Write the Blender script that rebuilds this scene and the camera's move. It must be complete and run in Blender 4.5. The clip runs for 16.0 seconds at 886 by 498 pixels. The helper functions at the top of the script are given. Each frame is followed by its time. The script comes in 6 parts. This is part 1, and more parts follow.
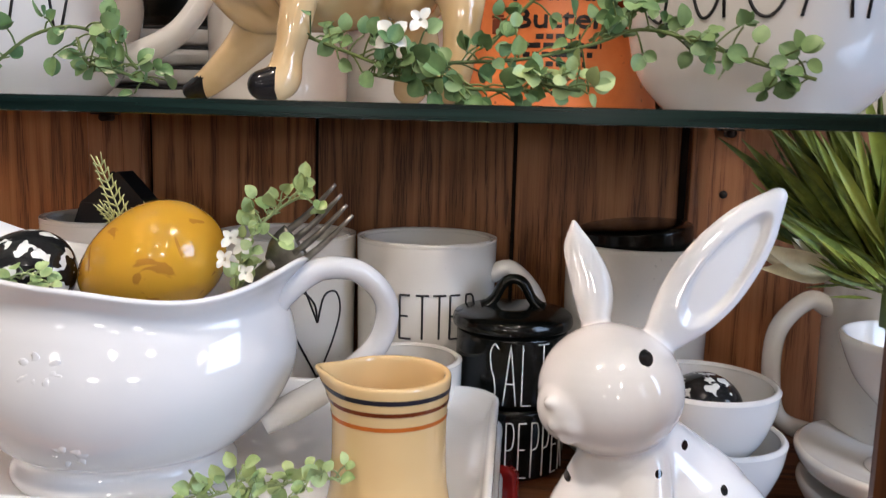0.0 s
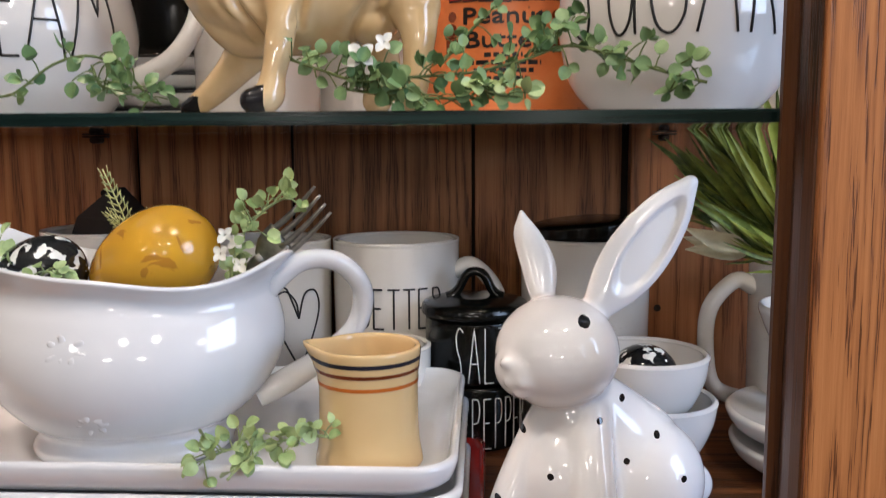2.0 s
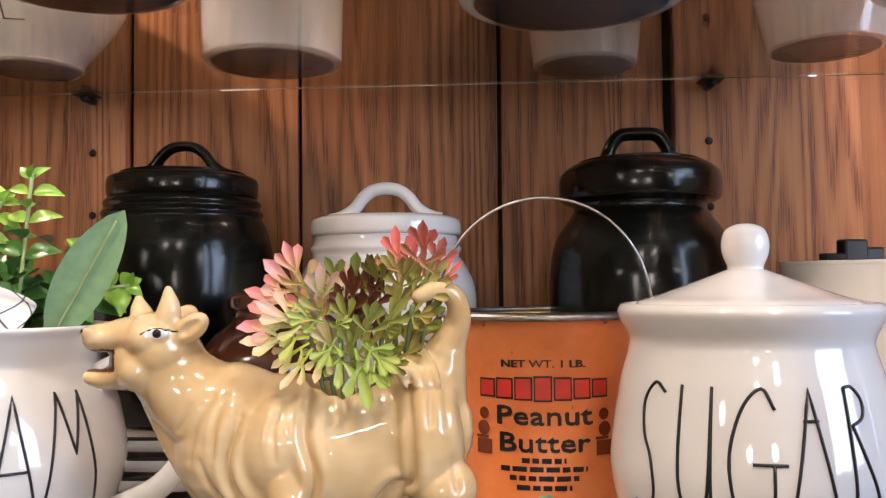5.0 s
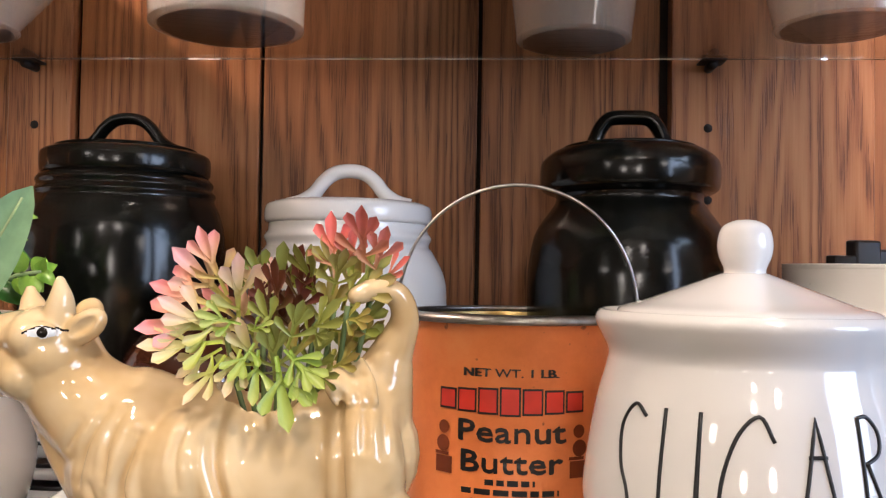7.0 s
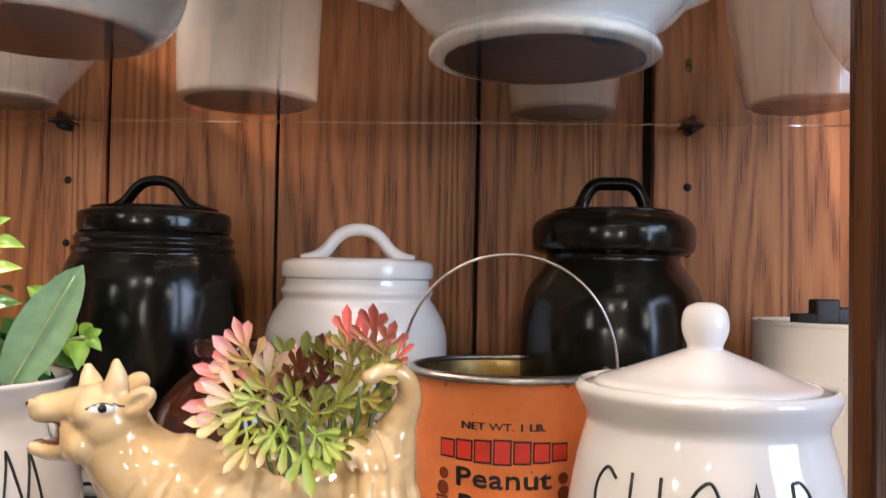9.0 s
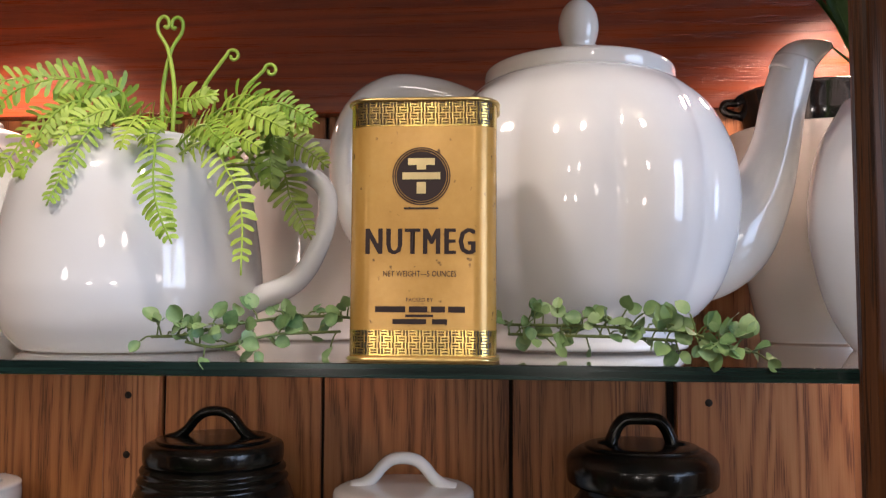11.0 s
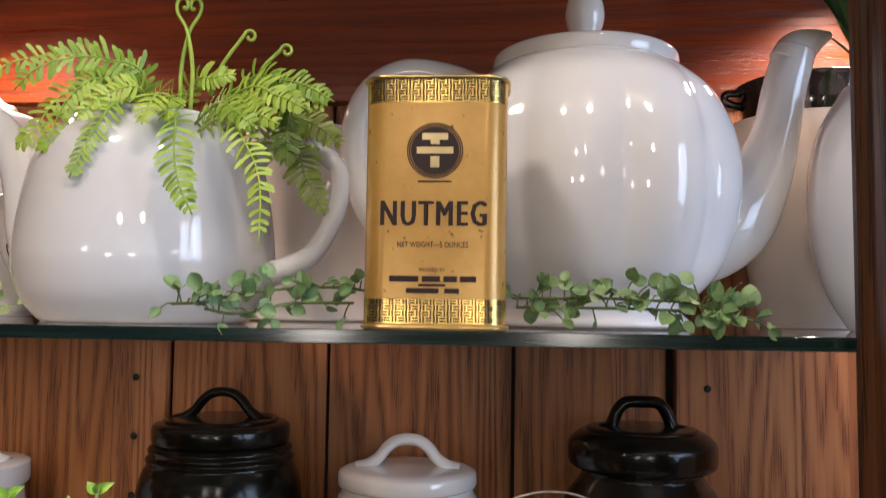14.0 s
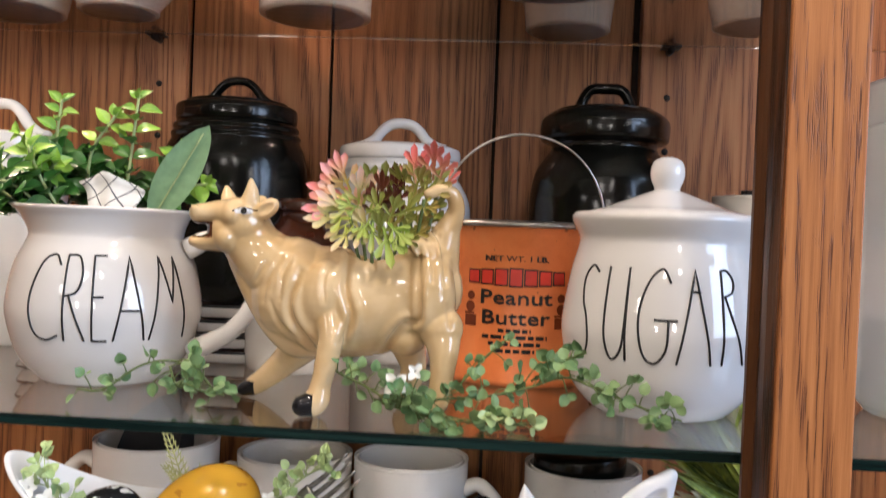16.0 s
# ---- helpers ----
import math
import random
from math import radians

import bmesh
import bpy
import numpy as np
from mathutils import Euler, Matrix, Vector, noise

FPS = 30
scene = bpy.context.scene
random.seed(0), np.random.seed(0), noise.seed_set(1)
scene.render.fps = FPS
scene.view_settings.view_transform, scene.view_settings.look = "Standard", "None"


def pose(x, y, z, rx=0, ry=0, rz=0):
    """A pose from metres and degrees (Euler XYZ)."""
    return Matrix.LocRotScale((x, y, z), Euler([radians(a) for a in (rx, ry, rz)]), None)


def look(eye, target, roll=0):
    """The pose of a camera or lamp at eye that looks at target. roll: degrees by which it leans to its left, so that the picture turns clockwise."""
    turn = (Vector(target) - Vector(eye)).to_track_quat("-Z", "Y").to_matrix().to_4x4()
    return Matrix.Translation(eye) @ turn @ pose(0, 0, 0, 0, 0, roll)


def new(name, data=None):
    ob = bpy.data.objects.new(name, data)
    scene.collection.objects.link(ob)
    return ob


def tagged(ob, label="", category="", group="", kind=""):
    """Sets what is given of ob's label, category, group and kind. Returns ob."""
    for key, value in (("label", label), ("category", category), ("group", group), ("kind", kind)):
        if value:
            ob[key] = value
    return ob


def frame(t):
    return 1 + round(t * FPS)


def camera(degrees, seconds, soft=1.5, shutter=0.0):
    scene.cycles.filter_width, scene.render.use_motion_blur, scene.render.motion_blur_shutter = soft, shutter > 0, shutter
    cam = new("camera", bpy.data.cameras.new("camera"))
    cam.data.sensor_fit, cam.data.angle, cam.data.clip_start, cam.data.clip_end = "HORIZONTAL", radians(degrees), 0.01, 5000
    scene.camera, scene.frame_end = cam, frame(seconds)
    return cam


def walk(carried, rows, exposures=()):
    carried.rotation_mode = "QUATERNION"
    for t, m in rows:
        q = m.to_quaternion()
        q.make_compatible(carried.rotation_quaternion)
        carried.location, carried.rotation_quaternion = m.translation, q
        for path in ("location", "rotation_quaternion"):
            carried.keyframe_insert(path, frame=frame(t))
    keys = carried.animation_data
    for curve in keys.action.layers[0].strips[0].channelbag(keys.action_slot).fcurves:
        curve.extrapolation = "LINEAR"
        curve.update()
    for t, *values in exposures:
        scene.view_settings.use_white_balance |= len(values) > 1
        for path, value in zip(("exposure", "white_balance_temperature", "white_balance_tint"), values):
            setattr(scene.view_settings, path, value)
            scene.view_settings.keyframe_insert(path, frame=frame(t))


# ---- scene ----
cam = camera(55.53, 16.0, soft=1.2, shutter=0.25)
PATH = [
    (0, (0.03250, -0.25204, 1.06349), (-0.13926, 1.71770, 0.76247), 1.473),
    (0.5, (0.03922, -0.27519, 1.04030), (-0.10777, 1.70069, 0.76773), 0.602),
    (1, (0.04161, -0.28196, 1.02988), (-0.08853, 1.69697, 0.77121), 0.113),
    (1.5, (0.04294, -0.29127, 1.03074), (-0.06609, 1.69043, 0.78384), 0.001),
    (2, (0.03839, -0.30589, 1.05640), (-0.06180, 1.67625, 0.80925), -0.267),
    (2.5, (0.03358, -0.31583, 1.09870), (-0.04423, 1.67369, 0.90951), -0.517),
    (3, (0.02201, -0.32807, 1.13516), (-0.06083, 1.66887, 1.06198), -0.850),
    (3.5, (0.01230, -0.34029, 1.15467), (-0.07855, 1.65761, 1.16755), -1.066),
    (4, (0.00873, -0.34178, 1.16133), (-0.09639, 1.65470, 1.21596), -1.001),
    (4.5, (0.02211, -0.29971, 1.17548), (-0.08983, 1.69546, 1.25773), -0.903),
    (4.7, (0.02578, -0.27358, 1.17845), (-0.09880, 1.72083, 1.26101), -0.850),
    (6.8, (0.03702, -0.19710, 1.18150), (-0.08526, 1.79843, 1.23521), 0.860),
    (7, (0.04098, -0.19915, 1.18220), (-0.08535, 1.79610, 1.23713), 0.950),
    (7.5, (0.04421, -0.20363, 1.18317), (-0.08325, 1.79175, 1.23009), 1.097),
    (8, (0.04494, -0.20897, 1.18395), (-0.08402, 1.78631, 1.23127), 1.203),
    (8.5, (0.04713, -0.21994, 1.18769), (-0.08288, 1.77523, 1.23638), 1.143),
    (9, (0.04423, -0.24190, 1.21063), (-0.08825, 1.75294, 1.26591), 1.094),
    (9.5, (0.03761, -0.26283, 1.25205), (-0.10275, 1.73092, 1.32460), 0.702),
    (10, (0.03237, -0.27681, 1.28925), (-0.11502, 1.71554, 1.38320), 0.322),
    (10.2, (0.02694, -0.28337, 1.29831), (-0.11990, 1.70820, 1.40813), 0.218),
    (12.3, (0.02795, -0.28969, 1.34584), (-0.13090, 1.69812, 1.49873), 0.520),
    (12.5, (0.02543, -0.29167, 1.34612), (-0.12738, 1.69641, 1.50159), 0.420),
    (13, (0.02504, -0.29153, 1.34347), (-0.12142, 1.69694, 1.50022), 0.644),
    (13.5, (0.02190, -0.29432, 1.33924), (-0.12253, 1.69405, 1.49905), 0.695),
    (14, (0.02226, -0.29597, 1.31316), (-0.12019, 1.69330, 1.46321), 0.841),
    (14.5, (0.01653, -0.30903, 1.27187), (-0.12751, 1.68247, 1.38676), 1.969),
    (15, (0.02950, -0.33450, 1.22920), (-0.10500, 1.66000, 1.29260), 1.950),
    (15.5, (0.02953, -0.35521, 1.19262), (-0.10154, 1.63953, 1.25433), 2.157),
    (16, (0.03410, -0.36359, 1.15556), (-0.08856, 1.63239, 1.12326), 2.258),
]
LOOKS = [(0, -0.18, 6050, 17), (1, -0.32, 6050, 17), (2, -0.32, 6050, 17), (2.5, -0.2, 6100, 18), (4, -0.08, 6250, 20), (7, 0.02, 6200, 19), (9, 0.05, 6200, 19), (9.5, 0.28, 6200, 20), (10.0, -0.25, 6200, 20), (12.3, -0.64, 6250, 20), (13.6, -0.60, 6250, 20), (14.0, -0.70, 6200, 19), (14.5, -0.34, 6150, 19), (15.5, 0.03, 6100, 18), (16, -0.2, 6050, 17)]
walk(cam, [(t, look(eye, target, roll)) for t, eye, target, roll in PATH], LOOKS)

# ---- world, daylight through the room's window, lamps ----
U = 0.82  # metres for each unit of the plan below


def at(x, y, z):
    """A place of the plan in metres."""
    return Vector((x * U, y * U, z * U))


world = bpy.data.worlds.new("daylight")
world.use_nodes = True
scene.world = world
wn = world.node_tree
sky = wn.nodes.new("ShaderNodeTexSky")
sky.sky_type, sky.sun_disc = "NISHITA", False
sky.sun_elevation, sky.sun_rotation = radians(35), radians(150)
wn.links.new(sky.outputs[0], wn.nodes["Background"].inputs[0])
wn.nodes["Background"].inputs[1].default_value = 0.1


def area_lamp(name, eye, target, size, size_y, power, colour):
    data = bpy.data.lights.new(name, "AREA")
    data.shape, data.size, data.size_y = "RECTANGLE", size, size_y
    data.energy, data.color = power, colour
    ob = new(name, data)
    ob.matrix_world = look(eye, target)
    return ob


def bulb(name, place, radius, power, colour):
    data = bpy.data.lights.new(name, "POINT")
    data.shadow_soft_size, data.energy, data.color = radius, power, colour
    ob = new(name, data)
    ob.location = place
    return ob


# daylight in the two panes of the window opening in the wall to the right
for wy in (-1.10, -0.60):
    area_lamp("window_light", (1.56, wy, 1.50), (0.0, 0.0, 1.20), 0.49, 0.92, 14, (0.60, 0.78, 1.0))
# warm globes of the room: unseen low fills added behind the camera and at the sides to brighten the middle shelf,
# ceiling lamps further back, a pair close to the cabinet
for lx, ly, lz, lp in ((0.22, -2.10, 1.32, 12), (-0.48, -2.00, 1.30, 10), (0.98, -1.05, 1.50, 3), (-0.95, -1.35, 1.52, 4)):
    bulb("room_fill", (lx, ly, lz), 0.08, lp, (1.0, 0.93, 0.79))
for lx, ly, lz, lp in ((0.42, -1.80, 2.00, 9), (-0.22, -2.05, 2.02, 10)):
    bulb("ceiling_lamp", (lx, ly, lz), 0.08, lp, (1.0, 0.92, 0.78))
for lx, ly, lz, lp in ((-0.40, -0.54, 2.12, 25), (0.30, -0.60, 2.12, 22)):
    bulb("ceiling_bulb", (lx, ly, lz), 0.06, lp, (1.0, 0.88, 0.70))


def puck(x, y, z, power):
    """A small lamp set into the top of the cabinet, shining down."""
    data = bpy.data.lights.new("puck_light", "SPOT")
    data.energy, data.color, data.shadow_soft_size = power, (1.0, 0.72, 0.53), 0.014
    data.spot_size, data.spot_blend = radians(140), 0.7
    ob = new("puck_light", data)
    ob.matrix_world = look(at(x, y, z), at(x, y + 0.02, 0))


for px, py, power in ((-0.385, 0.225, 9.5), (0.305, 0.26, 8.5)):
    puck(px, py, 1.878, power)

# ---- materials ----
def nodes(name):
    m = bpy.data.materials.new(name)
    m.use_nodes = True
    t = m.node_tree
    return m, t, t.nodes["Principled BSDF"]


def tex(t, kind, **values):
    n = t.nodes.new(kind)
    for k, v in values.items():
        n.inputs[k].default_value = v
    return n


def ramp(t, source, stops):
    r = t.nodes.new("ShaderNodeValToRGB")
    e = r.color_ramp.elements
    e[0].position, e[0].color = stops[0][0], (*stops[0][1], 1)
    e[1].position, e[1].color = stops[-1][0], (*stops[-1][1], 1)
    for p, c in stops[1:-1]:
        x = e.new(p)
        x.color = (*c, 1)
    t.links.new(source, r.inputs[0])
    return r.outputs[0]


def bump(t, b, source, strength, distance):
    n = tex(t, "ShaderNodeBump", Strength=strength, Distance=distance)
    t.links.new(source, n.inputs["Height"])
    t.links.new(n.outputs[0], b.inputs["Normal"])


def coords(t, scale=(1, 1, 1), vary=0.0):
    """Object coordinates, stretched, and shifted from object to object."""
    c = t.nodes.new("ShaderNodeTexCoord")
    m = t.nodes.new("ShaderNodeMapping")
    m.inputs["Scale"].default_value = scale
    t.links.new(c.outputs["Object"], m.inputs["Vector"])
    if vary:
        o = t.nodes.new("ShaderNodeObjectInfo")
        k = t.nodes.new("ShaderNodeMath")
        k.operation = "MULTIPLY"
        k.inputs[1].default_value = vary
        t.links.new(o.outputs["Random"], k.inputs[0])
        t.links.new(k.outputs[0], m.inputs["Location"])
    return m.outputs[0]


def mix(t, factor, a, b):
    n = t.nodes.new("ShaderNodeMix")
    n.data_type = "RGBA"
    for s, v in ((0, factor), (6, a), (7, b)):
        if isinstance(v, (int, float)):
            n.inputs[s].default_value = v
        elif isinstance(v, tuple):
            n.inputs[s].default_value = (*v, 1)
        else:
            t.links.new(v, n.inputs[s])
    return n.outputs[2]


def oak(name, dark, mid, light, axis="z", rough=0.42, figure=0.22, gloss=0.28, pore=0.6, fine=1250, rings=75.0, coarse=22.0, most=0.60, patch=0.45):
    """Stained oak, grain along one axis: fine fibre, nested growth figure, and dark pores that crowd in each growth ring."""
    m, t, b = nodes(name)

    def grain(across, along):
        return tuple(along if a == axis else across for a in "xyz")

    def noise_of(across, along, detail=3.0, rough_=0.6):
        n = tex(t, "ShaderNodeTexNoise", Scale=1.0, Detail=detail, Roughness=rough_)
        t.links.new(coords(t, grain(across, along), 40), n.inputs["Vector"])
        return n.outputs[0]

    def maths(kind, a, second):
        n = t.nodes.new("ShaderNodeMath")
        n.operation = kind
        t.links.new(a, n.inputs[0])
        if isinstance(second, (int, float)):
            n.inputs[1].default_value = second
        else:
            t.links.new(second, n.inputs[1])
        return n.outputs[0]

    fibre = noise_of(420, 10, 6.0, 0.75)
    slow = maths("ADD", noise_of(coarse, coarse * 0.05, 2.0, 0.45), maths("MULTIPLY", noise_of(160, 9, 2.0), 0.03))
    wave = maths("SINE", maths("MULTIPLY", slow, rings), 0.0)
    ring = t.nodes.new("ShaderNodeMapRange")
    ring.inputs["From Min"].default_value = -1.0
    t.links.new(wave, ring.inputs["Value"])
    ring = ring.outputs[0]
    tone = mix(t, figure, fibre, ring)
    col = ramp(t, tone, ((0.28, dark), (0.52, mid), (0.8, light)))
    broad = noise_of(9, 2.0, 2.0)
    col = mix(t, ramp(t, broad, ((0.4, (0, 0, 0)), (0.72, (patch, patch, patch)))), col, dark)
    streak = noise_of(fine, 30 * fine / 1250, 2.0, 0.5)
    gate = maths("ADD", maths("MULTIPLY", ring, 0.28), maths("MULTIPLY", noise_of(70, 8, 2.0, 0.5), 0.26))
    pit = ramp(t, maths("ADD", gate, streak), ((most, (0, 0, 0)), (most + 0.09, (1, 1, 1))))
    col = mix(t, pit, tuple(c * pore for c in dark), col)
    o = t.nodes.new("ShaderNodeObjectInfo")
    shade = ramp(t, o.outputs["Random"], ((0.0, (0.80, 0.78, 0.76)), (1.0, (1.12, 1.06, 1.0))))
    mul = t.nodes.new("ShaderNodeMix")
    mul.data_type, mul.blend_type = "RGBA", "MULTIPLY"
    mul.inputs[0].default_value = 1
    t.links.new(col, mul.inputs[6])
    t.links.new(shade, mul.inputs[7])
    t.links.new(mul.outputs[2], b.inputs["Base Color"])
    t.links.new(ramp(t, fibre, ((0.3, (rough + 0.1,) * 3), (0.7, (rough - 0.08,) * 3))), b.inputs["Roughness"])
    b.inputs["Specular IOR Level"].default_value = gloss
    bump(t, b, pit, 0.3, 0.0005)
    return m


def ceramic(name, colour, rough=0.05, second=None, coat=0.5, speck=0.0, uneven=0.1, patch=14.0):
    """Glazed ware: slight tone changes, soft ripples in the glaze and a few specks."""
    m, t, b = nodes(name)
    v = coords(t, (1, 1, 1), 5)
    n = tex(t, "ShaderNodeTexNoise", Scale=patch, Detail=3.0)
    t.links.new(v, n.inputs["Vector"])
    other = second or tuple(c * 0.9 for c in colour)
    col = mix(t, ramp(t, n.outputs[0], ((0.35, (0, 0, 0)), (0.7, (1, 1, 1)))), colour, other)
    if speck:
        s = tex(t, "ShaderNodeTexNoise", Scale=420.0, Detail=1.0)
        t.links.new(v, s.inputs["Vector"])
        col = mix(t, ramp(t, s.outputs[0], ((0.74, (0, 0, 0)), (0.78, (speck, speck, speck)))), col, tuple(c * 0.35 for c in colour))
    t.links.new(col, b.inputs["Base Color"])
    b.inputs["Roughness"].default_value = rough
    b.inputs["Coat Weight"].default_value = coat
    b.inputs["Coat Roughness"].default_value = 0.02
    w = tex(t, "ShaderNodeTexNoise", Scale=55.0, Detail=2.0)
    t.links.new(v, w.inputs["Vector"])
    bump(t, b, w.outputs[0], uneven, 0.0006)
    return m


def plain(name, colour, rough=0.5, metal=0.0, noise_scale=60.0, spread=0.25):
    m, t, b = nodes(name)
    n = tex(t, "ShaderNodeTexNoise", Scale=noise_scale, Detail=4.0)
    t.links.new(coords(t, (1, 1, 1), 7), n.inputs["Vector"])
    lo = tuple(max(c * (1 - spread), 0) for c in colour)
    hi = tuple(min(c * (1 + spread), 1) for c in colour)
    t.links.new(ramp(t, n.outputs[0], ((0.3, lo), (0.7, hi))), b.inputs["Base Color"])
    b.inputs["Roughness"].default_value, b.inputs["Metallic"].default_value = rough, metal
    bump(t, b, n.outputs[0], 0.1, 0.0004)
    return m


def foliage(name, dark, light, rough=0.45, pink=None):
    """Plastic leaves; each object has its own tone between dark and light, and the tip may be tinted."""
    m, t, b = nodes(name)
    o = t.nodes.new("ShaderNodeObjectInfo")
    n = tex(t, "ShaderNodeTexNoise", Scale=160.0, Detail=3.0)
    t.links.new(coords(t, (1, 1, 1), 5), n.inputs["Vector"])
    col = mix(t, o.outputs["Random"], dark, light)
    col = mix(t, ramp(t, n.outputs[0], ((0.4, (0, 0, 0)), (0.8, (0.5, 0.5, 0.5)))), col, tuple(min(1, c * 1.5) for c in light))
    t.links.new(col, b.inputs["Base Color"])
    b.inputs["Roughness"].default_value = rough
    b.inputs["Subsurface Weight"].default_value = 0.0
    bump(t, b, n.outputs[0], 0.2, 0.0005)
    return m


def spotted(name, colour, spots, spot_colour, rough=0.08, second=None, patch=14.0):
    """A glazed figure with painted round marks: spots of (x, z, radius, stretch) seen along y, in metres of the object."""
    m = ceramic(name, colour, rough, second, patch=patch)
    t = m.node_tree
    b = t.nodes["Principled BSDF"]
    base = b.inputs["Base Color"].links[0].from_socket
    c = t.nodes.new("ShaderNodeTexCoord")
    sep = t.nodes.new("ShaderNodeSeparateXYZ")
    t.links.new(c.outputs["Object"], sep.inputs[0])
    flat = t.nodes.new("ShaderNodeCombineXYZ")
    t.links.new(sep.outputs[0], flat.inputs[0])
    t.links.new(sep.outputs[2], flat.inputs[1])
    total = None
    for x, z, r in spots:
        d = t.nodes.new("ShaderNodeVectorMath")
        d.operation = "DISTANCE"
        d.inputs[1].default_value = (x, z, 0)
        t.links.new(flat.outputs[0], d.inputs[0])
        k = t.nodes.new("ShaderNodeMath")
        k.operation = "LESS_THAN"
        k.inputs[1].default_value = r
        t.links.new(d.outputs["Value"], k.inputs[0])
        if total is None:
            total = k.outputs[0]
        else:
            s = t.nodes.new("ShaderNodeMath")
            s.operation = "MAXIMUM"
            t.links.new(total, s.inputs[0])
            t.links.new(k.outputs[0], s.inputs[1])
            total = s.outputs[0]
    t.links.new(mix(t, total, base, spot_colour), b.inputs["Base Color"])
    return m


M = {}
M["plank"] = oak("oak_planks", (0.155, 0.056, 0.019), (0.30, 0.125, 0.045), (0.40, 0.185, 0.075), figure=0.24, pore=0.72, fine=1500, rings=110, coarse=20, most=0.56)
M["strip"] = oak("oak_strips", (0.19, 0.072, 0.029), (0.34, 0.150, 0.063), (0.44, 0.212, 0.097), figure=0.24, pore=0.72, fine=1500, rings=110, coarse=20, most=0.56)
M["frame_oak"] = oak("oak_frame", (0.20, 0.070, 0.022), (0.42, 0.170, 0.056), (0.56, 0.255, 0.095), figure=0.12, pore=0.62, fine=1800, rings=90, coarse=40, most=0.55, patch=0.12)
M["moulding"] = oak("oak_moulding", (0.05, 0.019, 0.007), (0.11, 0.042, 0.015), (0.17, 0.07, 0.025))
M["header"] = oak("oak_header", (0.12, 0.021, 0.006), (0.20, 0.040, 0.010), (0.26, 0.056, 0.015), "x", rough=0.30, pore=1.1, fine=1500, gloss=0.45)
M["board"] = oak("oak_board", (0.07, 0.025, 0.009), (0.16, 0.06, 0.02), (0.25, 0.10, 0.035), "x")
M["gap"] = plain("dark_gap", (0.012, 0.007, 0.004), 0.9)
M["white"] = ceramic("white_glaze", (0.75, 0.735, 0.71))
M["white_cool"] = ceramic("cool_white_glaze", (0.76, 0.775, 0.80), 0.04)
M["cream_white"] = ceramic("ivory_glaze", (0.72, 0.68, 0.62), 0.07)
M["stoneware"] = ceramic("matte_white_stoneware", (0.74, 0.71, 0.66), 0.22, speck=0.25)
M["black"] = ceramic("satin_black_glaze", (0.0025, 0.0029, 0.0022), 0.17, (0.004, 0.0045, 0.0035), coat=0.0, uneven=0.3)
M["black"].node_tree.nodes["Principled BSDF"].inputs["Specular IOR Level"].default_value = 0.36
M["ink"] = plain("black_enamel", (0.012, 0.012, 0.013), 0.35)
M["white_ink"] = plain("white_enamel", (0.75, 0.74, 0.7), 0.4)
M["yellow_ware"] = ceramic("yellow_ware_glaze", (0.74, 0.54, 0.28), 0.1, (0.68, 0.48, 0.23))
M["brown_glaze"] = ceramic("brown_glaze", (0.06, 0.016, 0.007), 0.08, (0.035, 0.01, 0.005))
M["stripe_dark"] = plain("navy_band", (0.02, 0.02, 0.03), 0.2)
M["stripe_brown"] = plain("brown_band", (0.16, 0.035, 0.012), 0.2)
M["stripe_orange"] = plain("orange_band", (0.45, 0.12, 0.02), 0.2)
M["steel"] = plain("worn_steel", (0.55, 0.53, 0.5), 0.28, 1.0, 200)
M["pewter"] = plain("dark_pewter", (0.3, 0.29, 0.27), 0.35, 1.0, 200)
M["brass"] = plain("dull_brass", (0.70, 0.53, 0.22), 0.28, 1.0, 150)
M["gold"] = plain("gold_print", (0.72, 0.5, 0.14), 0.25, 0.9, 150, 0.15)
M["peg"] = plain("bronze_peg", (0.02, 0.013, 0.01), 0.5, 0.4)
M["cloth"] = plain("white_cloth", (0.72, 0.72, 0.70), 0.9, 0, 300, 0.08)
M["red"] = ceramic("red_glaze", (0.42, 0.02, 0.015), 0.12)
M["leaf_garland"] = foliage("sage_leaves", (0.07, 0.16, 0.06), (0.22, 0.34, 0.14))
M["leaf_pale"] = foliage("pale_sage_leaves", (0.22, 0.33, 0.12), (0.42, 0.52, 0.24))
M["leaf_box"] = foliage("bright_green_leaves", (0.07, 0.22, 0.02), (0.30, 0.48, 0.06), 0.3)
M["leaf_box_old"] = foliage("deep_green_leaves", (0.018, 0.085, 0.018), (0.055, 0.18, 0.026), 0.3)
M["leaf_grey"] = foliage("grey_green_leaf", (0.17, 0.30, 0.15), (0.20, 0.34, 0.18), 0.6)
M["leaf_fern"] = foliage("fern_green", (0.15, 0.31, 0.022), (0.40, 0.54, 0.075))
M["leaf_fern_dark"] = foliage("old_fern_green", (0.10, 0.19, 0.025), (0.24, 0.33, 0.05))
M["husk"] = foliage("husk_green", (0.014, 0.050, 0.008), (0.30, 0.36, 0.06), 0.5)
M["husk_dark"] = foliage("dark_husk_green", (0.015, 0.045, 0.012), (0.06, 0.13, 0.03), 0.6)
M["husk_pale"] = foliage("dried_husk", (0.60, 0.56, 0.36), (0.74, 0.70, 0.52), 0.7)
M["petal"] = foliage("white_petals", (0.7, 0.7, 0.62), (0.82, 0.82, 0.76))
M["stem"] = plain("green_stem", (0.12, 0.17, 0.05), 0.6)
M["stem_pale"] = plain("pale_stem", (0.32, 0.40, 0.18), 0.6)
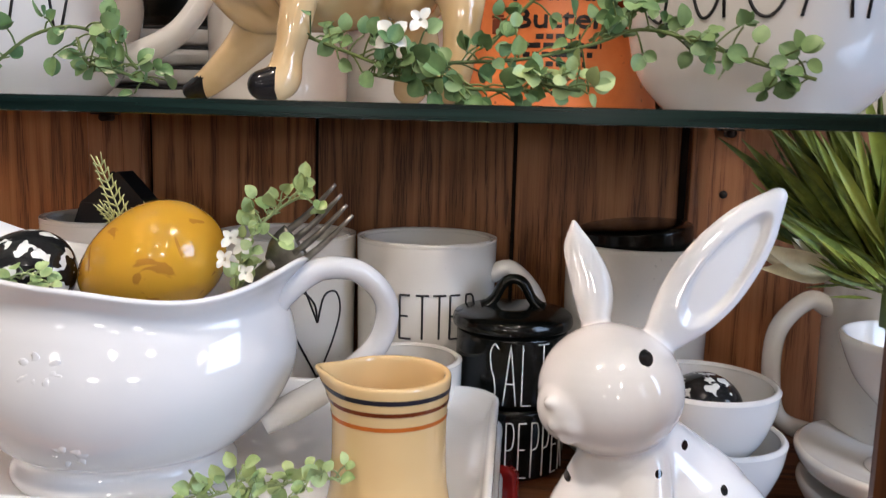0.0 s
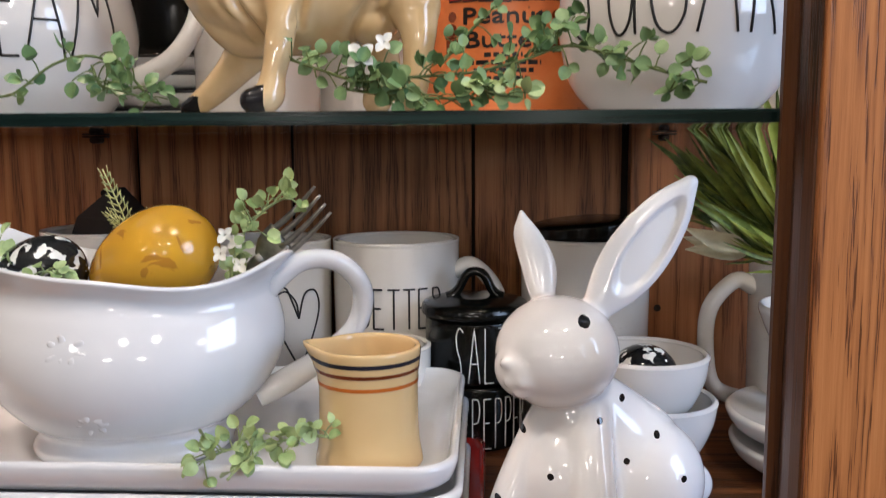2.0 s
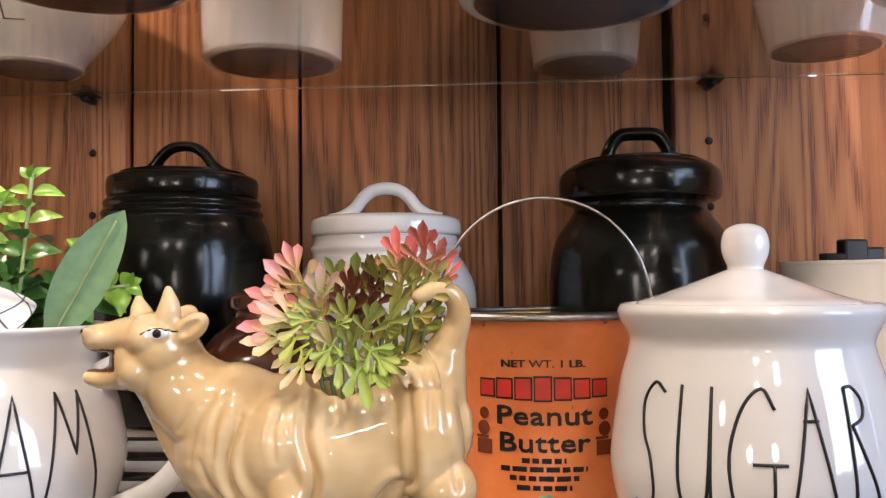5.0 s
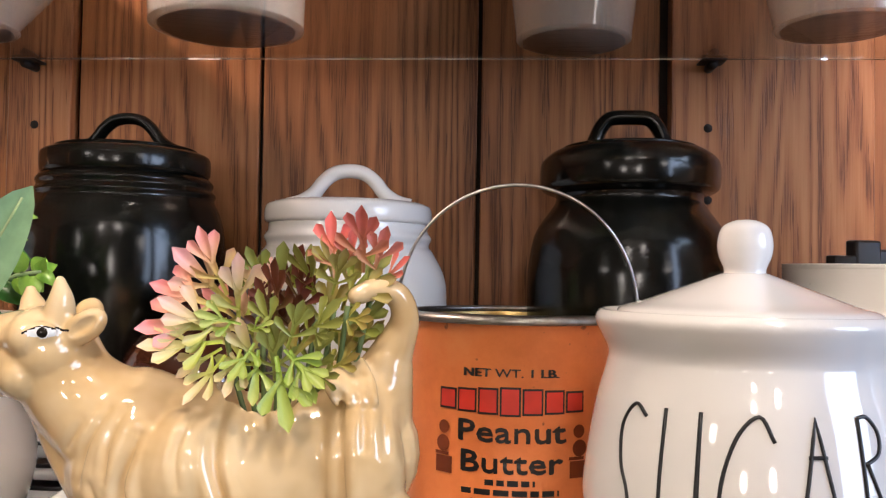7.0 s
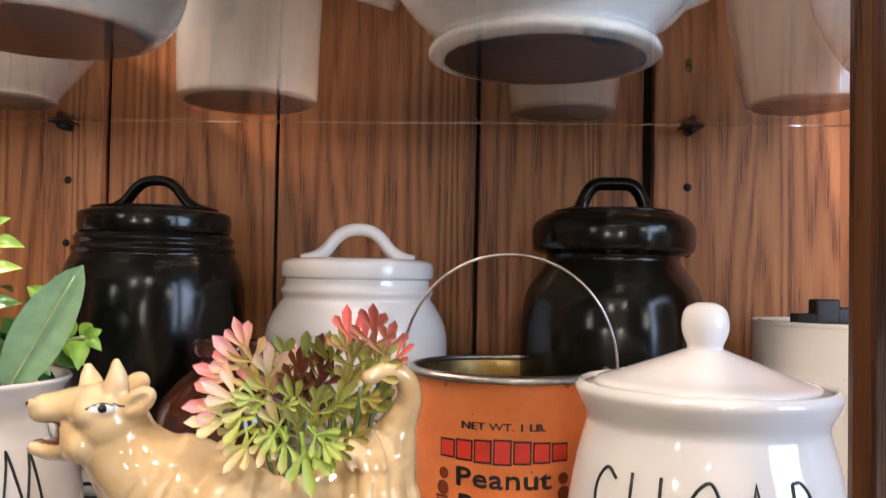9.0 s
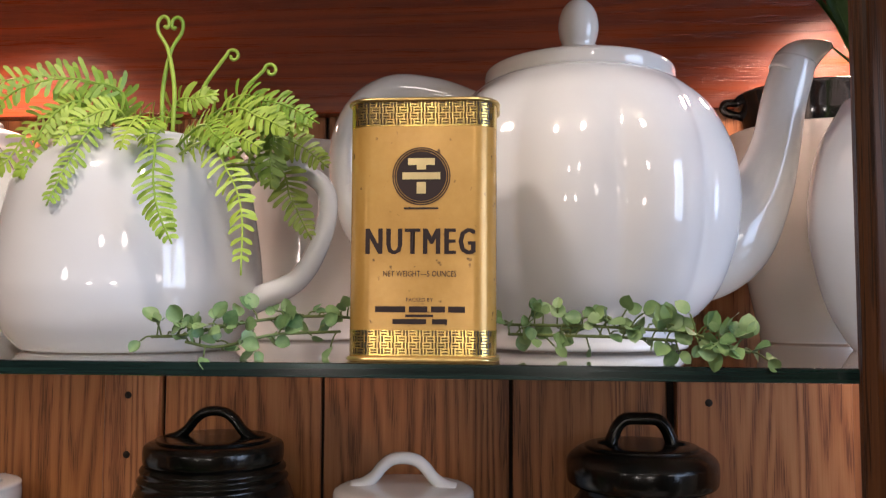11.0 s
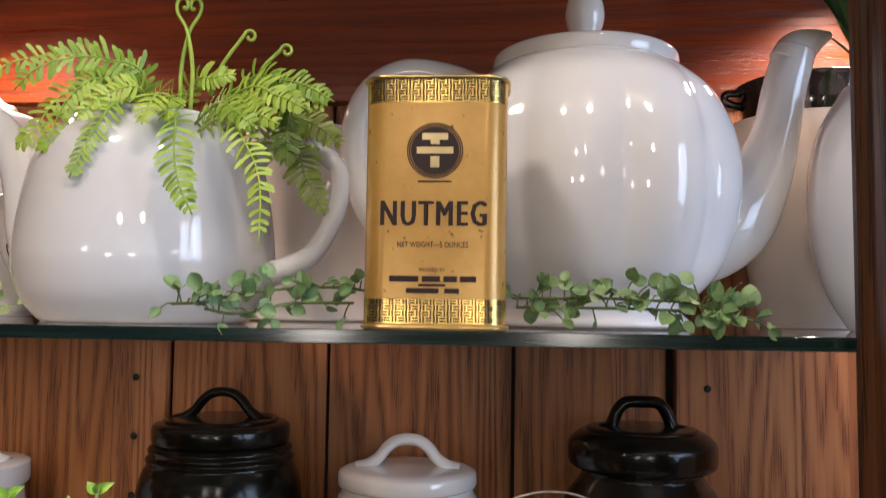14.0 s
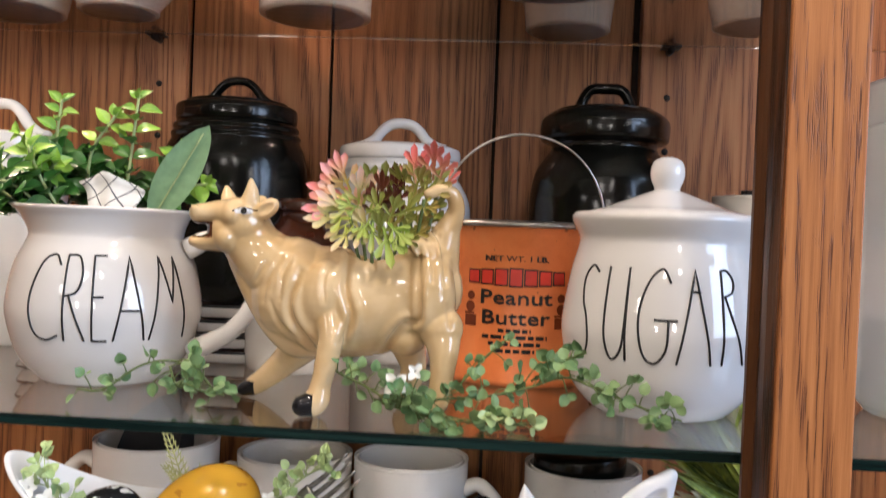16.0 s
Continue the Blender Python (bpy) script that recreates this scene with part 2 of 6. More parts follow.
M["wall_paint"] = plain("room_wall_paint", (0.11, 0.085, 0.06), 0.8, 0, 6, 0.08)
M["ceiling_paint"] = plain("room_ceiling_paint", (0.30, 0.27, 0.23), 0.85, 0, 6, 0.05)
M["carpet"] = plain("room_floor", (0.16, 0.10, 0.06), 0.8, 0, 30, 0.3)


def shelf_glass():
    m, t, b = nodes("float_glass")
    b.inputs["Base Color"].default_value = (0.93, 0.97, 0.95, 1)
    b.inputs["Transmission Weight"].default_value = 1.0
    b.inputs["Roughness"].default_value = 0.0
    b.inputs["IOR"].default_value = 1.5
    return m


def glass_edge():
    m, t, b = nodes("glass_edge_green")
    n = tex(t, "ShaderNodeTexNoise", Scale=9.0, Detail=3.0)
    t.links.new(coords(t, (1, 1, 40)), n.inputs["Vector"])
    t.links.new(ramp(t, n.outputs[0], ((0.35, (0.002, 0.008, 0.0075)), (0.7, (0.012, 0.032, 0.028)))), b.inputs["Base Color"])
    b.inputs["Roughness"].default_value = 0.12
    return m


M["glass"], M["glass_edge"] = shelf_glass(), glass_edge()

# ---- mesh helpers, in the plan's units ----
S1, S2, S3 = 1.07, 1.303, 1.5935  # tops of the wooden floor and the two glass shelves


def mesh_of(name, bm, smooth=True):
    bm.transform(Matrix.Scale(U, 4))
    me = bpy.data.meshes.new(name)
    bm.to_mesh(me)
    bm.free()
    if smooth:
        me.shade_smooth()
    return me


def part(name, bm, material, parent=None, label="", smooth=True):
    """Links a bmesh as one mesh object, under a thing or part."""
    me = mesh_of(name, bm, smooth)
    me.materials.append(material)
    ob = new(name, me)
    ob.parent = parent
    if label:
        ob["label"] = label
    return ob


def thing(name, x, y, z, label, category, group="", turn=0.0, kind=""):
    ob = new(name)
    ob.empty_display_size = 0.01
    ob.matrix_world = Matrix.Translation(at(x, y, z)) @ pose(0, 0, 0, 0, 0, turn)
    return tagged(ob, label, category, group, kind)


def structure(name, bm, material, label, smooth=False):
    ob = part(name, bm, material, None, "", smooth)
    return tagged(ob, label, kind="structure")


def join(*bms):
    out = bmesh.new()
    for b in bms:
        me = bpy.data.meshes.new("joined")
        b.to_mesh(me)
        b.free()
        out.from_mesh(me)
        bpy.data.meshes.remove(me)
    return out


def box(x0, x1, y0, y1, z0, z1, bevel=0.0, seg=2):
    bm = bmesh.new()
    bmesh.ops.create_cube(bm, size=1)
    for v in bm.verts:
        v.co = Vector(((x0 + x1) / 2 + v.co.x * (x1 - x0), (y0 + y1) / 2 + v.co.y * (y1 - y0), (z0 + z1) / 2 + v.co.z * (z1 - z0)))
    if bevel:
        bmesh.ops.bevel(bm, geom=bm.edges[:], offset=bevel, segments=seg, profile=0.5, affect="EDGES")
    return bm


def curve(points, n=6, closed=False):
    """A smooth line (Catmull-Rom) through points of any width."""
    p = [np.array(q, float) for q in points]
    if closed:
        p = [p[-1]] + p + [p[0], p[1]]
    else:
        p = [2 * p[0] - p[1]] + p + [2 * p[-1] - p[-2]]
    out = []
    for a, b, c, d in zip(p, p[1:], p[2:], p[3:]):
        for k in range(n):
            s = k / n
            out.append(0.5 * (2 * b + (c - a) * s + (2 * a - 5 * b + 4 * c - d) * s * s + (3 * b - a - 3 * c + d) * s ** 3))
    if not closed:
        out.append(p[-2])
    return out


def lathe(profile, seg=56, n=5, shape=None, close=True):
    """Turns a smooth profile of (radius, height) about z. shape(x, y, z) may move each point."""
    prof = [(max(r, 0), z) for r, z in (curve(profile, n) if n > 1 else profile)]
    bm = bmesh.new()
    rings = []
    for r, z in prof:
        ring = []
        for k in range(seg):
            a = 2 * math.pi * k / seg
            co = (r * math.cos(a), r * math.sin(a), z)
            ring.append(bm.verts.new(shape(*co) if shape else co))
        rings.append(ring)
    for a, b in zip(rings, rings[1:]):
        for k in range(seg):
            bm.faces.new((a[k], a[(k + 1) % seg], b[(k + 1) % seg], b[k]))
    if close:
        bm.faces.new(rings[0][::-1])
        bm.faces.new(rings[-1])
    bmesh.ops.recalc_face_normals(bm, faces=bm.faces)
    return bm


def tube(points, radii, seg=12, n=6, flat=1.0, closed=False):
    """A round bar along a smooth line; radii one number or one for each point; flat narrows it across."""
    if not isinstance(radii, (list, tuple)):
        radii = [radii] * len(points)
    line = curve([(*p, r) for p, r in zip(points, radii)], n, closed) if n > 1 else [np.array((*p, r)) for p, r in zip(points, radii)]
    bm = bmesh.new()
    rings, side = [], None
    for i, q in enumerate(line):
        nxt = line[(i + 1) % len(line)] if closed or i + 1 < len(line) else q
        prv = line[i - 1] if closed or i else q
        d = Vector(nxt[:3] - prv[:3]).normalized()
        if side is None:
            side = d.orthogonal().normalized()
            if abs(d.y) < 0.9:
                side = d.cross(Vector((0, 1, 0))).normalized()
        side = (side - d * side.dot(d)).normalized()
        other = d.cross(side)
        r = max(q[3], 1e-5)
        rings.append([bm.verts.new(Vector(q[:3]) + side * r * math.cos(2 * math.pi * k / seg) + other * r * flat * math.sin(2 * math.pi * k / seg)) for k in range(seg)])
    pairs = list(zip(rings, rings[1:])) + ([(rings[-1], rings[0])] if closed else [])
    for a, b in pairs:
        for k in range(seg):
            bm.faces.new((a[k], a[(k + 1) % seg], b[(k + 1) % seg], b[k]))
    if not closed:
        bm.faces.new(rings[0][::-1])
        bm.faces.new(rings[-1])
    bmesh.ops.recalc_face_normals(bm, faces=bm.faces)
    return bm


def ball(x, y, z, rx, ry=None, rz=None, turn=(0, 0, 0), seg=20):
    bm = bmesh.new()
    bmesh.ops.create_uvsphere(bm, u_segments=seg, v_segments=max(seg // 2, 6), radius=1)
    bm.transform(pose(x, y, z, *turn) @ Matrix.Diagonal((rx, ry or rx, rz or rx, 1)))
    return bm


def rounded_plan(w, d, r, seg=6):
    """Points of a rounded rectangle, w by d, about the origin."""
    out = []
    for cx, cy, a0 in ((w / 2 - r, d / 2 - r, 0), (-w / 2 + r, d / 2 - r, 90), (-w / 2 + r, -d / 2 + r, 180), (w / 2 - r, -d / 2 + r, 270)):
        for k in range(seg + 1):
            a = radians(a0 + 90 * k / seg)
            out.append((cx + r * math.cos(a), cy + r * math.sin(a)))
    return out


def loft(rings, caps=True):
    bm = bmesh.new()
    vs = [[bm.verts.new(p) for p in ring] for ring in rings]
    for a, b in zip(vs, vs[1:]):
        for k in range(len(a)):
            bm.faces.new((a[k], a[(k + 1) % len(a)], b[(k + 1) % len(a)], b[k]))
    if caps:
        bm.faces.new(vs[0][::-1])
        bm.faces.new(vs[-1])
    bmesh.ops.recalc_face_normals(bm, faces=bm.faces)
    return bm


def sculpt(bms, voxel, soft):
    """Melts overlapping closed forms into one smooth skin."""
    bm = join(*bms)
    me = bpy.data.meshes.new("clay")
    bm.to_mesh(me)
    bm.free()
    ob = new("clay", me)
    r = ob.modifiers.new("skin", "REMESH")
    r.mode, r.voxel_size = "VOXEL", voxel
    s = ob.modifiers.new("soft", "SMOOTH")
    s.factor, s.iterations = 0.5, soft
    bpy.context.view_layer.update()
    done = bpy.data.meshes.new_from_object(ob.evaluated_get(bpy.context.evaluated_depsgraph_get()))
    out = bmesh.new()
    out.from_mesh(done)
    bpy.data.objects.remove(ob)
    bpy.data.meshes.remove(me)
    bpy.data.meshes.remove(done)
    return out


def radius_at(profile, z):
    """The outer radius of a profile at a height (its outside runs upwards first)."""
    line = curve(profile, 8)
    best = 0
    for a, b in zip(line, line[1:]):
        if min(a[1], b[1]) <= z <= max(a[1], b[1]) and a[1] != b[1]:
            best = max(best, a[0] + (b[0] - a[0]) * (z - a[1]) / (b[1] - a[1]))
    return best


# thin hand lettering: strokes of each letter in a box 1 wide and 1 high
STROKES = {
    "A": "0,0 .5,1 1,0|.2,.36 .8,.36",
    "B": "0,0 0,1|0,1 .6,.95 .75,.78 .5,.58 0,.54|0,.54 .75,.5 .95,.28 .7,.05 0,0",
    "C": "1,.88 .75,1 .35,.9 .08,.5 .2,.1 .6,0 1,.06",
    "D": "0,0 0,1|0,1 .6,.9 .95,.5 .6,.08 0,0",
    "E": ".05,0 .05,1|.05,1 .85,1|.05,.52 .7,.52|.05,0 .95,0",
    "G": ".95,.85 .7,1 .3,.85 .06,.5 .2,.1 .55,0 .85,.15 .9,.46|.5,.46 1.15,.46",
    "H": "0,0 0,1|1,0 1,1|0,.5 1,.5",
    "L": ".1,1 .1,0|.1,0 .9,0",
    "M": "0,0 .28,1 .54,.45 .72,1 1,0",
    "N": "0,0 0,1|0,1 .95,0|.95,0 .95,1",
    "O": ".5,1 .15,.85 .05,.5 .15,.1 .5,0 .85,.12 .95,.5 .85,.87 .5,1",
    "P": ".08,0 .08,1|.08,1 .7,.98 .9,.78 .7,.55 .08,.5",
    "R": ".08,0 .08,1|.08,1 .65,.98 .85,.78 .65,.58 .08,.52|.3,.53 1,0",
    "S": ".9,.93 .55,1 .25,.85 .35,.6 .6,.42 .7,.18 .45,0 .05,.06",
    "T": ".5,0 .5,1|0,1 1,1",
    "U": ".05,1 .08,.3 .3,.02 .65,.06 .85,.3 .9,1|.9,1 .92,0",
    "a": "0,0 .5,1 1,0|.34,.77 .66,.77",
    "r": ".08,0 .06,1|.06,1 .32,1 .56,.90 .50,.78 .12,.72|.16,.73 1,0",
    "h": ".5,.0 .1,.55 .05,.8 .25,.93 .45,.8 .5,.6|.5,.6 .62,.88 .85,.9 .95,.7 .8,.4 .5,0|.5,.6 .3,.95 .1,1.05",
}


def lettering(word, width, height, place, thick, step=None, gap=0.45, spans=None):
    """Thin raised strokes; place(u, v) gives the point and the outward way on the ware."""
    cell = width / (len(word) + gap * (len(word) - 1))
    out = []
    for i, ch in enumerate(word):
        for stroke in STROKES.get(ch, "").split("|"):
            if not stroke:
                continue
            pts = [tuple(float(a) for a in p.split(",")) for p in stroke.split()]
            straight = len(pts) < 4 or ch == "M"
            fine = [(a + (c - a) * k / 8, b + (d - b) * k / 8) for (a, b), (c, d) in zip(pts, pts[1:]) for k in range(8)] + [pts[-1]] if straight else curve(pts, 5)
            start, wide = (spans[i][0] * width, (spans[i][1] - spans[i][0]) * width) if spans else (-width / 2 + i * cell * (1 + gap), cell)
            line = [place(start + u * wide, v * height) for u, v in fine]
            out.append(tube(line, thick, seg=6, n=1))
    return join(*out)


def on_pot(profile, z0, turn=-90.0, lift=0.0002):
    """A place() for lettering round a turned pot, centred on the angle turn, starting at height z0."""
    mean = radius_at(profile, z0)

    def place(u, v):
        r = radius_at(profile, z0 + v) + lift
        a = radians(turn) + u / max(mean, 0.005)
        return (r * math.cos(a), r * math.sin(a), z0 + v)

    return place


def printed(text, size, place, width=None, squash=1.0, spacing=1.0):
    """Flat printing in the built-in font, centred; place(u, v) lays each point on the surface."""
    data = bpy.data.curves.new("print", "FONT")
    data.body, data.size, data.align_x, data.extrude, data.resolution_u = text, size, "CENTER", 0.0, 2
    data.space_character = spacing
    ob = new("print", data)
    bpy.context.view_layer.update()
    me = bpy.data.meshes.new_from_object(ob.evaluated_get(bpy.context.evaluated_depsgraph_get()))
    bm = bmesh.new()
    bm.from_mesh(me)
    bpy.data.objects.remove(ob)
    bpy.data.meshes.remove(me)
    xs = [v.co.x for v in bm.verts]
    k = width / (max(xs) - min(xs)) if width else squash
    for v in bm.verts:
        v.co = Vector(place(v.co.x * k, v.co.y))
    return bm


def bar(u0, u1, v0, v1, place, n=8):
    """A printed bar laid on a surface."""
    bm = bmesh.new()
    lo = [bm.verts.new(place(u0 + (u1 - u0) * k / n, v0)) for k in range(n + 1)]
    hi = [bm.verts.new(place(u0 + (u1 - u0) * k / n, v1)) for k in range(n + 1)]
    for k in range(n):
        bm.faces.new((lo[k], lo[k + 1], hi[k + 1], hi[k]))
    return bm


def disc(u, v, r0, r1, place, n=40):
    """A printed ring (or disc, when r0 is 0) laid on a surface."""
    bm = bmesh.new()
    ring = lambda r: [bm.verts.new(place(u + r * math.cos(2 * math.pi * k / n), v + r * math.sin(2 * math.pi * k / n))) for k in range(n)]
    out = ring(r1)
    if r0:
        inn = ring(r0)
        for k in range(n):
            bm.faces.new((inn[k], inn[(k + 1) % n], out[(k + 1) % n], out[k]))
    else:
        bm.faces.new(out)
    return bm

# ---- the cabinet ----
structure("floor_board", box(-0.78, 0.80, -0.002, 0.352, S1 - 0.03, S1, 0.002), M["board"], "dark oak floor of the cabinet, worn varnish")
structure("wall_back", box(-0.80, 0.82, 0.3535, 0.372, 0.9, 1.95), M["gap"], "dark backing behind the oak planks")
structure("wall_left", box(-0.80, -0.78, -0.03, 0.353, 0.9, 1.95), M["board"], "oak side of the cabinet")
structure("wall_right", box(0.80, 0.82, -0.03, 0.353, 0.9, 1.95), M["board"], "oak side of the cabinet")
structure("ceiling_cabinet", box(-0.78, 0.80, -0.036, 0.3525, 1.884, 1.91), M["header"], "reddish oak top of the cabinet")
header = structure("trim_header", box(-0.779, 0.799, 0.332, 0.351, 1.778, 1.8825, 0.0012), M["header"], "reddish oak rail under the cabinet top")


def shelf(name, top):
    t = 0.0062
    ob = structure(name, box(-0.775, 0.795, -0.0003, 0.330, top - t, top, 0.0006), M["glass"], "clear glass shelf with polished green edge")
    ob.visible_shadow = False
    edge = part("edge", box(-0.775, 0.795, -0.0012, -0.0004, top - t + 0.0002, top - 0.0002, 0.0002), M["glass_edge"], ob, "dark green glass edge", False)


shelf("glass_shelf_lower", S2)
shelf("glass_shelf_upper", S3)


def post(name, x):
    """Face-frame post with a moulded inner edge on each side."""
    plan = [(0.1725, 0.0), (0.1725, -0.004), (0.1745, -0.0065), (0.1765, -0.008), (0.1765, -0.014), (0.1742, -0.018), (0.1742, -0.026), (0.1757, -0.033), (0.1775, -0.0335)]
    side = [(px + x - 0.1725, py) for px, py in plan]
    lo, hi = 0.92, 1.93
    ob = tagged(new(name), "oak face frame post with a dark moulded edge", kind="structure")
    pts = side + [(x + 0.012, -0.0335), (x + 0.012, 0.0)]
    part("moulding", loft([[(px, py, z) for px, py in pts] for z in (lo, hi)]), M["moulding"], ob, "darker oak moulding", False)
    part("face", box(x + 0.0042, x + 0.0415, -0.0365, -0.001, lo, hi, 0.0012), M["frame_oak"], ob, "open-grained oak face", False)
    return ob


post("post_1", 0.1729)
post("post_2", -0.62)
structure("trim_top_rail", box(-0.80, 0.82, -0.0355, -0.0005, 1.911, 1.96, 0.001), M["frame_oak"], "oak top rail of the cabinet")
structure("trim_bottom_rail", box(-0.80, 0.82, -0.0355, -0.003, 1.0, S1 - 0.004, 0.001), M["frame_oak"], "oak bottom rail of the cabinet")
structure("cabinet_base", box(-0.80, 0.82, -0.03, 0.372, 0.0, 0.999, 0.001), M["board"], "closed oak lower part of the cabinet")

# ---- the room round the cabinet ----
RX0, RX1, RY0, RY1, RH = -2.6, 2.0, -3.0, 0.40, 2.75
structure("floor", box(RX0, RX1, RY0, RY1, -0.05, 0.0), M["carpet"], "brown floor of the room")
structure("ceiling", box(RX0, RX1, RY0, RY1, RH, RH + 0.05), M["ceiling_paint"], "pale ceiling of the room")
structure("wall_north", box(RX0, RX1, RY1, RY1 + 0.1, -0.05, RH), M["wall_paint"], "beige wall behind the cabinet")
structure("wall_west", box(RX0 - 0.1, RX0, RY0, RY1, -0.05, RH), M["wall_paint"], "beige wall of the room")
wall_e = [box(RX1, RX1 + 0.1, RY0, -1.75, -0.05, RH), box(RX1, RX1 + 0.1, -0.40, RY1, -0.05, RH), box(RX1, RX1 + 0.1, -1.75, -0.40, -0.05, 1.25), box(RX1, RX1 + 0.1, -1.75, -0.40, 2.42, RH)]
structure("wall_east", join(*wall_e), M["wall_paint"], "beige wall with a window opening")
structure("wall_south", box(RX0, RX1, RY0 - 0.1, RY0, -0.05, RH), M["wall_paint"], "beige wall of the room")
bars = [box(RX1 + 0.03, RX1 + 0.07, a, b, c, d) for a, b, c, d in ((-1.75, -0.40, 1.25, 1.30), (-1.75, -0.40, 2.37, 2.42), (-1.75, -1.70, 1.30, 2.37), (-0.45, -0.40, 1.30, 2.37), (-1.10, -1.05, 1.30, 2.37))]
structure("window_1", join(*bars), M["ceiling_paint"], "painted window frame with two panes")

# ---- ware ----
def arch_handle(w, h, r, lift=0.0, square=0.0):
    """A loop handle standing on a lid, w wide and h high."""
    k, top = 0.31 + 0.10 * square, 0.16 + 0.12 * square
    half = [(0.66, 0.0), (0.52, 0.13), (k + 0.07, 0.40), (k - 0.03 + 0.03 * square, 0.72), (top, 0.95)]
    pts = [(-w * a, 0, lift + h * c) for a, c in half] + [(0, 0, lift + h * (1.02 - 0.05 * square))] + [(w * a, 0, lift + h * c) for a, c in half[::-1]]
    return tube(pts, [r * 1.3, r * 1.15, r, r, r, r, r, r, r, r * 1.15, r * 1.3], 12, 5, 1.5)


def canister(name, x, y, z, profile, lid, handle, material, label, group="", turn=0.0):
    """A turned jar with a lid and a loop handle. lid: profile; handle: (width, height, radius, lift, square)."""
    ob = thing(name, x, y, z, label, "canister", group, turn)
    squat = 0.983
    profile, lid = ([(r, h * squat) for r, h in line] for line in (profile, lid))
    handle = (*handle[:3], handle[3] * squat, *handle[4:])
    part("body", lathe(profile), material, ob)
    cover = part("lid", lathe(lid), material, ob)
    part("handle", arch_handle(*handle), material, cover)
    return ob


def wall_of(outer, thick, depth=0.9):
    """An outer profile closed with a rounded rim and an inside."""
    top_r, top_z = outer[-1]
    inner = [(max(r - thick, 0.002), z) for r, z in outer if z > top_z * (1 - depth) + thick]
    r, z = inner[0]
    floor = [(r - (r * f), z - thick * 0.2 * f) for f in (0.05, 0.12, 0.25, 0.5, 0.75)]
    return outer + [(top_r - thick * 0.5, top_z + thick * 0.45)] + inner[::-1] + floor + [(0.0, z - thick * 0.2)]


# --- lower glass shelf ---
H = 1.35
for k in range(4):
    ob = thing("plate", -0.235, 0.262, S2 + 0.0118 * k, "square white plate with a thin black rim, in a stack", "plate", "plates under the black canister")
    w = 0.20 - 0.002 * (k % 2)
    ring = lambda s, z: [(px * s, py * s, z) for px, py in rounded_plan(w, 0.145, 0.018)]
    part("dish", loft([ring(0.9, 0), ring(0.97, 0.002), ring(1.0, 0.0085), ring(0.995, 0.0102), ring(0.95, 0.0095), ring(0.88, 0.005)]), M["white"], ob)
    part("rim_line", loft([ring(1.001, 0.0084), ring(1.004, 0.0092), ring(1.0, 0.0104), ring(0.985, 0.0104)], False), M["ink"], ob, "thin black rim line")

canister("canister", -0.1885, 0.285, H - 0.003, [(0.05, 0), (0.058, 0.004), (0.0615, 0.03), (0.0630, 0.065), (0.0630, 0.100), (0.0615, 0.1195), (0.0580, 0.1330), (0.0548, 0.1400), (0.0556, 0.1440), (0.0532, 0.1474), (0.0540, 0.1512), (0.0515, 0.1548)],
         [(0.0500, 0.1545), (0.0518, 0.1580), (0.0518, 0.1670), (0.0495, 0.1702), (0.043, 0.1722), (0.0425, 0.1738), (0.03, 0.1745), (0.0, 0.1750)], (0.056, 0.0225, 0.0038, 0.1705), M["black"], "satin black ceramic canister with lid, standing on plates", "black canisters")
canister("canister", -0.0435, 0.285, S2, [(0.05, 0), (0.058, 0.005), (0.0625, 0.05), (0.0632, 0.115), (0.0615, 0.137), (0.0545, 0.152), (0.0512, 0.157), (0.0528, 0.162), (0.0505, 0.166), (0.0500, 0.1705)],
         [(0.0505, 0.1705), (0.0525, 0.1725), (0.0525, 0.1795), (0.0500, 0.1830), (0.040, 0.1850), (0.0, 0.1862)], (0.058, 0.0225, 0.0046, 0.182), M["white"], "glossy white ceramic canister with lid and loop handle")
canister("canister", 0.130, 0.275, S2, [(0.05, 0), (0.057, 0.005), (0.0605, 0.06), (0.061, 0.13), (0.0600, 0.149), (0.0560, 0.167), (0.0465, 0.1815), (0.0438, 0.187), (0.0450, 0.192)],
         [(0.0460, 0.190), (0.0508, 0.1918), (0.0533, 0.195), (0.0538, 0.2055), (0.0520, 0.2115), (0.0452, 0.2170), (0.0405, 0.2182), (0.0395, 0.2200), (0.030, 0.2210), (0.0, 0.2215)], (0.044, 0.0225, 0.0046, 0.2165, 0.8), M["black"], "satin black ceramic canister with a deep lid", "black canisters")
canister("canister", -0.392, 0.27, S2, [(0.045, 0), (0.05, 0.005), (0.054, 0.06), (0.054, 0.135), (0.050, 0.15), (0.0485, 0.163)],
         [(0.049, 0.163), (0.0525, 0.166), (0.0525, 0.177), (0.049, 0.182), (0.02, 0.185), (0.0, 0.186)], (0.060, 0.028, 0.0048, 0.181), M["white"], "glossy white ceramic canister with lid")


def stoneware_jug():
    ob = thing("stoneware_jug", -0.108, 0.205, S2, "two-tone stoneware jug, brown above and white below", "jug")
    part("base", lathe([(0.036, 0), (0.041, 0.003), (0.042, 0.05), (0.042, 0.062)]), M["cream_white"], ob, "white glazed base")
    part("shoulder", lathe([(0.0418, 0.0625), (0.0425, 0.07), (0.040, 0.09), (0.030, 0.104), (0.021, 0.112), (0.018, 0.118), (0.021, 0.122), (0.021, 0.128), (0.016, 0.1295), (0.013, 0.12)]), M["brown_glaze"], ob, "glossy brown shoulder and neck")


stoneware_jug()

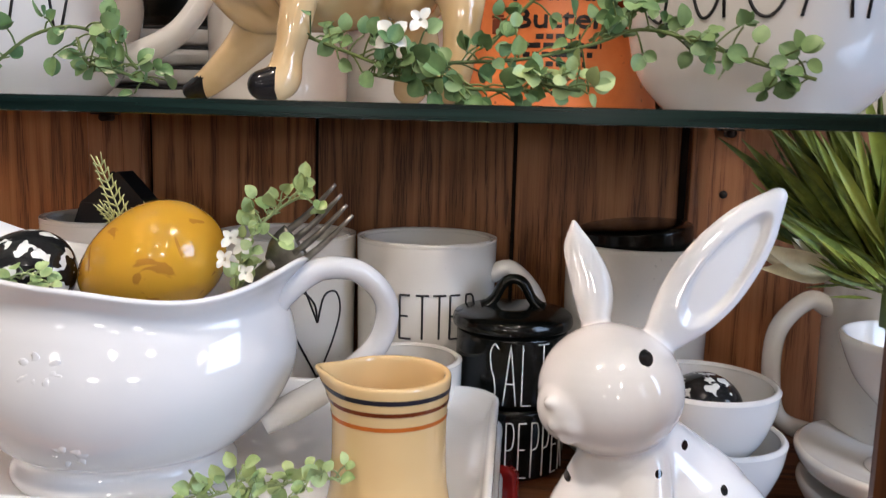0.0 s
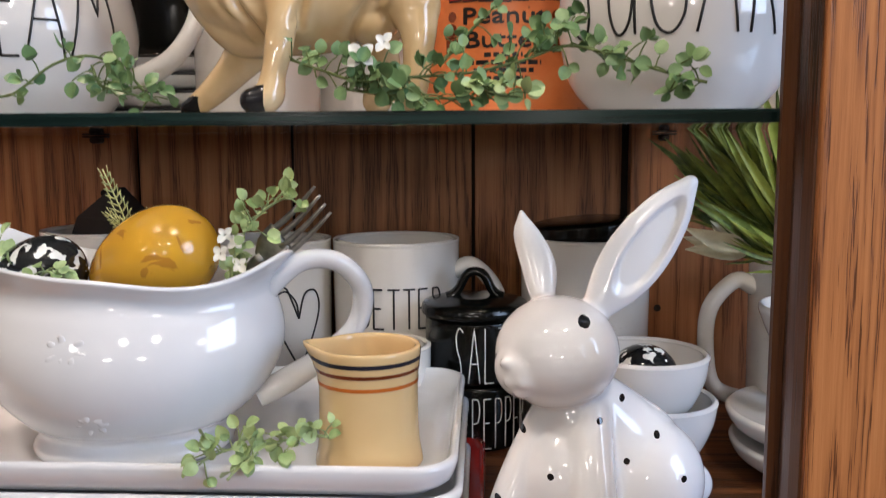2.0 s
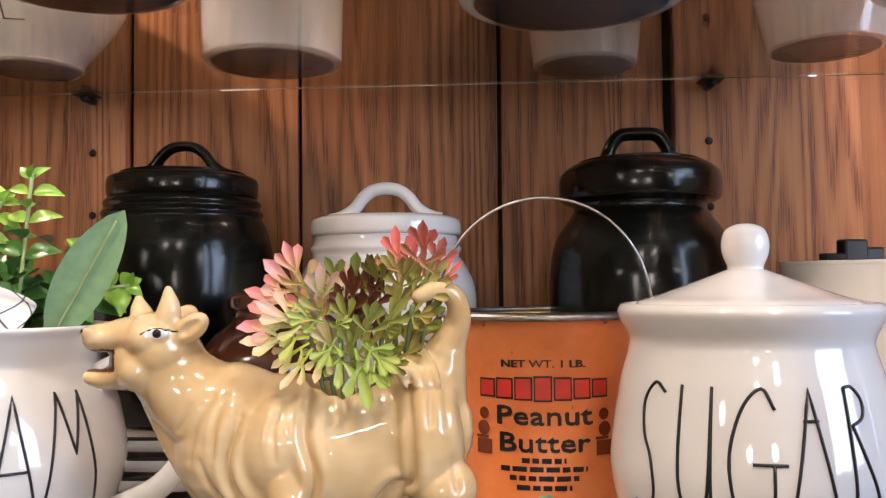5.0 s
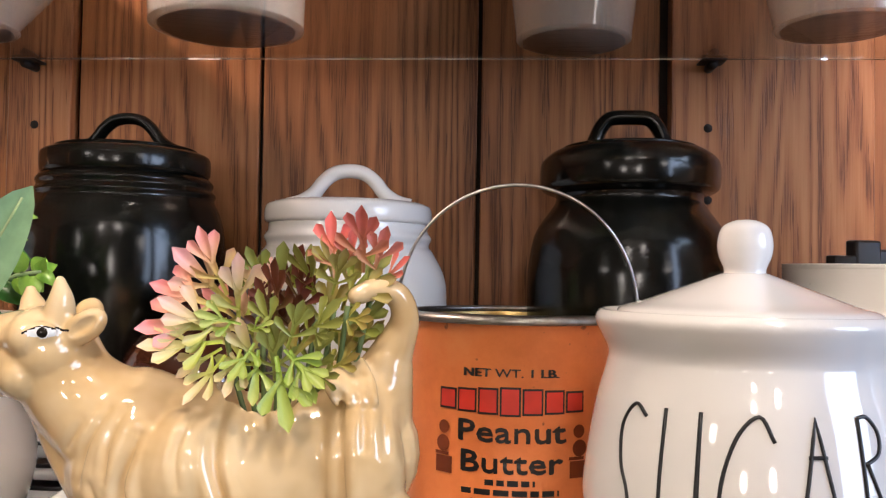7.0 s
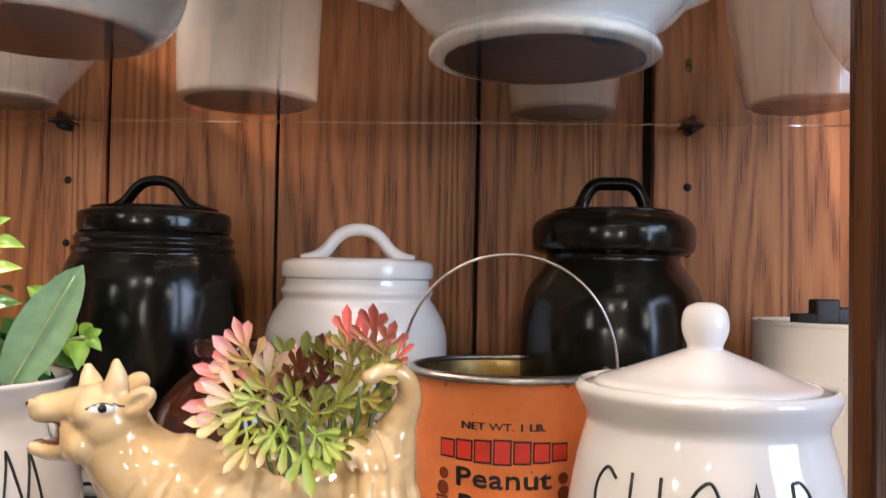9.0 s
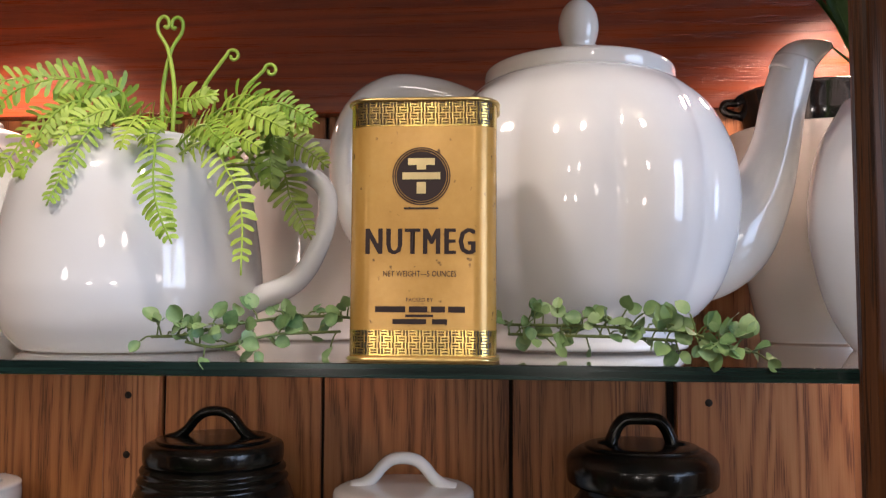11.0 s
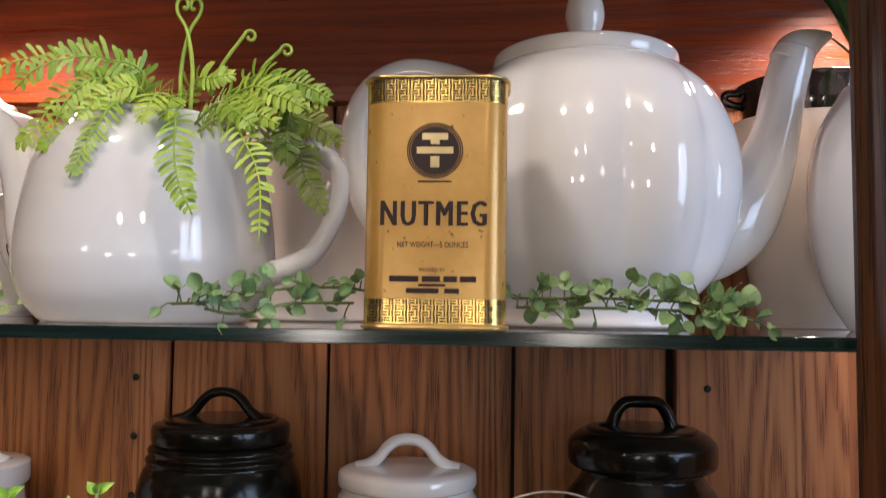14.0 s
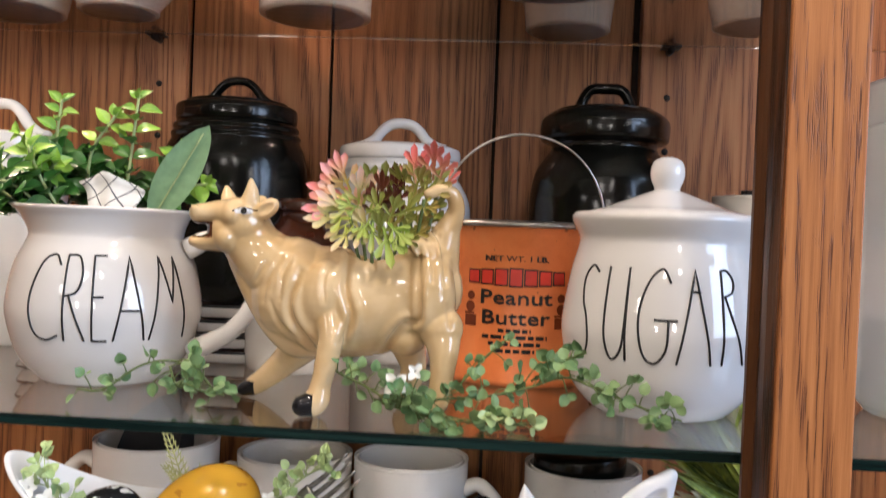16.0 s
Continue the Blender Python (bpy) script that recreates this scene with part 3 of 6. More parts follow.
# cream pitcher
P_CREAM = [(0.036, 0), (0.042, 0.002), (0.0545, 0.017), (0.0622, 0.040), (0.0628, 0.056), (0.0580, 0.079), (0.0512, 0.093), (0.0496, 0.099), (0.0528, 0.109), (0.0560, 0.1145)]


def lip(x, y, z, top, reach, start, wide=0.33):
    """Draws the rim of a pitcher out into a lip on its -x side."""
    k = max(0.0, (z - start) / (top - start))
    a = math.atan2(y, -x)
    pull = k * k * math.exp(-(a / wide) ** 2) * reach
    return (x - pull, y, z + pull * 0.2)


def cream_pitcher():
    ob = thing("cream_pitcher", -0.2228, 0.119, S2, "glossy white pitcher with thin black lettering, holding greenery", "pitcher")
    full = wall_of(P_CREAM, 0.0035)
    part("body", lathe(full, 72, 5, lambda x, y, z: lip(x, y, z, 0.115, 0.0125, 0.088, 0.62)), M["white"], ob)
    part("handle", tube([(0.055, 0, 0.090), (0.073, 0, 0.097), (0.097, 0, 0.086), (0.104, 0, 0.062), (0.088, 0, 0.036), (0.059, 0, 0.020)], [0.0075, 0.0062, 0.0058, 0.0058, 0.0062, 0.0075], 14, 6, 0.75), M["white"], ob)
    part("lettering", lettering("CREAM", 0.0605, 0.0530, on_pot(P_CREAM, 0.0322, -65), 0.0007, spans=((-0.815, -0.470), (-0.425, -0.205), (-0.140, 0.020), (0.070, 0.380), (0.435, 0.890))), M["ink"], ob, "thin black hand lettering")


cream_pitcher()

# sugar bowl
P_SUGAR = [(0.036, 0), (0.043, 0.002), (0.0565, 0.018), (0.063, 0.045), (0.0628, 0.062), (0.0585, 0.088), (0.0545, 0.103), (0.0540, 0.109), (0.0575, 0.1165), (0.0592, 0.121), (0.0585, 0.1235)]


def sugar_bowl():
    ob = thing("sugar_bowl", 0.1500, 0.103, S2, "glossy white lidded bowl with thin black lettering", "sugar bowl")
    part("body", lathe(wall_of(P_SUGAR, 0.0035), 72), M["white"], ob)
    lid = part("lid", lathe([(0.0485, 0.121), (0.0505, 0.1235), (0.0485, 0.1262), (0.0385, 0.1292), (0.024, 0.1345), (0.0135, 0.1385), (0.009, 0.1402)]), M["white"], ob)
    part("knob", lathe([(0.0085, 0.1395), (0.0082, 0.142), (0.0102, 0.147), (0.0108, 0.1525), (0.0092, 0.1585), (0.005, 0.1613), (0.0, 0.162)], 32), M["white"], lid)
    part("lettering", lettering("SUGar", 0.0615, 0.0542, on_pot(P_SUGAR, 0.0378, -104), 0.0007, spans=((-0.900, -0.605), (-0.515, -0.255), (-0.180, 0.145), (0.198, 0.520), (0.615, 0.895))), M["ink"], ob, "thin black hand lettering")


sugar_bowl()


# peanut butter pail
def tin_paint():
    m, t, b = nodes("orange_tin_paint")
    n = tex(t, "ShaderNodeTexNoise", Scale=22.0, Detail=6.0, Roughness=0.7)
    t.links.new(coords(t), n.inputs["Vector"])
    col = ramp(t, n.outputs[0], ((0.3, (0.55, 0.145, 0.035)), (0.55, (0.68, 0.20, 0.055)), (0.8, (0.72, 0.27, 0.09))))
    s = tex(t, "ShaderNodeTexNoise", Scale=190.0, Detail=2.0)
    t.links.new(coords(t), s.inputs["Vector"])
    col = mix(t, ramp(t, s.outputs[0], ((0.70, (0, 0, 0)), (0.75, (0.8, 0.8, 0.8)))), col, (0.12, 0.05, 0.02))
    t.links.new(col, b.inputs["Base Color"])
    b.inputs["Roughness"].default_value = 0.32
    bump(t, b, n.outputs[0], 0.08, 0.001)
    return m


def peanut_pail():
    r, h = 0.0585, 0.1195
    ob = thing("peanut_butter_pail", 0.061, 0.214, S2, "old orange tin pail with black and red printing and wire bail", "tin pail")
    body = part("body", lathe([(r - 0.001, 0), (r, 0.001), (r, 0.004), (r - 0.0006, 0.005), (r - 0.0006, h - 0.006), (r, h - 0.005)], 72, 1, close=False), tin_paint(), ob)
    part("inside", lathe([(r - 0.0015, h - 0.002), (r - 0.0018, h - 0.02), (r - 0.0018, 0.003), (0.0, 0.003)], 60, 1, close=False), M["brass"], ob, "dull golden bare metal inside")
    part("rim", tube([(r * math.cos(a), r * math.sin(a), h - 0.003) for a in np.linspace(0, 2 * math.pi, 40)[:-1]], 0.0019, 8, 2, 1.6, True), M["pewter"], ob, "dark rolled metal rim")
    part("bail", tube([(0.0630 * math.cos(a), -0.014 - 0.006 * math.sin(a), h - 0.007 + 0.072 * math.sin(a) ** 0.9) for a in np.linspace(0.02, math.pi - 0.02, 19)], 0.00085, 8, 3), M["steel"], ob, "thin bent wire bail")
    for s in (-1, 1):
        part("ear", join(ball(s * 0.0595, -0.012, h - 0.008, 0.002, 0.005, 0.005), tube([(s * 0.0605, -0.012, h - 0.010), (s * 0.0632, -0.013, h - 0.007), (s * 0.0605, -0.012, h - 0.004)], 0.0008, 8, 3)), M["pewter"], ob)

    def face(z0, lift=0.0003):
        return lambda u, v: ((r - 0.0006 + lift) * math.cos(radians(-93.2) + u / r), (r - 0.0006 + lift) * math.sin(radians(-93.2) + u / r), z0 + v)

    bold = lambda text, size, z0, width, d: join(*[printed(text, size, face(z0 + dv * d, 0.0003 + 0.00004 * n), width * (1 + du)) for n, (du, dv) in enumerate(((0, 0), (0.012, 0.5), (-0.012, -0.5), (0.02, 0), (-0.02, 0)))])
    for text, size, z0, width, d in (("NET WT. 1 LB.", 0.0056, 0.0896, 0.046, 0.00012), ("Peanut", 0.0142, 0.0590, 0.0525, 0.0008), ("Butter", 0.0142, 0.0446, 0.0495, 0.0008)):
        part("print", bold(text, size, z0, width, d), M["ink"], body, "black printing")
    red = plain("red_print", (0.50, 0.03, 0.015), 0.4)
    for k in range(7):
        u = -0.0372 + 0.0107 * k
        arch = 0.0006 * abs(k - 3)
        block = part("name_block", bar(u, u + 0.0100, 0.0712 + arch, 0.0850 - arch, face(0.0)), M["ink"], body, "dark outline of one block of the name")
        part("block_fill", bar(u + 0.0009, u + 0.0091, 0.0722 + arch, 0.0840 - arch, face(0.0, 0.0005)), red, block, "red fill of the block")
    small = []
    rng = random.Random(4)
    for row, (half, v) in enumerate(((0.0120, 0.0386), (0.0240, 0.0340), (0.0190, 0.0292), (0.015, 0.0242))):
        u = -half
        while u < half:
            w = rng.uniform(0.003, 0.0085)
            small.append(bar(u, min(u + w, half), v, v + 0.0027, face(0.0), 3))
            u += w + 0.0015
    part("small_print", join(*small), M["ink"], body, "rows of tiny unreadable printing")
    for s in (-1, 1):
        part("picture", join(disc(s * 0.0345, 0.0640, 0, 0.0032, face(0.0)), disc(s * 0.0350, 0.0560, 0, 0.0040, face(0.0)), bar(s * 0.0345 - 0.005, s * 0.0345 + 0.005, 0.0420, 0.0500, face(0.0)), bar(s * 0.0345 - 0.0055, s * 0.0345 + 0.003, 0.0505, 0.0520, face(0.0))), M["stripe_brown"], body, "small faded brown picture")


peanut_pail()


def mug(name, x, y, z, r, h, label, handle=0.0, word=None, material=None, ink="ink", group="mugs", flare=0.0, wsize=None, wturn=-90, wz=None):
    ob = thing(name, x, y, z, label, "mug", group)
    prof = [(r * 0.86, 0), (r * 0.93, 0.002), (r * 0.965, 0.012), (r * 0.985, h * 0.5), (r * (1 + flare), h - 0.004), (r * (1 + flare), h - 0.001)]
    part("body", lathe(wall_of(prof, 0.0042)), material or M["stoneware"], ob)
    if handle is not None:
        a = radians(handle)
        pts = [(r * 0.95, h * 0.84), (r * 1.25, h * 0.87), (r * 1.62, h * 0.72), (r * 1.66, h * 0.48), (r * 1.5, h * 0.28), (r * 0.95, h * 0.2)]
        part("handle", tube([(p * math.cos(a), p * math.sin(a), q) for p, q in pts], [0.007, 0.006, 0.006, 0.006, 0.006, 0.007], 12, 6, 1.3), material or M["stoneware"], ob)
    if word:
        for k, (text, width, height, z0) in enumerate(word):
            part("lettering", lettering(text, width, height, on_pot(prof, z0, wturn), 0.00075, gap=0.3), M[ink], ob, "thin hand lettering")
    return ob


mug("mug", 0.266, 0.262, S2, 0.0465, 0.145, "ivory mug with a folded black tag in it")
tag = thing("black_tag", 0.255, 0.255, S2 + 0.148, "small folded black tag standing in a mug", "tag", turn=20)
part("flap", join(box(-0.016, 0.006, -0.004, 0.004, -0.010, 0.004, 0.001), box(-0.002, 0.016, -0.0045, 0.0045, -0.012, 0.013, 0.0015), box(0.012, 0.030, -0.003, 0.005, -0.006, 0.008, 0.0015)), M["ink"], tag, smooth=False)

# right-hand bay
canister("canister", 0.3475, 0.12, S2, [(0.055, 0), (0.060, 0.004), (0.0645, 0.02), (0.0655, 0.10), (0.0650, 0.183), (0.0640, 0.1905)], [(0.0635, 0.1915), (0.0650, 0.194), (0.0650, 0.2170), (0.060, 0.2205), (0.0, 0.2215)], (0.075, 0.030, 0.005, 0.2190), M["white"], "tall glossy white canister with lid")


# --- upper glass shelf ---
P_FERN = [(0.050, 0), (0.056, 0.002), (0.0655, 0.014), (0.0695, 0.029), (0.0697, 0.040), (0.0675, 0.0605), (0.0612, 0.0915), (0.0500, 0.1060), (0.0470, 0.1095), (0.0465, 0.1115)]


def fern_pot():
    ob = thing("white_teapot", -0.1712, 0.098, S3, "glossy white open teapot used as a fern pot", "teapot")
    part("body", lathe(wall_of(P_FERN, 0.0035), 72), M["white_cool"], ob)
    part("handle", tube([(0.0580, 0, 0.092), (0.0700, 0, 0.1000), (0.0865, 0, 0.1000), (0.1030, 0, 0.0910), (0.1080, 0, 0.078), (0.1030, 0, 0.056), (0.0905, 0, 0.037), (0.066, 0, 0.026)], [0.0075, 0.0062, 0.0055, 0.0052, 0.0052, 0.0054, 0.006, 0.0075], 16, 6, 1.25), M["white_cool"], ob)
    part("spout", tube([(-0.050, 0, 0.034), (-0.065, 0, 0.048), (-0.074, 0, 0.077), (-0.086, 0, 0.104), (-0.0985, 0, 0.117)], [0.022, 0.017, 0.0125, 0.0095, 0.0085], 18, 6, 1.0), M["white_cool"], ob)


fern_pot()


def spice_tin():
    """Flat spice tin with rounded sides."""
    w, d, h = 0.0652, 0.040, 0.1150
    ob = thing("nutmeg_tin", -0.0035, 0.0285, S3, "worn golden nutmeg tin with dark printing", "spice tin")
    m, t, b = nodes("gold_tin_paint")
    n = tex(t, "ShaderNodeTexNoise", Scale=30.0, Detail=6.0, Roughness=0.7)
    t.links.new(coords(t), n.inputs["Vector"])
    col = ramp(t, n.outputs[0], ((0.3, (0.42, 0.23, 0.05)), (0.55, (0.52, 0.30, 0.075)), (0.8, (0.57, 0.36, 0.11))))
    s = tex(t, "ShaderNodeTexNoise", Scale=260.0, Detail=3.0)
    t.links.new(coords(t), s.inputs["Vector"])
    scratch = ramp(t, s.outputs[0], ((0.66, (0, 0, 0)), (0.72, (0.85, 0.85, 0.85))))
    col = mix(t, scratch, col, (0.10, 0.06, 0.03))
    t.links.new(col, b.inputs["Base Color"])
    b.inputs["Metallic"].default_value, b.inputs["Roughness"].default_value = 0.25, 0.27
    bump(t, b, n.outputs[0], 0.1, 0.0012)
    ring = lambda s, z: [(px * s, py * s, z) for px, py in rounded_plan(w, d, 0.0105, 8)]
    body = part("body", loft([ring(0.98, 0.0), ring(0.985, 0.002), ring(0.985, h - 0.003), ring(0.97, h - 0.0005), ring(0.9, h - 0.0012)]), m, ob)
    for z in (0.0012, h - 0.0016):
        part("seam", tube([(px * 0.998, py * 0.998, z) for px, py in rounded_plan(w, d, 0.0105, 5)], 0.0009, 8, 1, 1.3, True), M["brass"], ob, "rolled metal seam")
    fy = -d / 2 * 0.985
    place = lambda lift: (lambda u, v: (u, fy - lift, v))
    # gold bands with a small woven pattern in black
    for z0 in (0.0028, 0.1018):
        z1 = z0 + 0.0108
        band = part("band", loft([ring(0.9875, z0), ring(0.9875, z1)], False), M["gold"], ob, "bright gold band")
        marks = []
        for row in range(4):
            for k in range(21):
                u = -0.0305 + k * 0.00305 + (0.0015 if row % 2 else 0)
                v = z0 + 0.0006 + row * 0.0026
                if abs(u + 0.0011) > 0.0225 + 0.0085:
                    continue
                lift = 0.0005

                def wrap(a, c, lift=lift):
                    e = max(0.0, abs(a) - 0.0225)
                    ang = min(e / 0.0103, 1.4)
                    sgn = 1 if a > 0 else -1
                    x0 = sgn * (min(abs(a), 0.0221) + 0.0107 * math.sin(ang))
                    return (x0, -d / 2 * 0.9875 - lift + 0.0105 * (1 - math.cos(ang)), c)

                if (row + k) % 2:
                    marks.append(bar(u, u + 0.0026, v + 0.0003, v + 0.0008, wrap, 1))
                    marks.append(bar(u, u + 0.0026, v + 0.0015, v + 0.0020, wrap, 1))
                else:
                    marks.append(bar(u + 0.0004, u + 0.0010, v, v + 0.0024, wrap, 1))
                    marks.append(bar(u + 0.0017, u + 0.0023, v, v + 0.0024, wrap, 1))
        part("weave", join(*marks), M["ink"], band, "black woven pattern")
    dark = plain("dark_brown_print", (0.02, 0.008, 0.006), 0.75)
    part("print", join(*[printed("NUTMEG", 0.0160, (lambda u, v, k=k: (u + 0.00032 * k, fy - 0.0003 - 0.00003 * k, v)), 0.0465, 1.0, 1.22) for k in (-1, 0, 1, 2)]), dark, body, "dark brown title").location = at(-0.0005 + 0.0, 0, 0.0462)
    part("print", printed("NET WEIGHT\u20145 OUNCES", 0.0036, place(0.0003), 0.0315), dark, body).location = at(-0.0005, 0, 0.0365)
    part("print", printed("PACKED BY", 0.0023, place(0.0003), 0.0115), dark, body).location = at(-0.0005, 0, 0.0258)
    rows = [bar(-0.0195, -0.0065, 0.0212, 0.0238, place(0.0003)), bar(-0.005, 0.003, 0.0212, 0.0238, place(0.0003)), bar(0.0045, 0.0105, 0.0212, 0.0238, place(0.0003)), bar(0.0118, 0.0190, 0.0212, 0.0238, place(0.0003)),
            bar(-0.0065, 0.0055, 0.0192, 0.0203, place(0.0003)), bar(-0.012, 0.0025, 0.0162, 0.0184, place(0.0003)), bar(0.005, 0.0115, 0.0162, 0.0184, place(0.0003)), bar(-0.0075, 0.0075, 0.0655, 0.0663, place(0.0003))]
    for r in rows:
        part("small_print", r, dark, body, "small printing drawn as a bar")
    part("badge", disc(0, 0.0798, 0, 0.0108, place(0.0003)), dark, body, "round dark badge")
    part("badge_ring", join(disc(0, 0.0798, 0.0111, 0.0117, place(0.0004)), disc(0, 0.0798, 0.0121, 0.0126, place(0.0004))), dark, body, "thin rings round the badge")
    part("badge_mark", join(bar(-0.0058, 0.0058, 0.0846, 0.0876, place(0.0006)), bar(-0.0020, 0.0020, 0.0826, 0.0846, place(0.0006)), bar(-0.0082, 0.0082, 0.0784, 0.0814, place(0.0006)), bar(-0.0020, 0.0020, 0.0722, 0.0772, place(0.0006))), plain("pale_gold_print", (0.62, 0.48, 0.22), 0.35, 0.2), body, "pale gold mark drawn as plain shapes")


spice_tin()

P_TEAPOT = [(0.053, 0), (0.0605, 0.0015), (0.0605, 0.0055), (0.0560, 0.0105), (0.0595, 0.0150), (0.0690, 0.0225), (0.0790, 0.036), (0.0872, 0.060), (0.0900, 0.085), (0.0865, 0.112), (0.0755, 0.136), (0.062, 0.1500), (0.0555, 0.1545)]


def fluted(x, y, z, z0=0.014, z1=0.150):
    """Ten broad upright lobes that fade out at the foot and the neck."""
    k = math.sin(math.pi * min(max((z - z0) / (z1 - z0), 0), 1)) ** 0.6
    a = math.atan2(y, x) - radians(-90 + 9)
    s = 1 + 0.085 * k * (math.sqrt(math.sin(5 * a) ** 2 + 0.02) - 0.75)
    return (x * s, y * s, z)


def big_teapot():
    ob = thing("large_teapot", 0.0760, 0.150, S3, "large glossy white fluted teapot with lid", "teapot")
    part("body", lathe(P_TEAPOT, 160, 6, fluted), M["white_cool"], ob)
    lid = part("lid", lathe([(0.0530, 0.1525), (0.0555, 0.1545), (0.0562, 0.1580), (0.0558, 0.1620), (0.0535, 0.1640), (0.0500, 0.1645), (0.0450, 0.1668), (0.0280, 0.1728), (0.0140, 0.1770), (0.0105, 0.1782)]), M["white"], ob)
    part("knob", lathe([(0.0098, 0.1775), (0.0095, 0.1800), (0.0113, 0.1855), (0.0121, 0.1920), (0.0105, 0.2005), (0.006, 0.2068), (0.0, 0.2088)], 36), M["cream_white"], lid)
    part("handle", tube([(-0.062, 0, 0.142), (-0.085, 0, 0.151), (-0.112, 0, 0.1535), (-0.132, 0, 0.140), (-0.1400, 0, 0.112), (-0.132, 0, 0.075), (-0.112, 0, 0.050), (-0.078, 0, 0.038)], [0.011, 0.0105, 0.0105, 0.0105, 0.0105, 0.0105, 0.0105, 0.0115], 16, 6, 1.1), M["white"], ob)
    part("spout", tube([(0.045, 0, 0.050), (0.068, 0, 0.057), (0.0870, 0, 0.069), (0.1040, 0, 0.092), (0.1135, 0, 0.118), (0.1185, 0, 0.143), (0.1232, 0, 0.160), (0.1262, 0, 0.1695)], [0.026, 0.030, 0.0275, 0.0190, 0.0142, 0.0130, 0.0125, 0.0122], 28, 6, 0.85), M["white"], ob)
    part("spout_tip", tube([(0.1215, 0, 0.160), (0.1275, 0, 0.1690), (0.1365, 0, 0.1745), (0.1470, 0, 0.1782)], [0.0123, 0.0120, 0.0078, 0.0020], 20, 6, 0.85), M["white"], ob)


big_teapot()


def bowl(name, x, y, z, r0, r1, h, label, material, category="bowl", group="", turn=0.0, full=0.45):
    ob = thing(name, x, y, z, label, category, group, turn)
    prof = [(r0 * 0.9, 0), (r0, 0.0015), (r0 * 1.02, 0.006), (r0 + (r1 - r0) * 0.55, h * 0.38), (r0 + (r1 - r0) * 0.88, h * 0.7), (r1, h - 0.002), (r1, h)]
    part("body", lathe(wall_of(prof, 0.004)), material, ob)
    return ob, prof


cyl, _ = bowl("utensil_crock", -0.1175, 0.262, S3, 0.046, 0.050, 0.138, "plain white tapered crock", M["white"], "crock")
b1, prof = bowl("latte_bowl", -0.288, 0.262, S3, 0.034, 0.072, 0.085, "white footed bowl with thin black lettering", M["white"], group="bowls on the upper shelf")
part("lettering", lettering("ONE", 0.05, 0.032, on_pot(prof, 0.022, -95), 0.00055, gap=0.3), M["ink"], b1, "thin black hand lettering")
bowl("tapered_pot", 0.097, 0.293, S3, 0.036, 0.044, 0.10, "ivory tapered pot behind the teapot", M["cream_white"], "pot")
bowl("planter", 0.250, 0.262, S3, 0.037, 0.057, 0.146, "ivory tapered planter holding a black speckled pot", M["cream_white"], "planter", group="bowls on the upper shelf")
ob = thing("enamel_pot", 0.250, 0.262, S3 + 0.135, "black speckled enamel pot set in a planter", "pot")
speck = ceramic("speckled_enamel", (0.012, 0.012, 0.013), 0.12, speck=0.0)
part("body", lathe(wall_of([(0.04, 0), (0.047, 0.002), (0.048, 0.02), (0.052, 0.037), (0.053, 0.040)], 0.002)), speck, ob)
part("handle", tube([(-0.048, 0, 0.036), (-0.06, 0, 0.036), (-0.06, 0, 0.03), (-0.048, 0, 0.026)], 0.003, 10, 5), speck, ob)
canister("canister", -0.388, 0.262, S3, [(0.045, 0), (0.05, 0.005), (0.056, 0.05), (0.056, 0.115), (0.05, 0.135), (0.047, 0.141)], [(0.049, 0.141), (0.0525, 0.144), (0.0525, 0.151), (0.047, 0.158), (0.02, 0.163), (0.0, 0.164)], (0.045, 0.022, 0.0048, 0.161), M["white"], "glossy white canister with lid")
ob = thing("round_pot", 0.274, 0.140, S3, "round glossy white pot beside the post", "pot")
part("body", lathe(wall_of([(0.040, 0), (0.046, 0.002), (0.060, 0.03), (0.0675, 0.075), (0.062, 0.115), (0.050, 0.138), (0.048, 0.142)], 0.004)), M["white_cool"], ob)

# --- wooden floor of the cabinet ---
TRAY_TOP = 1.1345


def tray(z, shift):
    ob = thing("serving_tray", -0.139 + shift, 0.105 + shift * 0.5, z, "white ceramic rectangular serving tray with rounded corners", "tray", "stacked trays")
    w, d = 0.345, 0.186
    ring = lambda g, zz, r=0.022: [(px, py, zz) for px, py in rounded_plan(w + g, d + g, r, 8)]
    part("dish", loft([ring(-0.030, 0), ring(-0.014, 0.0012), ring(-0.005, 0.006), ring(0.0, 0.0145), ring(-0.0008, 0.0168), ring(-0.004, 0.0178), ring(-0.0075, 0.0168), ring(-0.010, 0.0125), ring(-0.018, 0.006), ring(-0.035, 0.0042)]), M["white_cool"], ob)
    return ob


for k, s in enumerate((0.004, -0.001, 0.0025, 0.0)):
    tray(TRAY_TOP - 0.0178 - 0.0166 * (3 - k), s)
ob = thing("red_dish", -0.13, 0.115, S1, "red glazed oven dish under the white trays", "dish")
ring = lambda g, zz: [(px, py, zz) for px, py in rounded_plan(0.352 + g, 0.19 + g, 0.024, 8)]
part("body", loft([ring(-0.02, 0), ring(-0.008, 0.001), ring(0, 0.010), ring(0.002, 0.0126), ring(-0.006, 0.0126), ring(-0.02, 0.006)]), M["red"], ob)
FLOOR_T = TRAY_TOP - 0.0135

# gravy boat
P_BOAT = [(0.044, 0), (0.050, 0.001), (0.0515, 0.006), (0.0475, 0.013), (0.0500, 0.017), (0.0575, 0.022), (0.0690, 0.035), (0.0765, 0.050), (0.0788, 0.064), (0.0765, 0.077), (0.0735, 0.085), (0.0745, 0.0905), (0.0795, 0.0955), (0.0830, 0.0985)]


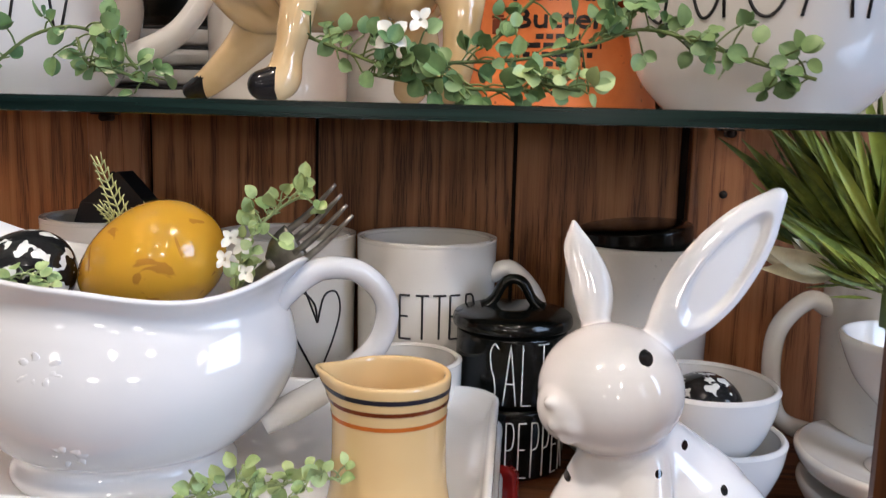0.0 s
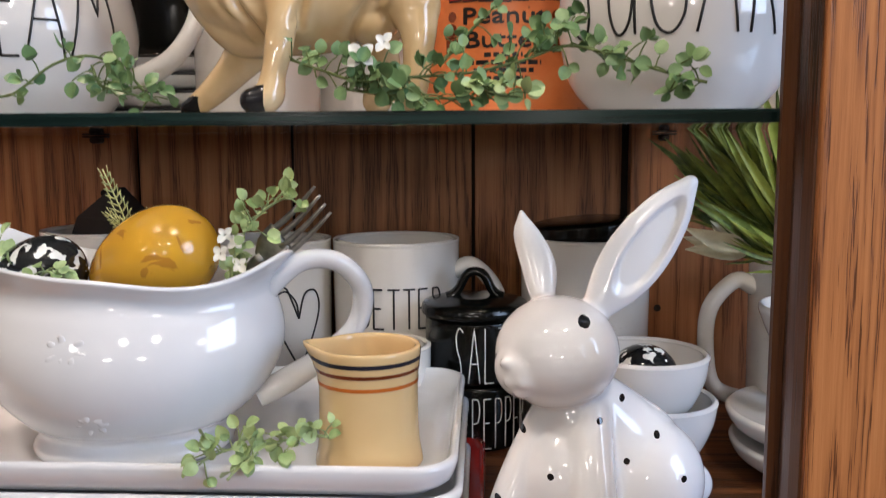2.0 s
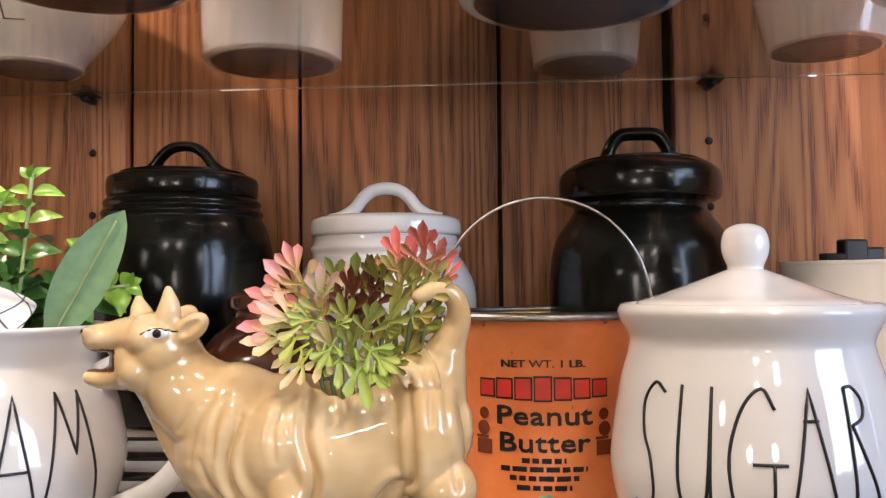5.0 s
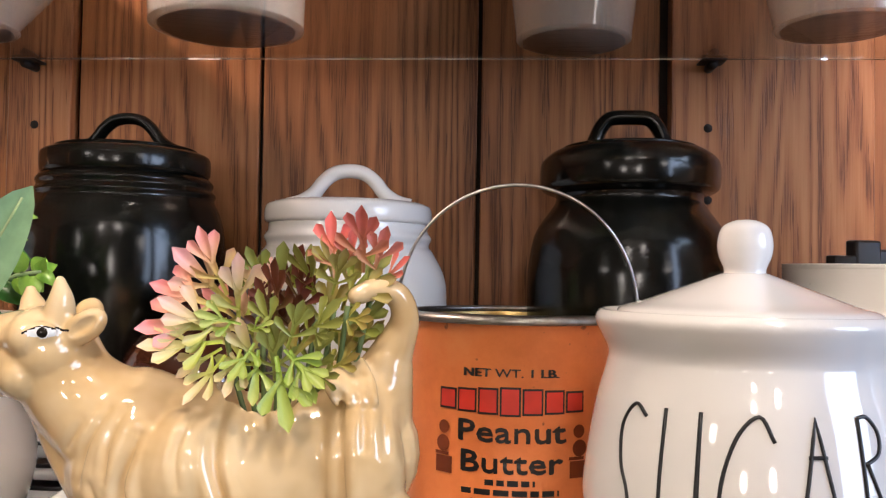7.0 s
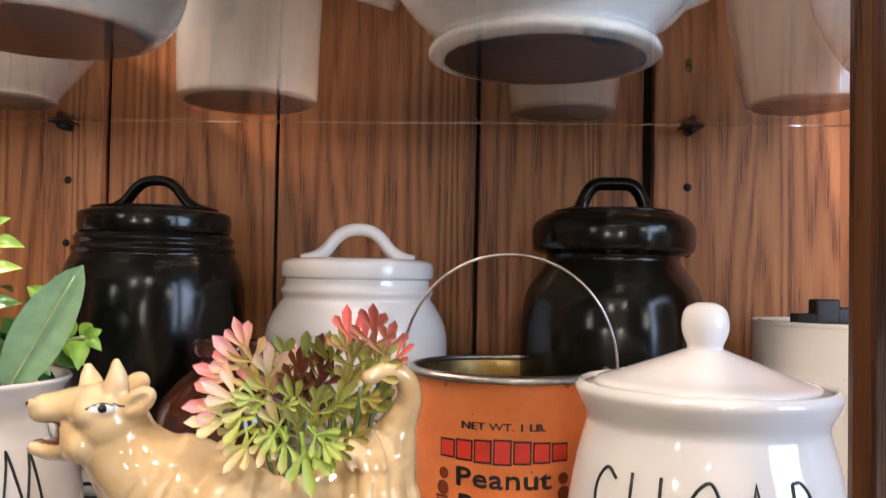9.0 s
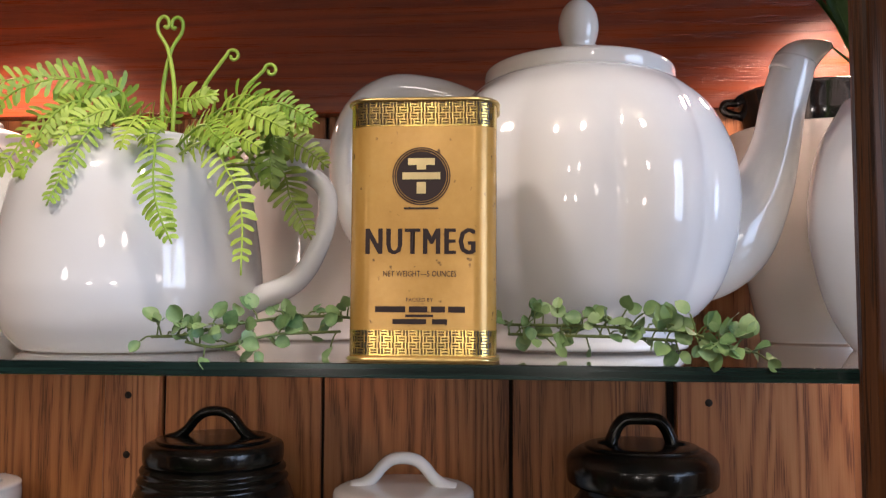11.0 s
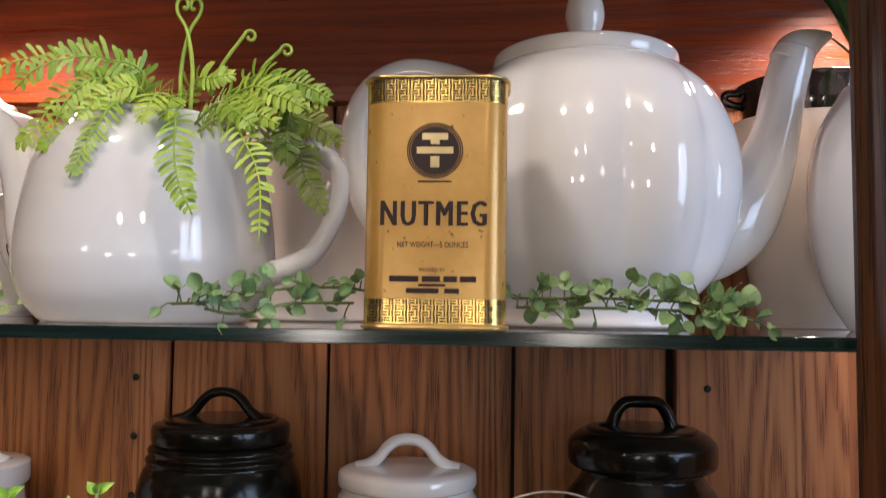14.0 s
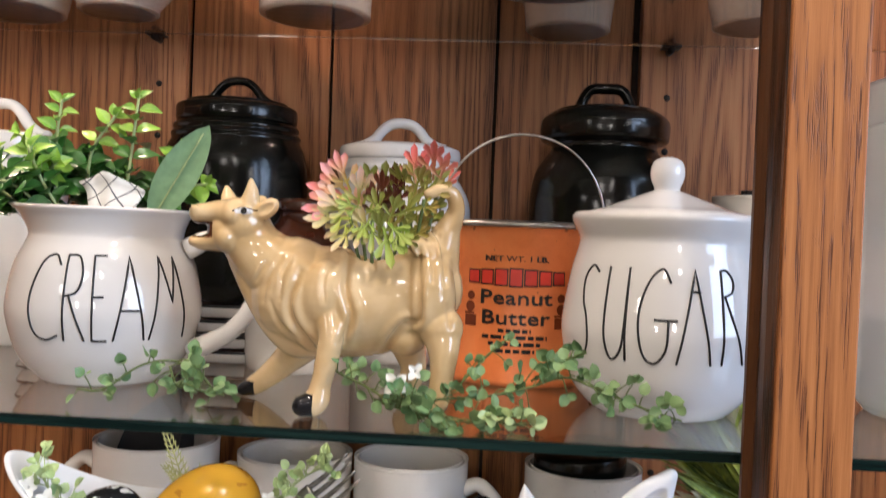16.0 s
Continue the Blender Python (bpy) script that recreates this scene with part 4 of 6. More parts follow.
def boat_shape(x, y, z):
    k = min(max((z - 0.015) / 0.083, 0), 1)
    sx = 1.06 + 0.04 * k
    sy = 0.93 - 0.22 * k
    if x < 0:
        sx += 0.28 * k * k * (-x / 0.08) ** 1.5
        sy *= 1 - 0.25 * k * min(1, (-x / 0.085) ** 2)
    lift = k ** 4 * (0.0075 * max(0, x / 0.08) ** 3 + 0.034 * max(0, -x / 0.08) ** 2 - 0.0005 + 0.0034 * math.cos(4 * math.atan2(y, x) + 0.4))
    return (x * sx, y * sy, z + lift)


def gravy_boat():
    ob = thing("gravy_boat", -0.150, 0.078, FLOOR_T, "white ceramic gravy boat with embossed flowers, holding eggs and sprigs", "gravy boat")
    part("body", lathe(wall_of(P_BOAT, 0.004, 0.72), 96, 5, boat_shape), M["white_cool"], ob)
    part("handle", tube([(0.072, 0, 0.081), (0.081, 0.002, 0.093), (0.096, 0.008, 0.1035), (0.114, 0.016, 0.1015), (0.1265, 0.021, 0.086), (0.123, 0.022, 0.065), (0.106, 0.016, 0.048), (0.086, 0.006, 0.036), (0.070, 0, 0.028)], [0.0068, 0.0062, 0.0057, 0.0056, 0.0056, 0.0056, 0.0058, 0.0068, 0.006], 16, 6, 1.15), M["white_cool"], ob)
    # low flower reliefs on the side
    rng = random.Random(7)
    for cx, cz, size in ((-0.006, 0.066, 1.0), (0.002, 0.031, 0.8), (-0.05, 0.055, 0.7)):
        rel = []
        for k in range(7):
            a = k * 0.9 + rng.uniform(-0.2, 0.2)
            u, v = cx + 0.007 * size * math.cos(a), cz + 0.006 * size * math.sin(a) * 0.9
            r = radius_at(P_BOAT, v)
            yy = -math.sqrt(max(r * r - u * u, 1e-6))
            px, py, pz = boat_shape(u, yy, v)
            rel.append(ball(px, py + 0.0006, pz, 0.0050 * size, 0.00055, 0.0026 * size, (0, -math.degrees(a), 0), 10))
        part("relief", sculpt(rel, 0.0008, 3), M["white_cool"], ob, "embossed flower")


gravy_boat()


def cream_jug():
    ob = thing("cream_jug", -0.0145, 0.056, FLOOR_T, "small yellow-ware jug with dark, brown and orange bands", "jug")
    prof = [(0.025, 0), (0.0283, 0.001), (0.0283, 0.004), (0.0268, 0.014), (0.0262, 0.030), (0.0262, 0.046), (0.0272, 0.056), (0.0277, 0.0625)]
    sh = lambda x, y, z: lip(x, y, z, 0.064, 0.0075, 0.040)
    part("body", lathe(wall_of(prof, 0.003), 64, 5, sh), M["yellow_ware"], ob)
    for z0, z1, mat, what in ((0.0566, 0.0588, "stripe_dark", "dark band"), (0.0513, 0.0532, "stripe_brown", "brown band"), (0.0447, 0.0466, "stripe_orange", "orange band")):
        line = [(radius_at(prof, z0 + (z1 - z0) * k / 2) + 0.0002, z0 + (z1 - z0) * k / 2) for k in range(3)]
        part("band", lathe(line, 64, 1, sh, False), M[mat], ob, what)


cream_jug()


def cellar(z, word, lid, label):
    ob = thing("salt_cellar" if lid else "pepper_cellar", 0.0395, 0.237, z, label, "cellar", "stacked cellars")
    prof = [(0.031, 0), (0.0352, 0.002), (0.0366, 0.008), (0.0366, 0.042), (0.0355, 0.046)]
    part("body", lathe(wall_of(prof, 0.003)), M["black"], ob)
    part("lettering", lettering(word, 0.040 if lid else 0.047, 0.039 if lid else 0.036, on_pot(prof, 0.0042, -82 if lid else -56), 0.0005, gap=0.35), M["white_ink"], ob, "thin white hand lettering")
    if lid:
        c = part("lid", lathe([(0.0358, 0.0475), (0.0392, 0.049), (0.0392, 0.054), (0.036, 0.0575), (0.022, 0.0602), (0.018, 0.0610), (0.0, 0.0612)]), M["black"], ob)
        part("handle", arch_handle(0.030, 0.019, 0.0034, 0.059), M["black"], c)


cellar(S1, "PEPPER", False, "round black ceramic cellar lettered in white")
cellar(S1 + 0.0475, "SALT", True, "round black ceramic cellar with lid, lettered in white")

mug("mug", -0.024, 0.290, S1, 0.050, 0.143, "white stoneware mug with thin black lettering", -8, [("BETTER", 0.066, 0.030, 0.081), ("TOGETHER", 0.074, 0.028, 0.040)], wturn=-80)
mug("mug", -0.126, 0.285, S1, 0.050, 0.143, "white stoneware mug with a line-drawn heart", 175, [("h", 0.044, 0.066, 0.048)], wturn=-50)
m3 = mug("mug", -0.245, 0.272, S1, 0.053, 0.152, "white stoneware mug with a dark inside", 180)
mug("mug", 0.125, 0.285, S1, 0.050, 0.145, "white stoneware mug holding a black lid", None)
mug("cup", -0.026, 0.208, S1, 0.0345, 0.078, "small white cup with thin black lettering", None, [("ED", 0.013, 0.022, 0.042)], wturn=-62, group="cups")
mug("mug", 0.288, 0.245, S1, 0.047, 0.136, "white stoneware mug with a large handle", 180)
ob = thing("black_saucer", 0.122, 0.285, S1 + 0.139, "black ceramic saucer lying tilted in a mug", "saucer", turn=8)
part("disc", lathe([(0.036, 0), (0.039, 0.001), (0.0395, 0.015), (0.037, 0.020), (0.02, 0.022), (0, 0.0222)], 48, 4, lambda x, y, z: (x, y, z + 0.08 * x)), M["black"], ob)
ob = thing("black_scoop", -0.250, 0.272, S1 + 0.128, "black wedge-shaped scoop standing in a mug", "scoop", turn=-15)
part("blade", loft([[(-0.034, -0.012, 0.0), (0.034, -0.012, 0.0), (0.034, 0.012, 0.0), (-0.034, 0.012, 0.0)], [(-0.02, -0.010, 0.035), (0.036, -0.01, 0.03), (0.036, 0.01, 0.03), (-0.02, 0.01, 0.035)], [(0.012, -0.008, 0.058), (0.036, -0.008, 0.036), (0.036, 0.008, 0.036), (0.012, 0.008, 0.058)]]), M["ink"], ob, smooth=False)

for k, (dx, dz) in enumerate(((0.006, 0.0), (0.0, 0.030))):
    bowl("small_bowl", 0.150 + dx, 0.172, S1 + dz, 0.021, 0.0425, 0.052 if k else 0.052, "small round white bowl, stacked in another", M["white"], group="stacked bowls")
for k in range(2):
    ob = thing("saucer", 0.280 - 0.003 * k, 0.178, S1 + 0.0205 * k, "thick white saucer in a stack", "saucer", "stacked saucers")
    part("dish", lathe([(0.035, 0), (0.045, 0.001), (0.062, 0.009), (0.068, 0.0185), (0.0665, 0.0222), (0.06, 0.0212), (0.03, 0.0155), (0.0, 0.015)], 64), M["cream_white"], ob)
ob = thing("goblet", 0.268, 0.168, S1 + 0.0357, "small white footed cup holding green husks", "cup")
part("body", lathe([(0.022, 0), (0.024, 0.002), (0.012, 0.008), (0.010, 0.020), (0.018, 0.034), (0.034, 0.052), (0.043, 0.072), (0.044, 0.0775), (0.042, 0.079), (0.039, 0.074), (0.03, 0.056), (0.0, 0.048)]), M["white"], ob)

# ---- figures ----
def limb(points, radii, wide=1.0, seg=28):
    """A smooth closed limb along a line, rounded at both ends; wide draws it out sideways."""
    line = curve([(*p, r) for p, r in zip(points, radii)], 8)
    out = [tube([tuple(q[:3]) for q in line], [float(q[3]) for q in line], seg, 1, wide)]
    for q in (line[0], line[-1]):
        out.append(ball(*q[:3], q[3] * 0.995, q[3] * wide * 0.995, q[3] * 0.995, seg=24))
    return out


def groove(bm, lines, deep, width, swell, keep=0.15):
    """Presses modelled creases, lines of (x, z) pairs, into both flanks, with a soft swell beside each."""
    legs = []
    for c in lines:
        line = [Vector(q) for q in curve([(a, 0, d) for a, d in zip(c[::2], c[1::2])], 6)]
        legs += [(a, b, i / len(line), len(line)) for i, (a, b) in enumerate(zip(line, line[1:]))]
    bm.normal_update()
    moves = []
    for v in bm.verts:
        if abs(v.normal.y) < keep:
            continue
        p = Vector((v.co.x, 0, v.co.z))
        best, fade = 1.0, 0.0
        for a, c, s0, n in legs:
            if abs(p.x - a.x) > 0.012 or abs(p.z - a.z) > 0.014:
                continue
            e = c - a
            s = min(1, max(0, (p - a).dot(e) / e.length_squared))
            d = (p - a - e * s).length
            if d < best:
                best, fade = d, math.sin(math.pi * min(max(s0 + s / n, 0.06), 0.94)) ** 0.5
        if best < 0.012:
            moves.append((v, fade * min(1, abs(v.normal.y) * 1.6) * (swell * math.exp(-((best - 2.6 * width) / (1.5 * width)) ** 2) - deep * math.exp(-(best / width) ** 2))))
    for v, d in moves:
        v.co += v.normal * d


def rabbit():
    x0, y0 = 0.1, 0.075
    b = []
    b.append(ball(-0.0150, -0.008, 0.1085, 0.0330, 0.0325, 0.0300, (0, -4, 0), 40))
    b.append(ball(-0.0300, -0.018, 0.1030, 0.0185, 0.0185, 0.0175, seg=32))
    b.append(ball(-0.0415, -0.0300, 0.1075, 0.0048, 0.0036, 0.0030, (0, 12, 0), 16))
    b.append(ball(-0.0395, -0.0305, 0.0985, 0.0045, 0.0030, 0.0040, seg=16))
    b.append(ball(-0.0335, -0.0335, 0.0990, 0.0050, 0.0030, 0.0042, seg=16))
    b.append(ball(-0.0345, -0.0305, 0.0925, 0.0046, 0.0032, 0.0030, seg=16))
    # chest, back and one round haunch
    b.append(ball(-0.009, -0.006, 0.036, 0.034, 0.032, 0.040, seg=36))
    b.append(ball(-0.006, -0.004, 0.070, 0.0235, 0.022, 0.026, seg=36))
    b += limb([(-0.002, 0.004, 0.080), (0.010, 0.010, 0.058), (0.022, 0.013, 0.038), (0.026, 0.014, 0.020)], [0.0225, 0.0335, 0.0410, 0.0430], 0.95, 36)
    b.append(ball(0.0330, 0.004, 0.034, 0.0345, 0.0310, 0.0360, (0, 16, 0), 36))
    b.append(ball(0.014, 0.012, 0.008, 0.056, 0.048, 0.010, seg=32))
    b += limb([(-0.020, -0.008, 0.070), (-0.032, -0.016, 0.046), (-0.041, -0.022, 0.024), (-0.046, -0.025, 0.009)], [0.0115, 0.0120, 0.0118, 0.0110])
    b += limb([(0.000, -0.012, 0.074), (0.000, -0.024, 0.050), (0.001, -0.034, 0.024), (0.001, -0.038, 0.010)], [0.0140, 0.0145, 0.0142, 0.0138])
    b += limb([(0.034, -0.026, 0.012), (0.024, -0.036, 0.009), (0.018, -0.040, 0.008)], [0.014, 0.0115, 0.008])
    b.append(ball(0.066, 0.028, 0.022, 0.013))

    def ear(base, mid, tip, wide, turn, blunt=0.30):
        pts = curve([base, mid, tip], 26)
        out = []
        for k, q in enumerate(pts):
            s = k / (len(pts) - 1)
            w = wide * (0.42 + 1.5 * s * (1 - s) * 1.7) * (1 if s < 0.8 else 1 - blunt * ((s - 0.8) / 0.2) ** 2)
            out.append(ball(*q, w, 0.0054, 0.0065, (0, turn, 0), 20))
        return out

    b += ear((-0.0215, 0.004, 0.130), (-0.0245, 0.012, 0.154), (-0.0340, 0.020, 0.1765), 0.0098, 8, 0.62)
    b += ear((0.005, -0.004, 0.130), (0.0275, 0.0, 0.160), (0.054, 0.004, 0.196), 0.0165, 38)
    bm = sculpt(b, 0.0010, 16)
    bm.normal_update()
    # hollow of the wider ear, with a firm edge
    for v in bm.verts:
        p = Vector((v.co.x, v.co.z)) - Vector((0.0325, 0.1655))
        d = Vector((0.56, 0.828))
        along, across = p.dot(d), p.dot(Vector((d.y, -d.x))) - 0.0012
        if v.co.z > 0.130 and v.co.x > -0.002 and v.normal.y < 0:
            e = (along / 0.0315) ** 2 + (across / (0.0100 * (1 - 0.2 * along / 0.03))) ** 2
            v.co.y += 0.0036 * min(1, max(0, 1 - e) * 2.6)
    spots = []
    for text in ".0201,.0831 .0059,.0763 -.0331,.0683 -.0197,.0495 -.0464,.0353 -.0285,.0341 .0208,.0535 .038,.0647 .0508,.0441 .0193,.0261 -.0448,.0168 -.0066,.0163 .0571,.02 .035,.012".split():
        sx, sz = (float(a) for a in text.split(","))
        spots.append((sx * U, sz * U, 0.0017 * U))
    spots += [(-0.0038 * U, 0.1294 * U, 0.0027 * U), (-0.0026 * U, 0.1288 * U, 0.0026 * U)]
    ob = part("rabbit_figurine", bm, spotted("rabbit_glaze", (0.80, 0.81, 0.83), spots, (0.008, 0.008, 0.009), 0.04))
    ob.location = at(x0, y0, S1)
    tagged(ob, "glossy white ceramic rabbit with small black dots", "figurine")


rabbit()


def cow():
    b = []
    # body along x, head at -x; the origin lies under the middle of the body
    b += limb([(-0.035, 0, 0.0675), (-0.015, 0, 0.064), (0.005, 0, 0.0635), (0.022, 0, 0.068), (0.036, 0, 0.0735)], [0.0305, 0.0335, 0.0322, 0.0300, 0.0280], 0.84, 40)
    b.append(ball(0.0440, 0, 0.082, 0.0165, 0.0235, 0.0245, seg=32))
    b += limb([(-0.030, 0, 0.069), (-0.0441, -0.001, 0.0795), (-0.0545, -0.003, 0.0865), (-0.0635, -0.005, 0.0955), (-0.0690, -0.007, 0.1060)], [0.0290, 0.0252, 0.0198, 0.0172, 0.0165], 0.92, 36)
    # dewlap down the front of the chest
    b += limb([(-0.0720, -0.005, 0.0865), (-0.0625, -0.004, 0.0680), (-0.0510, -0.003, 0.0500), (-0.0380, -0.002, 0.0380), (-0.026, -0.001, 0.0360)], [0.0062, 0.0068, 0.0075, 0.0078, 0.0070], 1.2)
    # head, upper and lower jaw
    b.append(ball(-0.0690, -0.008, 0.1085, 0.0160, 0.0165, 0.0150, seg=32))
    b.append(ball(-0.0770, -0.0085, 0.1040, 0.0130, 0.0150, 0.0125, seg=28))
    b += limb([(-0.072, -0.008, 0.1135), (-0.083, -0.010, 0.1145), (-0.0895, -0.012, 0.1140), (-0.0935, -0.013, 0.1136)], [0.0110, 0.0078, 0.0064, 0.0062], 1.75)
    b += limb([(-0.076, -0.009, 0.1000), (-0.0865, -0.011, 0.0972), (-0.0925, -0.012, 0.0962), (-0.0965, -0.013, 0.0972)], [0.0100, 0.0060, 0.0044, 0.0036], 1.7)
    b += limb([(-0.0640, -0.014, 0.119), (-0.0625, -0.0155, 0.127), (-0.0628, -0.016, 0.1335)], [0.0062, 0.0045, 0.0020])
    b += limb([(-0.0785, -0.002, 0.118), (-0.0812, -0.001, 0.125), (-0.0820, -0.001, 0.1295)], [0.0058, 0.0044, 0.0022])
    b.append(ball(-0.0530, -0.0165, 0.1175, 0.0088, 0.0036, 0.0056, (0, -38, 12), 20))
    b.append(ball(-0.066, 0.012, 0.121, 0.0075, 0.004, 0.0055, (0, -25, -20), 16))
    b.append(ball(-0.0660, -0.0222, 0.1158, 0.0062, 0.0026, 0.0038, (0, 0, 0), 16))
    b.append(ball(-0.0945, -0.0225, 0.1165, 0.0034, 0.0020, 0.0024, (0, 0, 0), 14))
    # shoulder and legs
    b.append(ball(-0.0165, -0.0135, 0.068, 0.0175, 0.0170, 0.0230, (0, 6, 0), 32))
    b += limb([(-0.0125, -0.018, 0.060), (-0.0103, -0.0245, 0.046), (-0.0120, -0.0265, 0.031), (-0.0146, -0.0275, 0.0188), (-0.0170, -0.0290, 0.0085), (-0.0238, -0.0325, 0.0062)], [0.0110, 0.0075, 0.0068, 0.0061, 0.0076, 0.0062])
    b += limb([(-0.026, 0.006, 0.047), (-0.0425, 0.011, 0.0275), (-0.057, 0.014, 0.0140), (-0.0660, 0.0155, 0.0075), (-0.0722, 0.016, 0.0048)], [0.0175, 0.0100, 0.0074, 0.0062, 0.0044])
    b.append(ball(0.0450, -0.0115, 0.0715, 0.0150, 0.0165, 0.0290, (0, -4, 0), 32))
    b += limb([(0.0520, -0.014, 0.052), (0.0545, -0.019, 0.0385), (0.0540, -0.0205, 0.024), (0.0525, -0.0215, 0.012), (0.0495, -0.0235, 0.0066)], [0.0135, 0.0090, 0.0070, 0.0068, 0.0066])
    b += limb([(0.0350, 0.008, 0.054), (0.0310, 0.010, 0.040), (0.0345, 0.012, 0.024), (0.0300, 0.012, 0.0080)], [0.0170, 0.0115, 0.0080, 0.0078])
    b.append(ball(0.0320, -0.0070, 0.0440, 0.0125, 0.0115, 0.0100, (0, -20, 0), 28))
    # tail thrown up over the back, and its brush laid on the rump
    b += limb([(0.0470, 0.0, 0.070), (0.0490, 0.0, 0.090), (0.0515, -0.001, 0.104)], [0.0130, 0.0120, 0.0095], 1.2)
    b += limb([(0.0485, 0.0, 0.098), (0.0535, -0.003, 0.110), (0.0580, -0.006, 0.1215), (0.0558, -0.009, 0.1300), (0.0490, -0.012, 0.1325), (0.0420, -0.014, 0.1300)], [0.0115, 0.0078, 0.0053, 0.0046, 0.0042, 0.0034])
    for k in range(4):
        b += limb([(0.0300 + 0.0042 * k, -0.013 + 0.001 * k, 0.1055 + 0.0006 * k), (0.0345 + 0.0042 * k, -0.0200 + 0.001 * k, 0.1010), (0.0375 + 0.0042 * k, -0.0235 + 0.001 * k, 0.0945)], [0.0018, 0.0026, 0.0014])
    bm = sculpt(b, 0.00085, 9)
    groove(bm, [(-.0038, .093, -.0027, .073, .0012, .058, -.0032, .043), (.0383, .0963, .040, .0724, .0397, .0574, .0316, .0546, .0239, .0457, .0193, .0368),
                (-.0300, .0820, -.0317, .0763, -.035, .0643, -.0322, .0522, -.0247, .0415, -.0203, .0339)], 0.0022, 0.0016, 0.0013)
    groove(bm, [(-.0133, .0871, -.0151, .0771, -.0140, .066), (-.0420, .0900, -.0490, .0770, -.0520, .0640), (-.0360, .0900, -.0400, .0800, -.0410, .0660), (-.0510, .0860, -.0570, .0760),
                (-.0470, .0640, -.0410, .0510, -.0320, .0430), (.0525, .094, .0545, .078), (.0575, .091, .0600, .074), (.0470, .092, .0478, .080), (.0090, .0930, .0125, .0850), (.0200, .0930, .0190, .0860), (.0555, .066, .0580, .054)], 0.0009, 0.0012, 0.0004)
    # the planting hole in the back
    bm.normal_update()
    for v in bm.verts:
        e = ((v.co.x - 0.012) / 0.022) ** 2 + (v.co.y / 0.016) ** 2
        if v.normal.z > 0.2 and v.co.z > 0.085 and e < 1:
            v.co.z -= 0.016 * min(1, (1 - e) * 3)
        # hollow of the near ear
        e = ((v.co.x + 0.0525) * 0.79 + (v.co.z - 0.1178) * 0.61) ** 2 / 0.0055 ** 2 + ((v.co.x + 0.0525) * 0.61 - (v.co.z - 0.1178) * 0.79) ** 2 / 0.0026 ** 2
        if e < 1 and v.co.y < -0.014:
            v.co.y += 0.0022 * (1 - e)
    hoof = plain("black_hoof_paint", (0.012, 0.012, 0.014), 0.08)
    marks = [(-0.0965 * U, 0.1172 * U, 0.0011 * U), (-0.1000 * U, 0.1150 * U, 0.0007 * U)] + [((-0.0700 + 0.0006 * k) * U, (0.1157 + 0.0021 * math.sin(math.pi * min(k, 17) / 19)) * U, 0.00042 * U) for k in range(22)]
    glaze = spotted("cow_glaze", (0.76, 0.57, 0.325), marks, (0.015, 0.01, 0.008), 0.03, (0.60, 0.40, 0.185), 42.0)
    # slot 1: the painted toes, slot 2: the white of the eye, slot 3: inside of the mouth
    me_ob = part("cow_planter", bm, glaze)
    me = me_ob.data
    me.materials.append(hoof)
    me.materials.append(spotted("eye_white", (0.75, 0.74, 0.70), [(-0.0642 * U, 0.1158 * U, 0.0018 * U)], (0.01, 0.008, 0.006), 0.06))
    me.materials.append(plain("mouth_brown", (0.10, 0.035, 0.016), 0.15))
    for f in me.polygons:
        c = f.center / U
        if -0.0975 < c.x < -0.0835 and 0.0995 < c.z < 0.1092:
            f.material_index = 3
        elif (c.z < 0.0110 and (c.x < -0.0640 or (0.035 < c.x < 0.0465 and c.y < -0.018))) or (c.x < -0.0175 and c.y < -0.027 and c.z < 0.0135):
            f.material_index = 1
        elif c.y < -0.012 and ((c.x + 0.0645) / 0.0046) ** 2 + ((c.z - 0.1157) / 0.0018) ** 2 < 1:
            f.material_index = 2
    me_ob.location = at(-0.040, 0.060, S2)
    tagged(me_ob, "glossy tan ceramic cow planter with open mouth", "planter")


cow()

# ---- plants ----
def leaf_mesh(name, length, width, kind, cup, bend, material, n=6):
    """A small leaf along +x from its stalk, with a folded midrib."""
    bm = bmesh.new()
    rows = []
    for i in range(n + 1):
        s = i / n
        w = {"round": math.sin(math.pi * min(1, 0.08 + 0.92 * s)) ** 0.62, "spoon": (0.22 + 0.78 * s ** 1.3) * math.sqrt(max(0, 1 - max(0, (s - 0.72) / 0.28) ** 2)),
             "lance": math.sin(math.pi * (0.06 + 0.94 * s)) ** 0.9 * (1 - 0.35 * s)}[kind]
        w = max(w, 0.03) * width / 2
        z = -bend * length * s * s
        x = length * (0.12 + 0.88 * s)
        rows.append([bm.verts.new((x, k * w, z + cup * w * k * k)) for k in (-1, -0.5, 0, 0.5, 1)])
    for a, b in zip(rows, rows[1:]):
        for k in range(4):
            bm.faces.new((a[k], a[k + 1], b[k + 1], b[k]))
    stalk = [bm.verts.new((0, 0, 0)), rows[0][1], rows[0][3]]
    bm.faces.new(stalk)
    me = mesh_of(name, bm)
    me.materials.append(material)
    return me


def leaf(parent, mesh, place, way, up=(0, 0, 1), size=1.0, name="leaf"):
    """Hangs a leaf at a place of the plan (local to its plant), pointing along way."""
    x = Vector(way).normalized()
    y = Vector(up).cross(x)
    y = y.normalized() if y.length > 1e-3 else x.orthogonal().normalized()
    z = x.cross(y)
    ob = new(name, mesh)
    ob.parent = parent
    ob.matrix_basis = Matrix.Translation(Vector(place) * U) @ Matrix((x, y, z)).transposed().to_4x4() @ Matrix.Scale(size, 4)
    return ob


